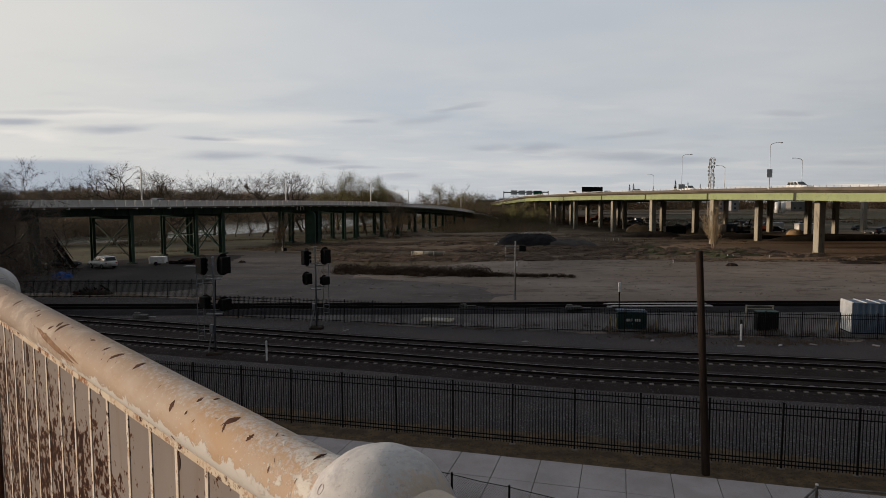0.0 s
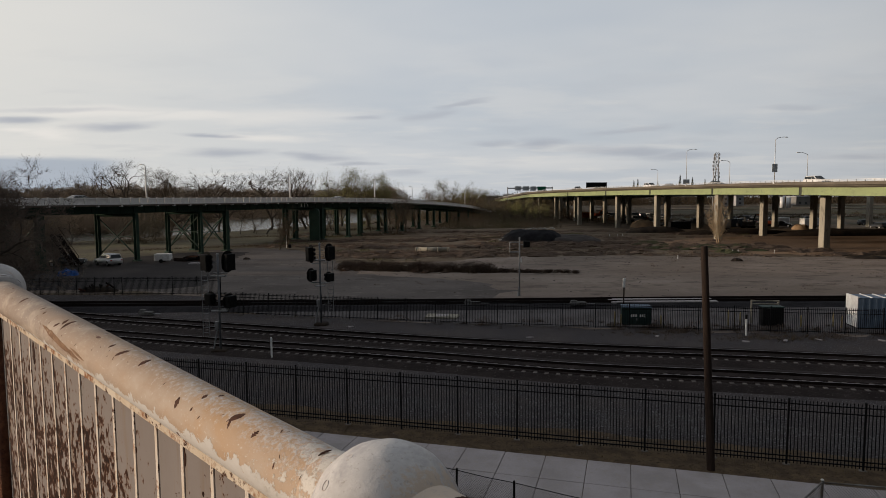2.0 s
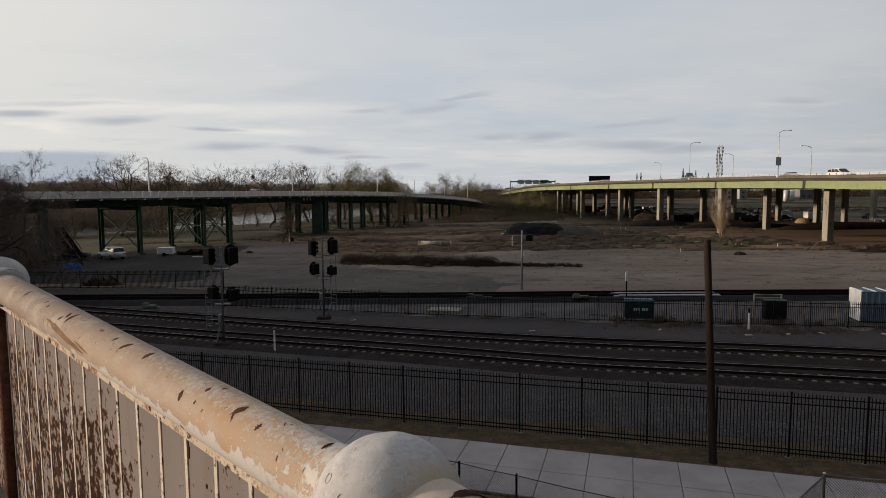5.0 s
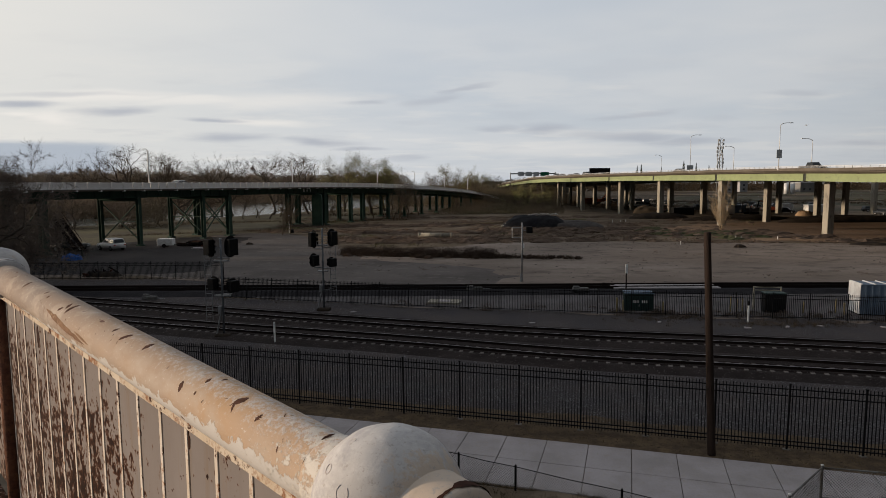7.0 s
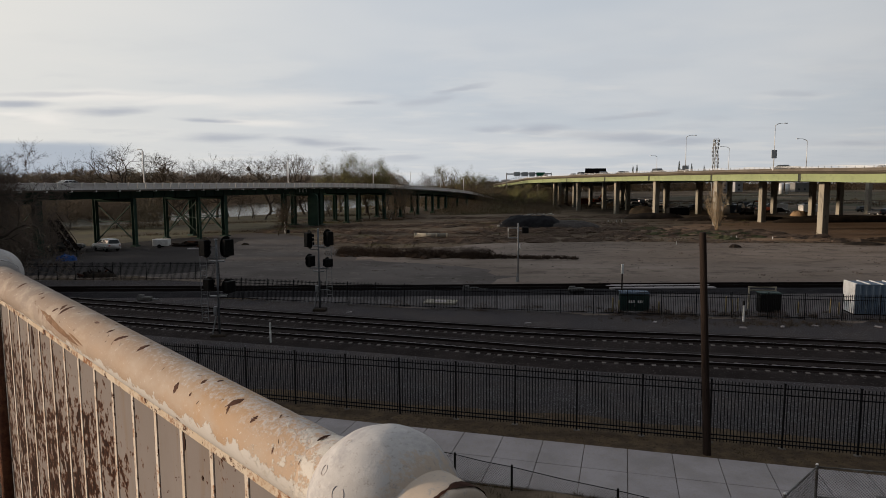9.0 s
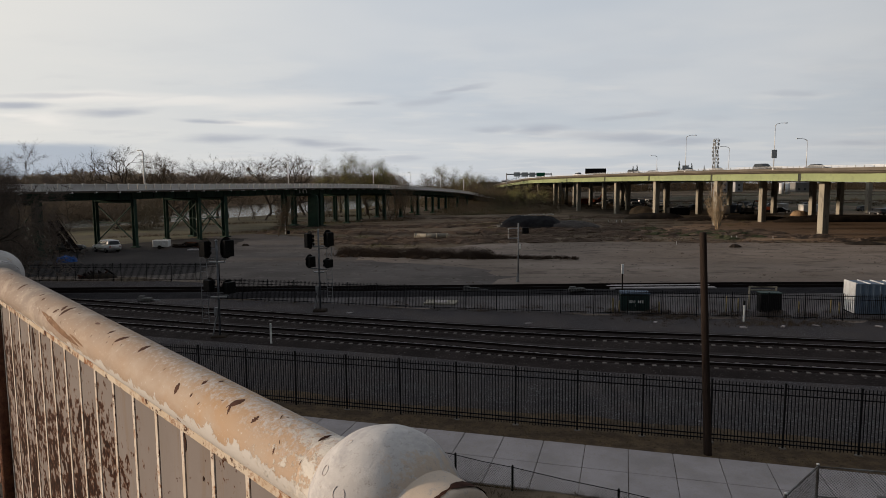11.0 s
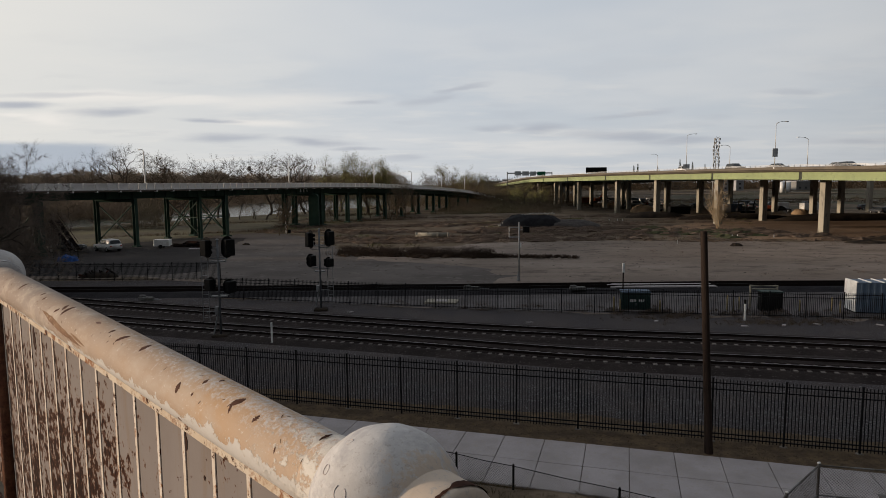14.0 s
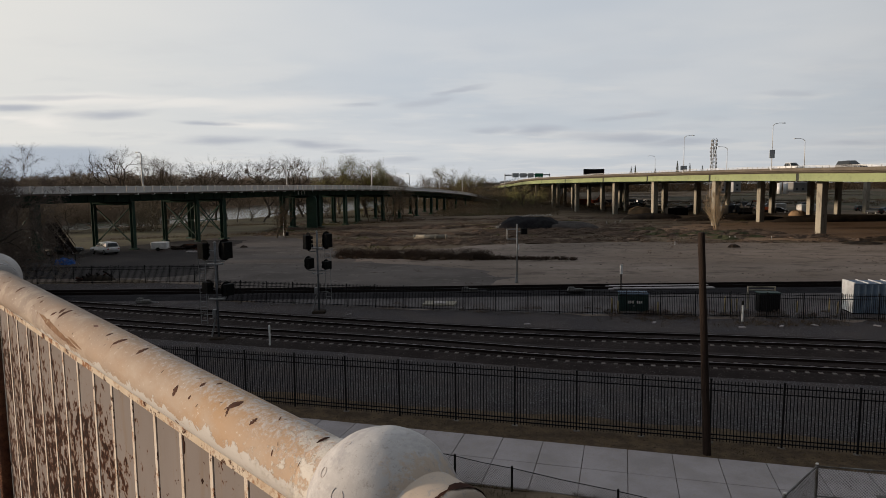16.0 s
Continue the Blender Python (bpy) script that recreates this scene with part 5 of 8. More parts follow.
def build_trackside():
    # white marker posts
    p = thing("marker_post", "short white trackside marker post", "marker post", "marker posts", at=pose(-10.43, 37.83, 0))
    part("post", Mesh().chamfer(-0.05, 0.05, -0.04, 0.04, -0.2, 1.28, 0.012), M["white_paint"], p)
    part("reflector", Mesh().box(-0.035, 0.035, -0.052, -0.042, 1.02, 1.2), M["sign_grey"], p)
    p = thing("marker_post", "tall dark post with a white top beside the cabinet", "marker post", "marker posts", at=pose(13.6, 48.0, 0))
    part("post", Mesh().tube([(0, 0, -0.2), (0, 0, 2.75)], 0.05, 8), M["rail"], p)
    part("white_top", Mesh().chamfer(-0.09, 0.09, -0.07, 0.07, 2.7, 3.4, 0.02), M["white_paint"], p, "white panel")
    p = thing("marker_post", "white and yellow trackside post with a dark cap", "marker post", "marker posts", at=pose(20.59, 43.08, 0))
    part("post", Mesh().tube([(0, 0, -0.2), (0, 0, 1.15)], 0.07, 10), M["white_paint"], p)
    part("cap", Mesh().tube([(0, 0, 1.15), (0, 0, 1.42), (0, 0, 1.46)], [0.075, 0.075, 0.04], 10), M["black"], p)

    # equipment cabinet with a two-part white label that cannot be read
    c = thing("equipment_cabinet", "dark green steel equipment cabinet with pale lettering", "cabinet", at=pose(14.2, 46.9, 0, 0, 0, -8))
    part("plinth", Mesh().chamfer(-1.15, 1.15, -0.65, 0.65, -0.05, 0.12, 0.03), M["concrete"], c)
    part("body", Mesh().chamfer(-1.02, 1.02, -0.5, 0.5, 0.12, 1.40, 0.03), M["dark_green_box"], c)
    part("lid", Mesh().chamfer(-1.07, 1.07, -0.55, 0.55, 1.40, 1.50, 0.04), M["bluegrey"], c, "blue-grey lid")
    for x0, x1 in ((-0.45, -0.32), (-0.28, -0.16), (-0.12, 0.0), (0.2, 0.3), (0.34, 0.44), (0.48, 0.58)):
        part("label_bar", Mesh().box(x0, x1, -0.512, -0.506, 0.72, 0.92), M["white_paint"], c)
    for x in (-0.02, 0.02):
        part("door_handle", Mesh().box(x - 0.01, x + 0.01, -0.53, -0.505, 0.45, 0.62), M["galv"], c)

    # backflow cage and dark cabinet
    c = thing("equipment_cabinet", "black steel cabinet behind the fence", "cabinet", at=pose(24.0, 46.4, 0, 0, 0, -8))
    part("body", Mesh().chamfer(-0.74, 0.74, -0.42, 0.42, 0.0, 1.4, 0.03), M["black"], c)
    part("lid", Mesh().chamfer(-0.78, 0.78, -0.46, 0.46, 1.40, 1.47, 0.03), M["dark_green_box"], c)
    f = thing("pipe_frame", "pale steel pipe frame beside the black cabinet", "pipe frame", at=pose(23.95, 47.4, 0, 0, 0, -8))
    part("hoop", Mesh().tube([(-0.9, 0, 0), (-0.9, 0, 1.68), (1.0, 0, 1.68), (1.0, 0, 0)], 0.09, 6), M["column"], f)
    part("cross_pipe", Mesh().tube([(-0.9, 0, 1.45), (1.0, 0, 1.45)], 0.05, 6), M["column"], f)

    # ribbed storage container: white end, blue-grey long side
    s = thing("storage_container", "blue-grey storage container with a white end and ribbed roof", "storage container", at=pose(29.44, 45.03, 0, 0, 0, -9.5))
    part("long_side", Mesh().box(0, 6.06, 0, 0.05, 0.1, 2.2), M["bluegrey"], s)
    part("back_side", Mesh().box(0, 6.06, 1.80, 1.85, 0.1, 2.2), M["bluegrey"], s)
    part("end_wall", Mesh().box(-0.03, 0.02, 0.0, 1.85, 0.1, 2.28), M["white_paint"], s, "white painted end")
    part("far_end", Mesh().box(6.04, 6.1, 0, 1.85, 0.1, 2.28), M["white_paint"], s)
    part("floor_frame", Mesh().box(0, 6.06, 0.06, 1.79, 0.0, 0.2), M["rail"], s)
    part("roof", Mesh().box(0.02, 6.04, -0.02, 1.87, 2.2, 2.24), M["bluegrey"], s)
    for x in (0.04, 0.9, 1.76, 2.62, 3.48, 4.34, 5.2, 6.0):
        part("roof_rib", Mesh().chamfer(x - 0.05, x + 0.05, -0.04, 1.89, 2.24, 2.30, 0.015), M["white_paint"], s)
    for x in np.arange(0.35, 6.0, 0.43):
        part("side_rib", Mesh().box(x - 0.05, x + 0.05, -0.03, 0.0, 0.2, 2.15), M["bluegrey"], s)

    # yellow bollards round the cabinets
    for x, y, h in ((12.55, 46.6, 1.1), (12.95, 46.4, 0.95), (15.75, 46.0, 0.9), (20.9, 46.5, 1.15), (21.25, 46.3, 1.0), (21.9, 46.8, 0.95), (25.9, 45.9, 0.85), (28.2, 45.8, 1.05), (28.5, 45.3, 0.9)):
        b = thing("bollard", "faded yellow steel bollard behind the fence", "bollard", "yellow bollards", at=pose(x, y, 0))
        part("post", Mesh().tube([(0, 0, -0.2), (0, 0, h - 0.06), (0, 0, h)], [0.055, 0.055, 0.03], 10), M["yellow"], b, "", True)

    # flat concrete covers and pads
    s = thing("concrete_cover", "pale flat concrete vault cover on the gravel", "concrete cover", at=pose(-0.2, 50.7, 0, 0, 0, -10))
    part("slab", Mesh().chamfer(-1.3, 1.3, -0.75, 0.75, -0.05, 0.16, 0.03), M["column"], s)
    part("hatch", Mesh().chamfer(-0.5, 0.5, -0.4, 0.4, 0.16, 0.19, 0.01), M["concrete"], s)
    s = thing("loading_slab", "long low pale concrete slab on the siding", "concrete slab", at=pose(15.0, 55.9, 0, 0, 0, -1))
    for k in range(5):
        part("slab", Mesh().chamfer(k * 1.76, k * 1.76 + 1.73, -0.9, 0.9, 0.36, 0.46, 0.03), M["concrete"], s)
    part("end_step", Mesh().chamfer(-0.4, 0.0, -0.9, 0.8, 0.2, 0.42, 0.03), M["concrete"], s)
    # switch machine and rail-lubricator boxes beside the far track
    for x, y, a in ((-24.9, 52.7, -18), (2.4, 55.0, 0), (11.5, 54.4, 0)):
        s = thing("switch_machine", "low pale steel switch machine beside the track", "switch machine", "switch machines", at=pose(x, y, 0.05 if y < 54 else 0.3, 0, 0, a))
        part("body", Mesh().chamfer(-0.7, 0.7, -0.22, 0.22, 0.0, 0.28, 0.06), M["gunmetal"], s)
        part("rod", Mesh().tube([(0.7, 0, 0.12), (1.5, 0, 0.12)], 0.04, 6), M["galv"], s)
        part("motor_cover", Mesh().chamfer(-0.62, -0.1, -0.17, 0.17, 0.28, 0.42, 0.05), M["gunmetal"], s)


def chain_link(parent, a, b, z0, z1, wire=0.05, r=0.0022):
    """Diamond mesh between two plan points."""
    a, b = Vector((*a, 0)), Vector((*b, 0))
    L = (b - a).length
    d = (b - a) / L
    h = z1 - z0
    m = Mesh()
    k = -h
    while k < L:
        for sg in (1, -1):
            p, q = (k, z0), (k + h, z1)
            if sg < 0:
                p, q = (k + h, z0), (k, z1)
            # clip to 0..L
            pts = []
            for (x0, y0), (x1, y1) in (((p), (q)),):
                t0, t1 = 0.0, 1.0
                dx = x1 - x0
                ta, tb = sorted(((0 - x0) / dx, (L - x0) / dx))
                t0, t1 = max(t0, ta), min(t1, tb)
                if t1 > t0:
                    pts = [(x0 + dx * t, y0 + (y1 - y0) * t) for t in (t0, t1)]
            if pts:
                off = 0.002 * sg
                m.tube([(a + d * x + Vector((-d.y, d.x, 0)) * off) + Vector((0, 0, z)) for x, z in pts], r, 3, False)
        k += wire * 1.414
    return part("wire_mesh", m, M["galv_dark"], parent, "rusty diamond wire mesh")


M["galv_dark"] = material("dull_wire", (0.16, 0.16, 0.16), 0.6, 0.3, second=(0.09, 0.08, 0.07), scale=3.0)


def build_chain_fences():
    f = thing("chain_link_fence", "low sagging chain-link fence along the grass bank", "chain-link fence", "chain-link fences")
    pts = [(-3.1, 21.6), (0.35, 19.77), (2.08, 18.83), (4.91, 17.26), (7.6, 15.8)]
    for (a, b) in zip(pts, pts[1:]):
        chain_link(f, a, b, -0.25, 0.86, 0.06, 0.0042)
        mid = ((a[0] + b[0]) / 2, (a[1] + b[1]) / 2)
        part("top_wire", Mesh().tube([(*a, 0.86), (*mid, 0.835), (*b, 0.86)], 0.012, 5), M["black"], f)
    for x, y in pts:
        part("post", Mesh().tube([(x, y, -0.4), (x, y, 0.9), (x, y, 0.93)], [0.035, 0.035, 0.02], 8), M["black"], f)
    g = thing("chain_link_fence", "taller chain-link enclosure with steel top rails", "chain-link fence", "chain-link fences")
    pts = [(6.6, 13.2), (8.4, 15.05), (10.15, 16.68), (12.7, 16.1), (15.2, 15.5), (18.0, 14.85)]
    for (a, b) in zip(pts, pts[1:]):
        chain_link(g, a, b, 0.3, 1.78, 0.055, 0.0040)
        part("top_rail", Mesh().tube([(*a, 1.8), (*b, 1.8)], 0.024, 8), M["galv_dark"], g)
        part("mid_rail", Mesh().tube([(*a, 0.95), (*b, 0.95)], 0.02, 6), M["galv_dark"], g)
    for x, y in pts:
        part("post", Mesh().tube([(x, y, -0.2), (x, y, 1.84), (x, y, 1.88)], [0.036, 0.036, 0.02], 8), M["galv_dark"], g)
        part("post_cap", Mesh().ball((x, y, 1.86), 0.045, 10, 5, 0.8, -0.2), M["lampgrey"], g)
    b = thing("utility_box", "black box with an angled lid inside the enclosure", "utility box", at=pose(11.6, 15.35, 0.72, 0, 0, -12))
    part("body", Mesh().chamfer(-0.45, 0.45, -0.35, 0.35, -0.1, 0.55, 0.03), M["black"], b)
    part("lid", Mesh().chamfer(-0.5, 0.5, -0.4, 0.4, 0.0, 0.05, 0.015), M["galv_dark"], b, at=pose(0, 0, 0.57, 6, 4, 0))


build_pole()
build_signals()
build_trackside()
build_chain_fences()


# ---------------------------------------------------------------- lamps, signs and masts on the viaducts
def bridge_lamp(line, s, side, base_up, height, arm, label, mat, name="street_lamp", sign=None):
    q = line.at(s, side, base_up)
    lamp = thing(name, label, "street lamp", "lamps on the viaducts", at=pose(q.x, q.y, q.z, 0, 0, line.heading(s)))
    part("post", Mesh().tube([(0, 0, 0), (0, 0, height)], [0.14, 0.10] if mat is M["white_paint"] else [0.085, 0.05], 8), mat, lamp, "", True)
    part("base", Mesh().chamfer(-0.2, 0.2, -0.2, 0.2, 0, 0.35, 0.05), mat, lamp)
    dy = arm
    part("arm", Mesh().tube([(0, 0, height - 0.05), (0, dy * 0.25, height + 0.28), (0, dy * 0.6, height + 0.42), (0, dy, height + 0.45)], [0.07, 0.06, 0.05, 0.045], 6), mat, lamp)
    sg = 1 if dy > 0 else -1
    part("lantern", Mesh().chamfer(-0.14, 0.14, min(dy, dy + sg * 0.6), max(dy, dy + sg * 0.6), height + 0.36, height + 0.50, 0.04), mat, lamp)
    if sign:
        z0, z1, w = sign
        part("sign_panel", Mesh().chamfer(-0.06, 0.0, -w / 2, w / 2, z0, z1, 0.015), M["sign_grey"], lamp, "back of a small road sign")
    return lamp


def near_s(line, y):
    return min((abs(p.y - y), s) for p, s in zip(line.p, line.s))[1]


def build_lamps():
    R, L = RIGHT_BRIDGE, LEFT_BRIDGE
    bridge_lamp(R, (near_s(R, 118.5) + near_s(R, 120.8)) / 2, 0.75, 2.0, 8.25, -1.9, "tall grey highway lamp with a curved arm and sign", M["lampgrey"], sign=(2.2, 3.75, 1.1))
    bridge_lamp(R, near_s(R, 153.0), 0.75, 2.0, 8.25, -1.9, "tall grey highway lamp with a curved arm and sign", M["lampgrey"], sign=(0.5, 1.6, 1.6))
    bridge_lamp(R, (near_s(R, 128) + near_s(R, 130.5)) / 2, -W_RAMP - 0.2, 2.0, 6.0, 1.9, "grey highway lamp with an arm over the road", M["lampgrey"])
    bridge_lamp(R, near_s(R, 159), -W_RAMP - 0.2, 2.0, 5.9, 1.9, "grey highway lamp with an arm over the road", M["lampgrey"])
    bridge_lamp(R, near_s(R, 203), -W_RAMP - 8, 2.0, 5.9, 1.9, "grey highway lamp with an arm over the road", M["lampgrey"])
    for y, h in ((102, 5.15), (140, 4.75), (172, 4.7), (200, 4.0), (228, 4.4), (255, 4.6)):
        bridge_lamp(L, near_s(L, y), 0.35, -0.85, h + 0.6, 0.45, "pale lamp post beside the white parapet", M["white_paint"])


W_RAMP = 13.0
build_lamps()


def sign_board(name, label, x, y, z0, z1, w, turn, mat, legs=True):
    b = thing(name, label, "road sign", "road signs", at=pose(x, y, 0, 0, 0, turn))
    part("panel", Mesh().chamfer(-w / 2, w / 2, -0.08, 0.08, z0, z1, 0.04), mat, b)
    part("frame_bar", Mesh().box(-w / 2, w / 2, 0.08, 0.2, z0 + (z1 - z0) * 0.3, z0 + (z1 - z0) * 0.4), M["galv"], b)
    part("frame_bar", Mesh().box(-w / 2, w / 2, 0.08, 0.2, z0 + (z1 - z0) * 0.7, z0 + (z1 - z0) * 0.8), M["galv"], b)
    if legs:
        for dx in (-w * 0.35, w * 0.35):
            part("leg", Mesh().tube([(dx, 0.2, 11.9), (dx, 0.2, z1)], 0.12, 6), M["galv"], b)
    return b


def build_signs():
    sign_board("road_sign", "black back of a wide highway sign", 56.0, 235, 12.9, 15.0, 7.8, 5, M["black"])
    x = 36.6
    for w, mat in ((3.6, M["sign_grey"]), (3.8, M["sign_grey"]), (3.4, M["sign_grey"]), (4.6, M["sign_green"])):
        sign_board("road_sign", "overhead highway sign panel on a gantry", x + w / 2, 330.22, 13.4 - (x - 36) * 0.02, 15.6 - (x - 36) * 0.02, w - 0.3, 3, mat, False)
        x += w + 0.25
    g = thing("sign_gantry", "thin steel gantry carrying the highway signs", "sign gantry", at=pose(45, 330.4, 0))
    part("beam", Mesh().box(-12, 11, 0, 0.5, 14.3, 14.9), M["galv"], g)
    for dx in (-12, 11):
        part("leg", Mesh().tube([(dx, 0.2, -0.3), (dx, 0.2, 15.2)], 0.25, 8), M["galv"], g)
    # lattice radio mast beyond the highway
    t = thing("radio_mast", "grey lattice radio mast with stacked antennas", "radio mast", at=pose(178, 420, 0))
    for a in (0, 120, 240):
        ca, sa = math.cos(radians(a)), math.sin(radians(a))
        part("mast_leg", Mesh().tube([(2.0 * ca, 2.0 * sa, -0.3), (1.5 * ca, 1.5 * sa, 37)], [0.28, 0.2], 5), M["galv"], t)
    for z in np.arange(12, 37, 2.4):
        pr = [(1.75 * math.cos(radians(a)), 1.75 * math.sin(radians(a)), z + (0 if k % 2 else 2.4)) for k, a in enumerate((0, 120, 240, 0))]
        part("lattice_brace", Mesh().tube(pr, 0.12, 4), M["galv"], t)
        if z > 17:
            for a in (20, 140, 260):
                ca, sa = math.cos(radians(a + z * 9)), math.sin(radians(a + z * 9))
                part("antenna", Mesh().chamfer(-0.4, 0.4, -0.3, 0.3, 0, 1.5, 0.08), M["galv"], t, at=pose(1.9 * ca, 1.9 * sa, z, 0, 0, a))


build_signs()


# ---------------------------------------------------------------- trees and brush
def grow(seed, height, spread=0.55, limbs=6, upright=0.35, trunk=0.03, twig=1.0, lean=0.0, start=0.22, split=(4, 4, 4), wiggle=0.16):
    """A bare tree as two meshes, trunk with limbs and twigs, built at its own height."""
    rng = random.Random(seed)
    wood, fine = Mesh(), Mesh()
    tips = []

    def branch(p, d, length, r, level):
        n = 4 if level < 2 else 3 if level < 3 else 2
        pts, rad = [p.copy()], [r]
        dd = d.copy()
        for i in range(n):
            wg = wiggle * (1 + 0.45 * level)
            dd = (dd + Vector((rng.gauss(0, wg), rng.gauss(0, wg), rng.gauss(0, wg) + 0.10 * upright))).normalized()
            pts.append(pts[-1] + dd * (length / n))
            rad.append(r * (1 - 0.62 * (i + 1) / n))
        if level < 2:
            wood.tube(pts, rad, 7 if level == 0 else 5, False)
        elif level < 4:
            fine.tube(pts, rad, 3, False)
        else:
            # fine crooked twig, three-sided
            a, b, e = pts[0], pts[1], pts[2]
            o = (e - a).orthogonal().normalized() * rad[0]
            o2 = (e - a).normalized().cross(o)
            ring = (o, o * -0.5 + o2 * 0.87, o * -0.5 - o2 * 0.87)
            fine.add([a + r_ for r_ in ring] + [b + r_ * 0.7 for r_ in ring] + [e], [(0, 1, 4, 3), (1, 2, 5, 4), (2, 0, 3, 5), (3, 4, 6), (4, 5, 6), (5, 3, 6)])
        if level >= 3:
            tips.append(pts[-1])
        if level == 4:
            return
        kids = (limbs, *split)[level]
        for k in range(kids):
            t = rng.uniform(start if level == 0 else 0.25, 1.0) if k else 1.0
            t = t if level else max(start, (k + 1) / kids * (1 - start) + start - 0.1 + rng.uniform(-0.05, 0.05))
            t = min(t, 1.0)
            i = min(int(t * n), n - 1)
            q = pts[i].lerp(pts[i + 1], t * n - i)
            az = rng.uniform(0, 2 * math.pi) if level else 2 * math.pi * (k / kids) + rng.uniform(-0.5, 0.5)
            side = Vector((math.cos(az), math.sin(az), 0.0))
            base = (pts[i + 1] - pts[i]).normalized()
            nd = (base * (1 - spread) + side * spread + Vector((0, 0, upright * 0.6))).normalized()
            ratio = rng.uniform(0.42, 0.68) if level < 3 else rng.uniform(0.30, 0.55)
            branch(q, nd, length * ratio * (1.25 if level == 0 else 1.0), max(rad[i] * rng.uniform(0.42, 0.62), 0.012 * twig * height / 12), level + 1)

    branch(Vector((0, 0, -0.2)), Vector((lean, 0, 1)).normalized(), height * 0.62, height * trunk, 0)
    top = max(v[2] for v in fine.v)
    k = height / top
    for m in (wood, fine):
        m.v = [(x * k, y * k, z * k) for x, y, z in m.v]
    return wood, fine, [t * k for t in tips]


def crooked_tree(seed, height, trunk_share=0.30, girth=0.024, fork=(26, 48), levels=6, keep=0.84, crook=0.22, droop=0.0, sprays=5, lean=(0.0, 0.0), twig=0.014):
    """An old bare tree: a short trunk that forks again and again into crooked limbs, with fine sprays at the ends."""
    rng = random.Random(seed)
    wood, fine = Mesh(), Mesh()

    def spray(p, d, length):
        for _ in range(sprays):
            dd = (d + Vector((rng.gauss(0, 0.6), rng.gauss(0, 0.6), rng.gauss(0.05, 0.45)))).normalized()
            q = p + dd * length * rng.uniform(0.4, 0.6)
            e = q + (dd + Vector((rng.gauss(0, 0.35), rng.gauss(0, 0.35), rng.gauss(0.1, 0.3)))).normalized() * length * rng.uniform(0.4, 0.7)
            fine.tube([p, q, e], [twig, twig * 0.85, twig * 0.4], 3, False)

    def limb(p, d, length, r, level):
        pts, rad = [p], [r]
        n = 4 if level < 3 else 3
        for i in range(n):
            d = (d + Vector((rng.gauss(0, crook), rng.gauss(0, crook), rng.gauss(0.03 - droop, crook * 0.8)))).normalized()
            pts.append(pts[-1] + d * length / n)
            rad.append(r * (1 - 0.14 * (i + 1) / n))
            if level >= 3 and i and rng.random() < 0.75:
                spray(pts[-1], d, length * rng.uniform(0.5, 0.9))
        (wood if level < 4 else fine).tube(pts, rad, 8 if level < 2 else 5 if level < 4 else 3, False)
        if level == levels:
            spray(pts[-1], d, length * 1.1)
            return
        kids = 2 if rng.random() < (0.55 if level else 0.2) else 3
        spin = rng.uniform(0, 6.28)
        for k in range(kids):
            a = spin + 6.28 * k / kids + rng.uniform(-0.5, 0.5)
            o = d.orthogonal().normalized()
            side = o * math.cos(a) + d.cross(o) * math.sin(a)
            t = radians(rng.uniform(*fork)) * (0.55 if k == 0 and level else 1.0)
            nd = (d * math.cos(t) + side * math.sin(t) + Vector((0, 0, 0.10 - droop))).normalized()
            limb(pts[-1], nd, length * keep * rng.uniform(0.75, 1.12) * (1.15 if level == 0 else 1), max(rad[-1] * (0.84 if k == 0 else rng.uniform(0.60, 0.78)) * (1.0 if level < 4 else 0.7), twig), level + 1)

    limb(Vector((0, 0, -0.3)), Vector((lean[0], lean[1], 1)).normalized(), height * trunk_share, height * girth, 0)
    k = height / max(v[2] for v in fine.v)
    for m in (wood, fine):
        m.v = [(x * k, y * k, z * k) for x, y, z in m.v]
    return wood, fine


def leaf_mesh(tips, seed, per, spread, size, keep=1.0):
    rng = random.Random(seed)
    m = Mesh()
    for t in tips:
        if rng.random() > keep:
            continue
        for _ in range(per):
            c = t + Vector((rng.gauss(0, spread), rng.gauss(0, spread), rng.gauss(0, spread)))
            a = Vector((rng.gauss(0, 1), rng.gauss(0, 1), rng.gauss(0, 1))).normalized() * size * rng.uniform(0.6, 1.3)
            b = a.orthogonal().normalized() * size * rng.uniform(0.5, 0.9)
            m.add([c - a, c + b, c + a, c - b], [(0, 1, 2, 3)])
    return m


def tree(name, label, x, y, kit, scale=1.0, turn=0.0, z=None, group="trees along the river", cat="tree"):
    """kit: (trunk mesh, twig mesh, leaf mesh or None) as shared data."""
    g = ground_z(x, y) if z is None else z
    t = thing(name, label, cat, group, at=pose(x, y, g, 0, 0, turn) @ Matrix.Scale(scale, 4))
    part("trunk", kit[0], None, t)
    part("crown", kit[1], None, t)
    if kit[2] is not None:
        part("foliage", kit[2], None, t)
    return t


def make_kit(seed, bark, twigm, leafm=None, leaf=None, **kw):
    w, f, tips = grow(seed, **kw)
    lm = leaf_mesh(tips, seed, *leaf).data("foliage", leafm) if leaf else None
    return w.data("trunk", bark, True), f.data("crown", twigm), lm


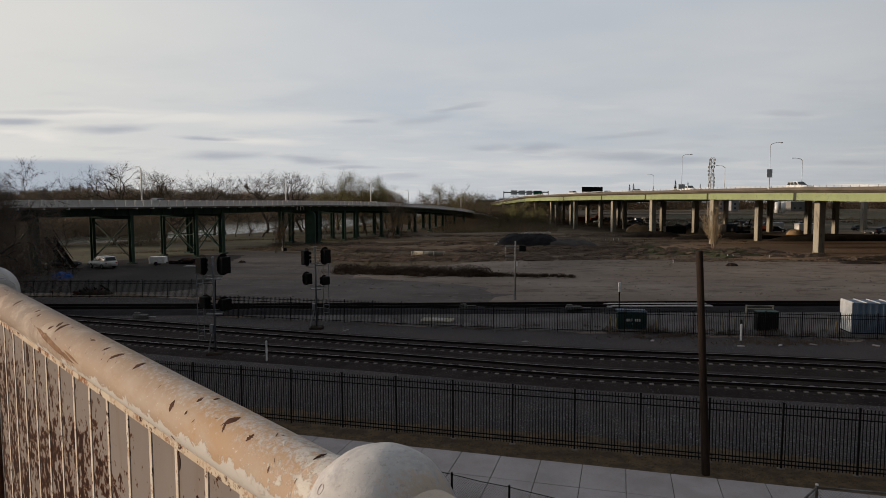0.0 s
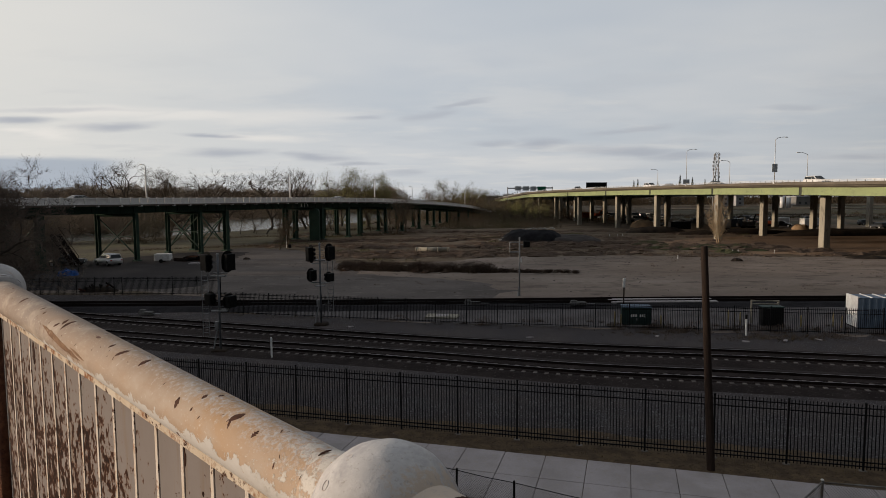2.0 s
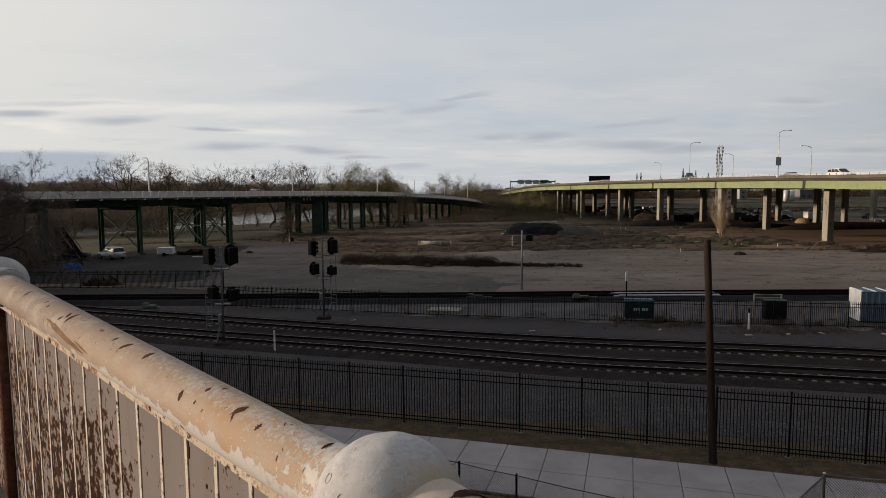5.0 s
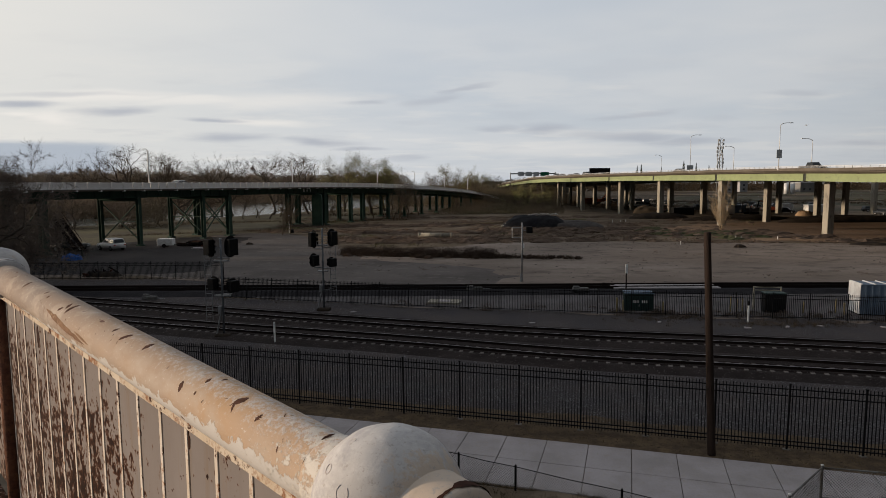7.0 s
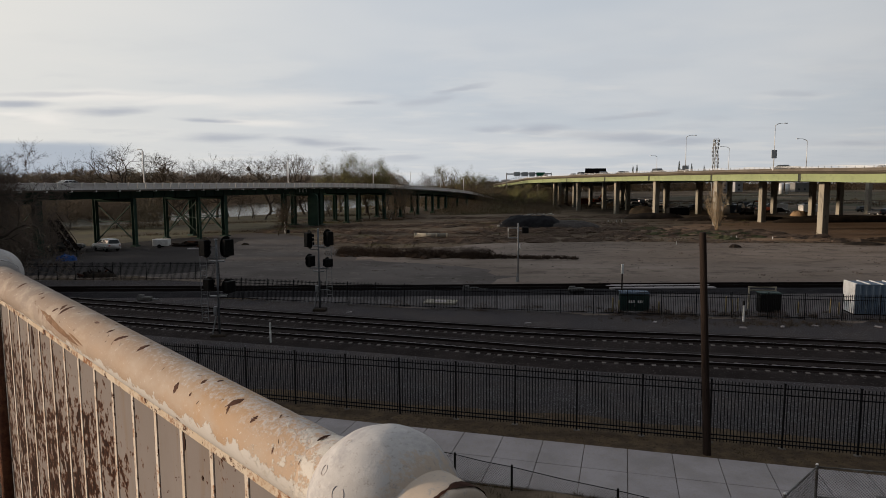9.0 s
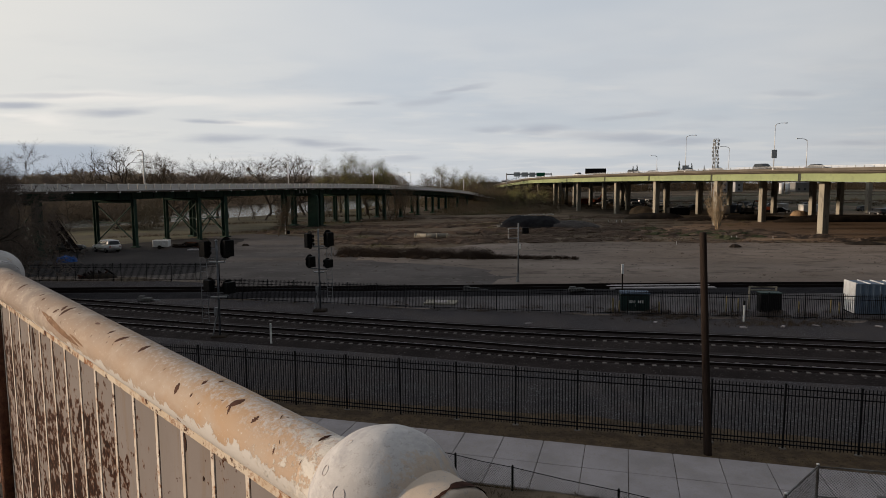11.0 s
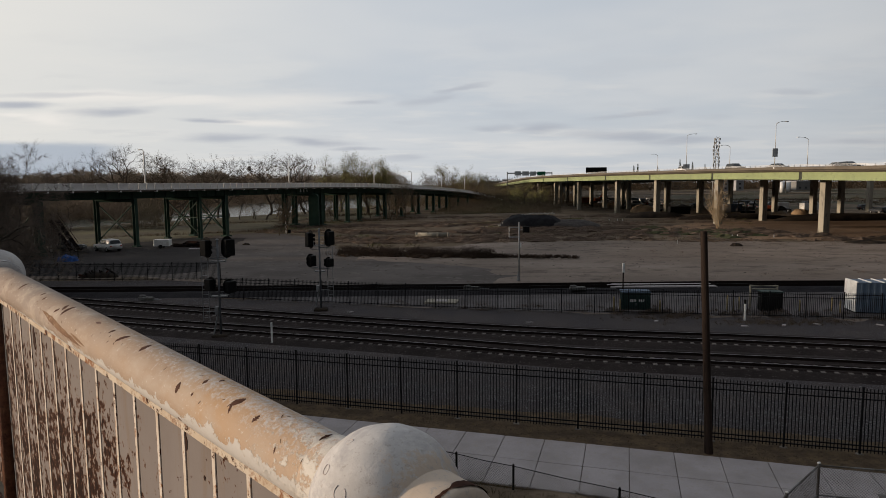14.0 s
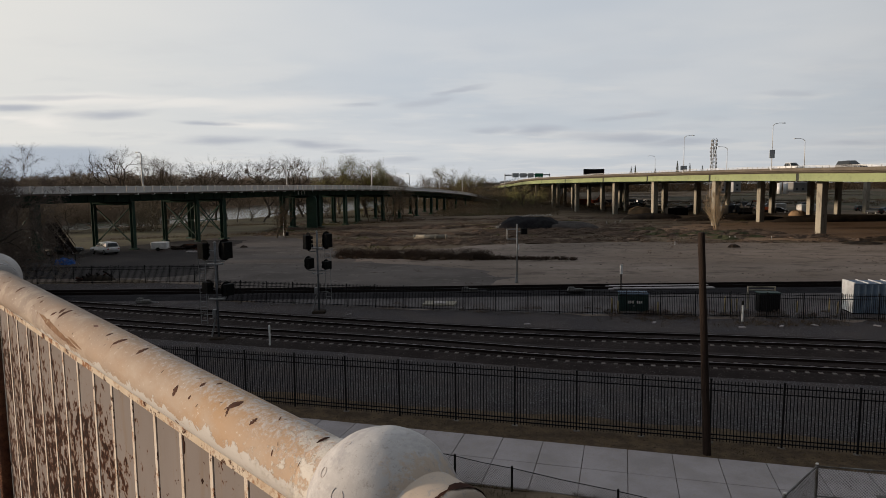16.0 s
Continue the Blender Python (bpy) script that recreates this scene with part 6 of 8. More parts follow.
def sliver_cloud(m, rng, c, size, count, length, width, up=0.6):
    """Loose twigs or stems: thin triangles filling a rounded volume."""
    for _ in range(count):
        while True:
            u = Vector((rng.uniform(-1, 1), rng.uniform(-1, 1), rng.uniform(0, 1)))
            if u.x * u.x + u.y * u.y + u.z * u.z < 1:
                break
        p = Vector((c[0] + u.x * size[0], c[1] + u.y * size[1], c[2] + u.z * size[2]))
        d = Vector((rng.gauss(0, 1), rng.gauss(0, 1), abs(rng.gauss(0, 1)) + up)).normalized() * length * rng.uniform(0.5, 1.4)
        o = Vector((rng.gauss(0, 1), rng.gauss(0, 0.5), 0)).normalized() * width * rng.uniform(0.6, 1.4)
        m.add([p - o, p + o, p + d], [(0, 1, 2)])


def hummock(m, rng, c, size, n=9):
    """A low uneven mound of matted stems."""
    vs, fs = [], []
    ox, oy = rng.uniform(0, 50), rng.uniform(0, 50)
    for j in range(4):
        t = j / 4
        for i in range(n):
            a = 6.283 * i / n
            k = (1 - 0.75 * t ** 1.5) * (0.8 + 0.55 * noise.noise((ox + 2.2 * math.cos(a), oy + 2.2 * math.sin(a), t * 2)))
            z = t * (0.85 + 0.6 * noise.noise((ox + 3 * math.cos(a), oy + 3 * math.sin(a), 5 + t)))
            vs.append((c[0] + size[0] * k * math.cos(a), c[1] + size[1] * k * math.sin(a), c[2] - 0.05 + size[2] * z))
    vs.append((c[0], c[1], c[2] + size[2] * 0.8))
    for j in range(3):
        fs += [(j * n + i, j * n + (i + 1) % n, (j + 1) * n + (i + 1) % n, (j + 1) * n + i) for i in range(n)]
    fs += [(3 * n + i, 3 * n + (i + 1) % n, 4 * n) for i in range(n)]
    m.add(vs, fs)


def sapling_clump(seed):
    """Many slim upright stems fanning out of one foot, with rising twigs."""
    rng = random.Random(seed)
    wood, fine = Mesh(), Mesh()

    def shoot(m, p, d, length, r, sides, bend):
        pts = [p]
        for _ in range(3):
            d = (d + Vector((rng.gauss(0, bend), rng.gauss(0, bend), 0.10))).normalized()
            pts.append(pts[-1] + d * length / 3)
        m.tube(pts, [r, r * 0.8, r * 0.55, r * 0.2], sides, False)
        return pts

    for k in range(9):
        az, lean = rng.uniform(0, 6.28), rng.uniform(0.15, 0.95)
        d = Vector((math.cos(az) * lean, math.sin(az) * lean, 1)).normalized()
        stem = shoot(wood, Vector((0.25 * math.cos(az), 0.25 * math.sin(az), -0.2)), d, rng.uniform(5.5, 9.4), 0.06, 5, 0.09)
        for _ in range(20):
            u = rng.uniform(0.5, 2.95)
            q = stem[int(u)].lerp(stem[int(u) + 1], u % 1)
            a2 = rng.uniform(0, 6.28)
            tw = shoot(fine, q, Vector((math.cos(a2) * 0.95, math.sin(a2) * 0.95, 1)).normalized(), rng.uniform(0.9, 2.6), 0.024, 3, 0.13)
            for _ in range(8):
                v = rng.uniform(0.3, 2.9)
                a3 = rng.uniform(0, 6.28)
                shoot(fine, tw[int(v)].lerp(tw[int(v) + 1], v % 1), Vector((math.cos(a3) * 0.6, math.sin(a3) * 0.6, 1)).normalized(), rng.uniform(0.4, 0.9), 0.016, 3, 0.12)
    return wood.data("trunk", M["pale_twig"], True), fine.data("crown", M["pale_twig"]), None


def build_trees():
    oak = []
    for sd, share, ln in ((11, 0.30, (0.05, 0)), (12, 0.34, (-0.12, 0)), (13, 0.27, (0.10, 0)), (14, 0.31, (-0.04, 0))):
        w, f = crooked_tree(sd, 20.0, share, 0.030, (28, 52), lean=ln)
        oak.append((w.data("trunk", M["bark"], True), f.data("crown", M["twig"]), None))
    bud = [make_kit(s, M["bark"], M["twig"], M["leaf"], (18, 0.5, 0.065, 0.95), height=14, limbs=8, spread=0.55, upright=0.3, trunk=0.03, split=(5, 5, 5), start=0.22, wiggle=0.22, twig=2.5) for s in (21, 22)]
    thin = [make_kit(s, M["twig"], M["brush_twig"], height=9, limbs=9, spread=0.42, upright=0.5, trunk=0.016, split=(5, 5, 4), start=0.08, wiggle=0.18, twig=2.2) for s in (31, 32, 33)]
    pale = sapling_clump(41)
    conifer = Mesh()
    rng = random.Random(5)
    for i in range(900):
        h = rng.random() ** 0.8
        r = (1 - h) * 0.10 * rng.uniform(0.5, 1.1) + 0.01
        a = rng.uniform(0, 6.28)
        c = Vector((r * math.cos(a), r * math.sin(a), h))
        o = Vector((math.cos(a), math.sin(a), -0.5)) * 0.07 * (1.05 - h)
        p = Vector((-math.sin(a), math.cos(a), 0)) * 0.02
        conifer.add([c - p, c + p, c + o], [(0, 1, 2)])
    conifer_kit = (Mesh().tube([(0, 0, -0.02), (0, 0, 0.95)], [0.02, 0.004], 6).data("trunk", M["bark"]), conifer.data("crown", M["dark_leaf"]), None)

    # bare oaks on the near bank behind the green viaduct
    for px, d, top, k, turn in OAKS:
        x = (px - 784) / 1130 * d
        g = ground_z(x, d)
        h = 9.5 + (326 - (px - 784) * 0.008 - top) * d / 1130 - g
        tree("oak_tree", "large bare winter tree on the river bank", x, d, oak[k], h / 20, turn)
    for px, d, top, k, turn in BUDS:
        x = (px - 784) / 1130 * d
        g = ground_z(x, d)
        h = 9.5 + (326 - (px - 784) * 0.008 - top) * d / 1130 - g
        tree("budding_tree", "spring tree with thin yellow-green new leaves", x, d, bud[k], h / 14, turn)
    for px, d, top, k, turn in THICKETS + SCRUB_TREES:
        x = (px - 784) / 1130 * d
        g = ground_z(x, d)
        h = max(2.0, 9.5 + (326 - (px - 784) * 0.008 - top) * d / 1130 - g)
        tree("thicket_tree", "bare brown multi-stemmed thicket tree", x, d, thin[k], h / 9, turn, group="thicket trees")
    # pale bare tree before the highway columns
    tree("pale_tree", "pale straw-coloured bare sapling clump before the viaduct", 56.0, 130, pale, 1.0, 20, group="", cat="tree")
    # the tree whose branches hang in beside the railing
    w, f = crooked_tree(78, 15.0, 0.26, 0.018, (30, 58), 8, 0.86, 0.24, 0.03, 4, (0.22, 0), 0.010)
    near = (w.data("trunk", M["bark"], True), f.data("crown", M["near_twig"]), None)
    tree("bare_tree", "large bare tree with hanging twigs beside the viaduct", -40.9, 54.5, near, 0.97, 30, group="")
    tree("bare_tree", "large bare tree with hanging twigs beside the viaduct", -44.5, 58.0, near, 0.80, 160, group="")
    tree("bare_tree", "large bare tree with hanging twigs beside the viaduct", -43.0, 56.5, near, 0.93, 255, group="")
    nest = thing("bird_nest", "dark ball of twigs high in a bare tree", "nest", at=pose(-61.6, 204.5, 14.9))
    ball = Mesh()
    sliver_cloud(ball, random.Random(2), (0, 0, -0.7), (0.65, 0.6, 1.5), 500, 0.35, 0.05, 0.0)
    part("twigs", ball, M["near_twig"], nest)
    part("branch", Mesh().tube([(-0.3, 0, -0.5), (2.0, 0, -1.3), (4.6, 0.2, -3.4), (6.2, 0.3, -6.0)], [0.08, 0.13, 0.18, 0.24], 6), M["bark"], nest)
    # slim dark trees on the bank, against the water
    for k, (px, d) in enumerate(((318, 176), (336, 171), (372, 181), (424, 180), (447, 186), (470, 179), (489, 192), (508, 187), (527, 195), (548, 205), (585, 201), (596, 215), (122, 140), (205, 146), (270, 158))):
        x = (px - 784) / 1130 * d
        tree("bank_tree", "crooked bare tree on the river bank", x, d, oak[k % 4], 0.42 + 0.05 * (k % 3), 47 * k, group="trees on the bank")
    # conifers far off
    for px, d, top in ((1126, 920, 291), (1119, 940, 293), (1222, 930, 288), (140, 700, 302), (149, 690, 305), (1200, 900, 284), (1161, 950, 296), (1244, 960, 292)):
        x = (px - 784) / 1130 * d
        g = ground_z(x, d)
        tree("conifer", "dark distant conifer against the sky", x, d, conifer_kit, 9.5 + (326 - (px - 784) * 0.008 - top) * d / 1130 - g, px, group="distant conifers")


M["near_twig"] = material("near_tree_twigs", (0.115, 0.093, 0.080), 0.95, second=(0.15, 0.12, 0.10), scale=1.0)
M["brush_twig"] = material("thicket_twigs", (0.135, 0.102, 0.072), 0.95, second=(0.095, 0.076, 0.05), scale=0.4)
OAKS = [(174, 195, 270, 0, 10), (240, 176, 250, 1, 0), (300, 185, 265, 2, 200), (352, 186, 270, 3, 130), (385, 194, 267, 0, 260), (478, 205, 260, 3, 300), (328, 190, 272, 1, 60), (404, 198, 274, 2, 20), (275, 196, 272, 0, 150),
        (505, 202, 268, 1, 180), (540, 206, 270, 2, 100), (130, 235, 300, 1, 50), (790, 330, 298, 2, 200), (757, 350, 299, 3, 70), (690, 240, 297, 0, 20), (715, 250, 303, 2, 80)]
BUDS = [(928, 240, 322, 0, 20), (905, 250, 325, 1, 100), (950, 235, 330, 1, 50), (603, 225, 270, 0, 30), (650, 215, 274, 1, 200), (676, 228, 279, 0, 120), (835, 300, 296, 1, 310), (790, 310, 292, 0, 210), (850, 310, 308, 0, 40), (590, 240, 297, 1, 80)]
THICKETS = [(700, 172, 318, 0, 0), (716, 178, 312, 1, 90), (690, 170, 330, 2, 180), (735, 195, 318, 2, 30), (492, 121, 338, 1, 10), (507, 124, 345, 2, 60),
           (655, 180, 325, 0, 140), (800, 235, 335, 1, 20), (820, 240, 340, 0, 200), (850, 245, 335, 2, 90), (870, 240, 332, 1, 150), (890, 232, 330, 0, 260),
           (915, 225, 328, 2, 310), (935, 220, 332, 1, 20), (955, 222, 336, 0, 70)]
SCRUB_TREES = [(975, 215, 340, 2, 140), (905, 260, 325, 1, 210), (925, 250, 324, 0, 30), (862, 280, 326, 2, 0), (840, 290, 322, 1, 100), (880, 300, 318, 0, 200),
           (30, 100, 352, 0, 20), (10, 95, 345, 1, 80), (48, 112, 358, 2, 200), (100, 135, 380, 0, 60), (-20, 92, 340, 2, 90), (230, 150, 378, 0, 320),
           (452, 178, 366, 2, 50), (510, 188, 366, 1, 250), (590, 190, 360, 2, 350)]


def build_woods():
    """Far woods and bank thickets, each one loose mass of twigs."""
    rng = random.Random(3)

    def woods(name, label, mat, spots, count, length, width):
        m = Mesh()
        for x, y, rx, ry, h in spots:
            sliver_cloud(m, rng, (x, y, ground_z(x, y) - 0.3 if ground_z(x, y) > -3 else -3.2), (rx, ry, h), count, length, width)
        solid(name, m, mat, label, "woods", kind="stuff")

    far = []
    for i in range(70):
        t = i / 69
        px = -60 + 760 * t
        d = 640 + 40 * math.sin(i * 1.7)
        top = 311 + 4 * math.sin(i * 0.9) + 3 * math.sin(i * 2.3) - (4 if 100 < px < 300 else 0)
        h = 9.5 + (332 - top) * d / 1130 + 1.5
        far.append(((px - 784) / 1130 * d, d, rng.uniform(10, 19), 12, h))
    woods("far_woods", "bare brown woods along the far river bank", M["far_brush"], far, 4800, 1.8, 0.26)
    across = []
    for i in range(46):
        t = i / 45
        d = 245 + 15 * t + 480 * max(0.0, t - 0.35) ** 1.2
        x = (-40 + 600 * t - 784) / 1130 * d
        across.append((x, d, d * 0.021, 5 + 6 * t, 12.5 + d * (0.009 + 0.006 * math.sin(i * 1.3))))
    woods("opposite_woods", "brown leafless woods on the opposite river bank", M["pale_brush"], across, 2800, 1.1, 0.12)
    bank = []
    for i in range(120):
        px = -40 + 760 * i / 119
        d = 150 + 22 * math.sin(i * 2.1) + (px / 760) * 45
        low = 290 < px < 570 or 120 < px < 215
        bank.append(((px - 784) / 1130 * d, d - (25 if low else 0), rng.uniform(2, 4), 2.5, rng.uniform(0.2, 0.5) if low else rng.uniform(0.5, 1.7)))
    woods("bank_brush", "low brown brush on the near river bank", M["brush"], bank, 130, 0.6, 0.04)
    mid = []
    for i in range(46):
        px = 690 + 300 * i / 45
        d = 250 + 70 * abs(math.sin(i * 1.3))
        top = 322 + 5 * math.sin(i * 1.1) - (8 if 740 < px < 880 else 0)
        mid.append(((px - 784) / 1130 * d, d, rng.uniform(4, 8), 5, 9.5 + (326 - top) * d / 1130))
    woods("distant_thicket", "brown and green thicket between the two viaducts", M["bush"], mid, 1500, 0.75, 0.065)
    gr = []
    for i in range(40):
        px = 790 + 190 * i / 39
        d = 200 + 40 * abs(math.sin(i * 1.9))
        gr.append(((px - 784) / 1130 * d, d, rng.uniform(3, 6), 5, rng.uniform(0.8, 3.6)))
    woods("green_thicket", "dull green scrub at the foot of the viaduct", M["bush"], gr, 900, 0.55, 0.05)
    crowns = Mesh()
    for i in range(44):
        px = -30 + 310 * i / 43
        d = 140 + 16 * rng.random()
        x = (px - 784) / 1130 * d
        base = 0.4 + 1.5 * rng.random() + (1.6 if 118 < px < 212 else 0)
        sliver_cloud(crowns, rng, (x, d, base), (3.6, 3.0, 8.0 - base), 620, 0.8, 0.045)
    for i in range(14):
        px = 560 + 160 * i / 13
        d = 172 + 25 * rng.random()
        x = (px - 784) / 1130 * d
        sliver_cloud(crowns, rng, (x, d, 4.2 + 1.5 * rng.random()), (2.6, 2.4, 4.0), 90, 0.9, 0.04)
    # these crowns share the opposite woods' haze-paled colour
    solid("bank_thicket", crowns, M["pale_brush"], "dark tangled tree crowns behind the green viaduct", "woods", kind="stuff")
    dark = []
    for i in range(20):
        dark.append((rng.uniform(-72, -58), rng.uniform(78, 98), rng.uniform(2, 3.5), 2.5, rng.uniform(3, 6.5)))
    woods("dark_scrub", "dark tangled scrub under the green viaduct", M["near_twig"], dark, 700, 1.0, 0.045)
    # out of view, added to block the low sun; taller where tracks need shade
    west = []
    for i in range(120):
        t = i / 119
        y = -70 + 150 * t
        tall = 9 * smooth((y - 8) / 7)
        west.append((-104 - 14 * rng.random() - (22 if i % 3 else 0) - 0.1 * y, y, rng.uniform(5, 8), 4.5, rng.uniform(12, 14.5) + tall))
    woods("riverside_woods", "unseen bare woods added in the west to shade the tracks", M["brush"], west, 750, 1.8, 0.25)
    low_line = []
    for i in range(70):
        px = 1000 + 620 * i / 69
        d = 235 + 95 * rng.random()
        low_line.append(((px - 784) / 1130 * d, d, rng.uniform(2, 6), 2.5, rng.uniform(0.8, 3.0)))
    woods("scrub_line", "low dark scrub beyond the highway columns", M["brush"], low_line, 130, 0.8, 0.07)
    near_scrub = Mesh()
    for _ in range(24):
        sliver_cloud(near_scrub, rng, (rng.uniform(-56, -49.5), rng.uniform(66, 80), rng.uniform(-0.2, 2.5)), (2.0, 1.8, rng.uniform(3, 5)), 420, 0.8, 0.03)
    solid("near_scrub", near_scrub, M["near_twig"], "dark leafless scrub before the green viaduct", "scrub", kind="stuff")
    hor = []
    for i in range(80):
        px = 860 + 760 * i / 79
        d = 780 + 60 * math.sin(i * 1.31)
        top = 315 - (px - 860) * 0.008 + 3 * math.sin(i * 0.7) + 2 * math.sin(i * 2.9)
        hor.append(((px - 784) / 1130 * d, d, rng.uniform(10, 22), 10, 9.5 + (323 - top) * d / 1130))
    woods("horizon_trees", "dark line of trees on the horizon", M["brush"], hor, 900, 1.8, 0.24)


# brown twigs lightened, with the haze over the river in the colour
M["pale_brush"] = material("hazed_brown_woods", (0.20, 0.158, 0.122), 0.95, second=(0.14, 0.115, 0.08), scale=0.05, space="World")
M["band_scrub"] = material("band_scrub", (0.070, 0.052, 0.041), 0.95, second=(0.112, 0.082, 0.064), scale=0.15, space="World")
M["green_brush"] = material("dark_green_brush", (0.040, 0.046, 0.026), 0.95, second=(0.06, 0.06, 0.034), scale=0.3, space="World")
M["bank_scrub"] = material("dark_bank_scrub", (0.03998, 0.0285, 0.0223), 0.95, second=(0.06586, 0.0456, 0.03398), scale=0.25, space="World")
M["bush"] = material("dull_bushes", (0.098, 0.086, 0.054), 0.95, second=(0.135, 0.102, 0.072), scale=0.06, space="World")
M["scrub"] = material("matted_scrub", (0.090, 0.066, 0.052), 0.95, second=(0.175, 0.130, 0.097), scale=0.35, lo=0.48, hi=0.66, third=(0.05, 0.04, 0.034), scale2=1.4, space="World")


def build_weeds():
    rng = random.Random(9)

    def tufts(name, label, mat, spots, blades, h, w, spread, cat="weeds"):
        m = Mesh()
        for x, y, k in spots:
            z = max(ground_z(x, y), 0.0) if y < 110 else ground_z(x, y)
            for _ in range(blades):
                a, r = rng.uniform(0, 6.28), spread * k * math.sqrt(rng.random())
                p = Vector((x + r * math.cos(a), y + r * math.sin(a), z - 0.03))
                d = Vector((rng.gauss(0, 0.45), rng.gauss(0, 0.45), 1)) * h * k * rng.uniform(0.5, 1.2)
                o = Vector((math.cos(a + 1.3), math.sin(a + 1.3), 0)) * w * k
                m.add([p - o, p + o, p + d], [(0, 1, 2)])
        solid(name, m, mat, label, cat, kind="stuff")

    # the long dark weed bank in the yard
    bank = [(rng.gauss(0, 1) * 0.9 + x, 84.6 - 0.22 * (x + 4) + rng.gauss(0, 1.1), rng.uniform(0.7, 1.25)) for x in np.arange(-14.5, 6.5, 0.06)]
    bank += [(x + rng.gauss(0, 0.6), 82.2 - 0.18 * (x - 6) + rng.gauss(0, 0.7), rng.uniform(0.35, 0.6)) for x in np.arange(5.5, 16, 0.09)]
    tufts("weed_bank", "long bank of dead brown weeds in the yard", M["weed"], bank, 4, 0.75, 0.03, 0.7)
    shrubs = Mesh()
    for _ in range(150):
        x = rng.uniform(-14, 6.2)
        k = rng.uniform(0.6, 1.45)
        c = (x, 84.6 - 0.22 * (x + 4) + rng.gauss(0, 0.9), 0.0)
        hummock(shrubs, rng, c, (0.6 * k, 0.5 * k, 0.38 * k), 11)
        sliver_cloud(shrubs, rng, c, (1.1 * k, 0.9 * k, 1.0 * k), 460, 0.22, 0.020, -0.1)
    for _ in range(90):
        x = rng.uniform(5.5, 17)
        k = rng.uniform(0.3, 0.6)
        sliver_cloud(shrubs, rng, (x, 82.2 - 0.18 * (x - 6) + rng.gauss(0, 0.6), 0.0), (0.9 * k, 0.8 * k, 0.8 * k), 120, 0.2, 0.03, -0.4)
    solid("weed_scrub", shrubs, M["bank_scrub"], "matted dark brown scrub in the yard", "scrub", kind="stuff")
    clumps = Mesh()
    n = 0
    while n < 850:
        x, y = rng.uniform(-38, 72), rng.uniform(100, 185)
        if abs(x) > y * 0.68 or (x > 46 and 104 < y < 148) or (x < -20 and y < 126) or noise.noise((x * 0.03, y * 0.12, 1.0)) < 0.10:
            continue
        n += 1
        k = rng.uniform(0.4, 1.1)
        hummock(clumps, rng, (x, y, ground_z(x, y) - 0.1), (1.9 * k, 0.9 * k, 0.55 * k))
        sliver_cloud(clumps, rng, (x, y, ground_z(x, y) - 0.1), (2.8 * k, 1.3 * k, 0.75 * k), 170, 0.22, 0.028, -0.2)
    for _ in range(70):
        x, y = rng.uniform(30, 60), rng.gauss(121, 7)
        k = rng.uniform(0.5, 1.2)
        hummock(clumps, rng, (x, y, ground_z(x, y)), (1.6 * k, 0.9 * k, 0.5 * k))
        sliver_cloud(clumps, rng, (x, y, ground_z(x, y)), (1.9 * k, 1.0 * k, 0.7 * k), 80, 0.20, 0.035, -0.3)
    bands = ((80, 30, 62, 120, 4.0), (34, 44, 66, 111, 1.5), (34, 62, 82, 103, 1.2), (60, -18, 30, 126, 2.5), (56, -12, 26, 108, 1.5), (56, 6, 44, 133, 1.8), (50, -24, 6, 146, 2.5), (30, 70, 92, 97, 1.0))
    low, leafy = Mesh(), Mesh()
    for count, x0, x1, yc, spread in bands:
        for _ in range(count):
            x = rng.uniform(x0, x1)
            y = yc + rng.gauss(0, spread) - 0.05 * (x - x0)
            k = rng.uniform(0.5, 1.25)
            where = leafy if 38 < x < 56 and rng.random() < 0.6 else low
            hummock(where, rng, (x, y, ground_z(x, y) - 0.1), (2.5 * k, 1.0 * k, 0.7 * k), 11)
            sliver_cloud(where, rng, (x, y, ground_z(x, y) - 0.15), (2.7 * k, 1.1 * k, 0.85 * k), 220, 0.16, 0.03, -0.3)
    for _ in range(130):
        x = rng.choice((rng.uniform(-6, 36), rng.gauss(22, 3), rng.gauss(14.5, 2)))
        k = rng.uniform(0.15, 0.45)
        y = 45.9 - 0.19 * (x - 11) + rng.gauss(0.9, 0.9)
        sliver_cloud(low, rng, (x, y, -0.02), (1.8 * k, 0.9 * k, 0.9 * k), 110, 0.12, 0.02, -0.2)
    solid("dead_weeds", low, M["band_scrub"], "low bands of dead brown weeds across the field", "weeds", kind="stuff")
    solid("green_brush", leafy, M["green_brush"], "dark green brush near the highway columns", "brush", kind="stuff")
    solid("field_scrub", clumps, M["scrub"], "clumps of dark dead scrub across the field", "scrub", kind="stuff")
    # the rough field beyond
    field, green = [], []
    while len(field) < 500:
        x, y = rng.uniform(-40, 75), rng.uniform(98, 190)
        if abs(x) > y * 0.7 or (x > 44 and 104 < y < 150 and rng.random() < 0.85) or (x < -20 and y < 128):
            continue
        v = noise.noise((x * 0.035, y * 0.11, 1.0))
        if v < 0.10:
            continue
        (green if noise.noise((x * 0.04, y * 0.07, 8.0)) > 0.16 else field).append((x, y, rng.uniform(0.5, 1.25)))
    tufts("field_weeds", "rough dead brown weeds across the field", M["weed"], field, 12, 0.24, 0.05, 1.6)
    tufts("green_weeds", "patches of dull green weeds across the field", M["weed_green"], green, 22, 0.34, 0.05, 1.3)
    edge = [(rng.uniform(-30, 75), rng.uniform(93, 104), rng.uniform(0.3, 0.7)) for _ in range(300)]
    edge += [(rng.uniform(30, 95), rng.uniform(86, 98), rng.uniform(0.25, 0.6)) for _ in range(160)]
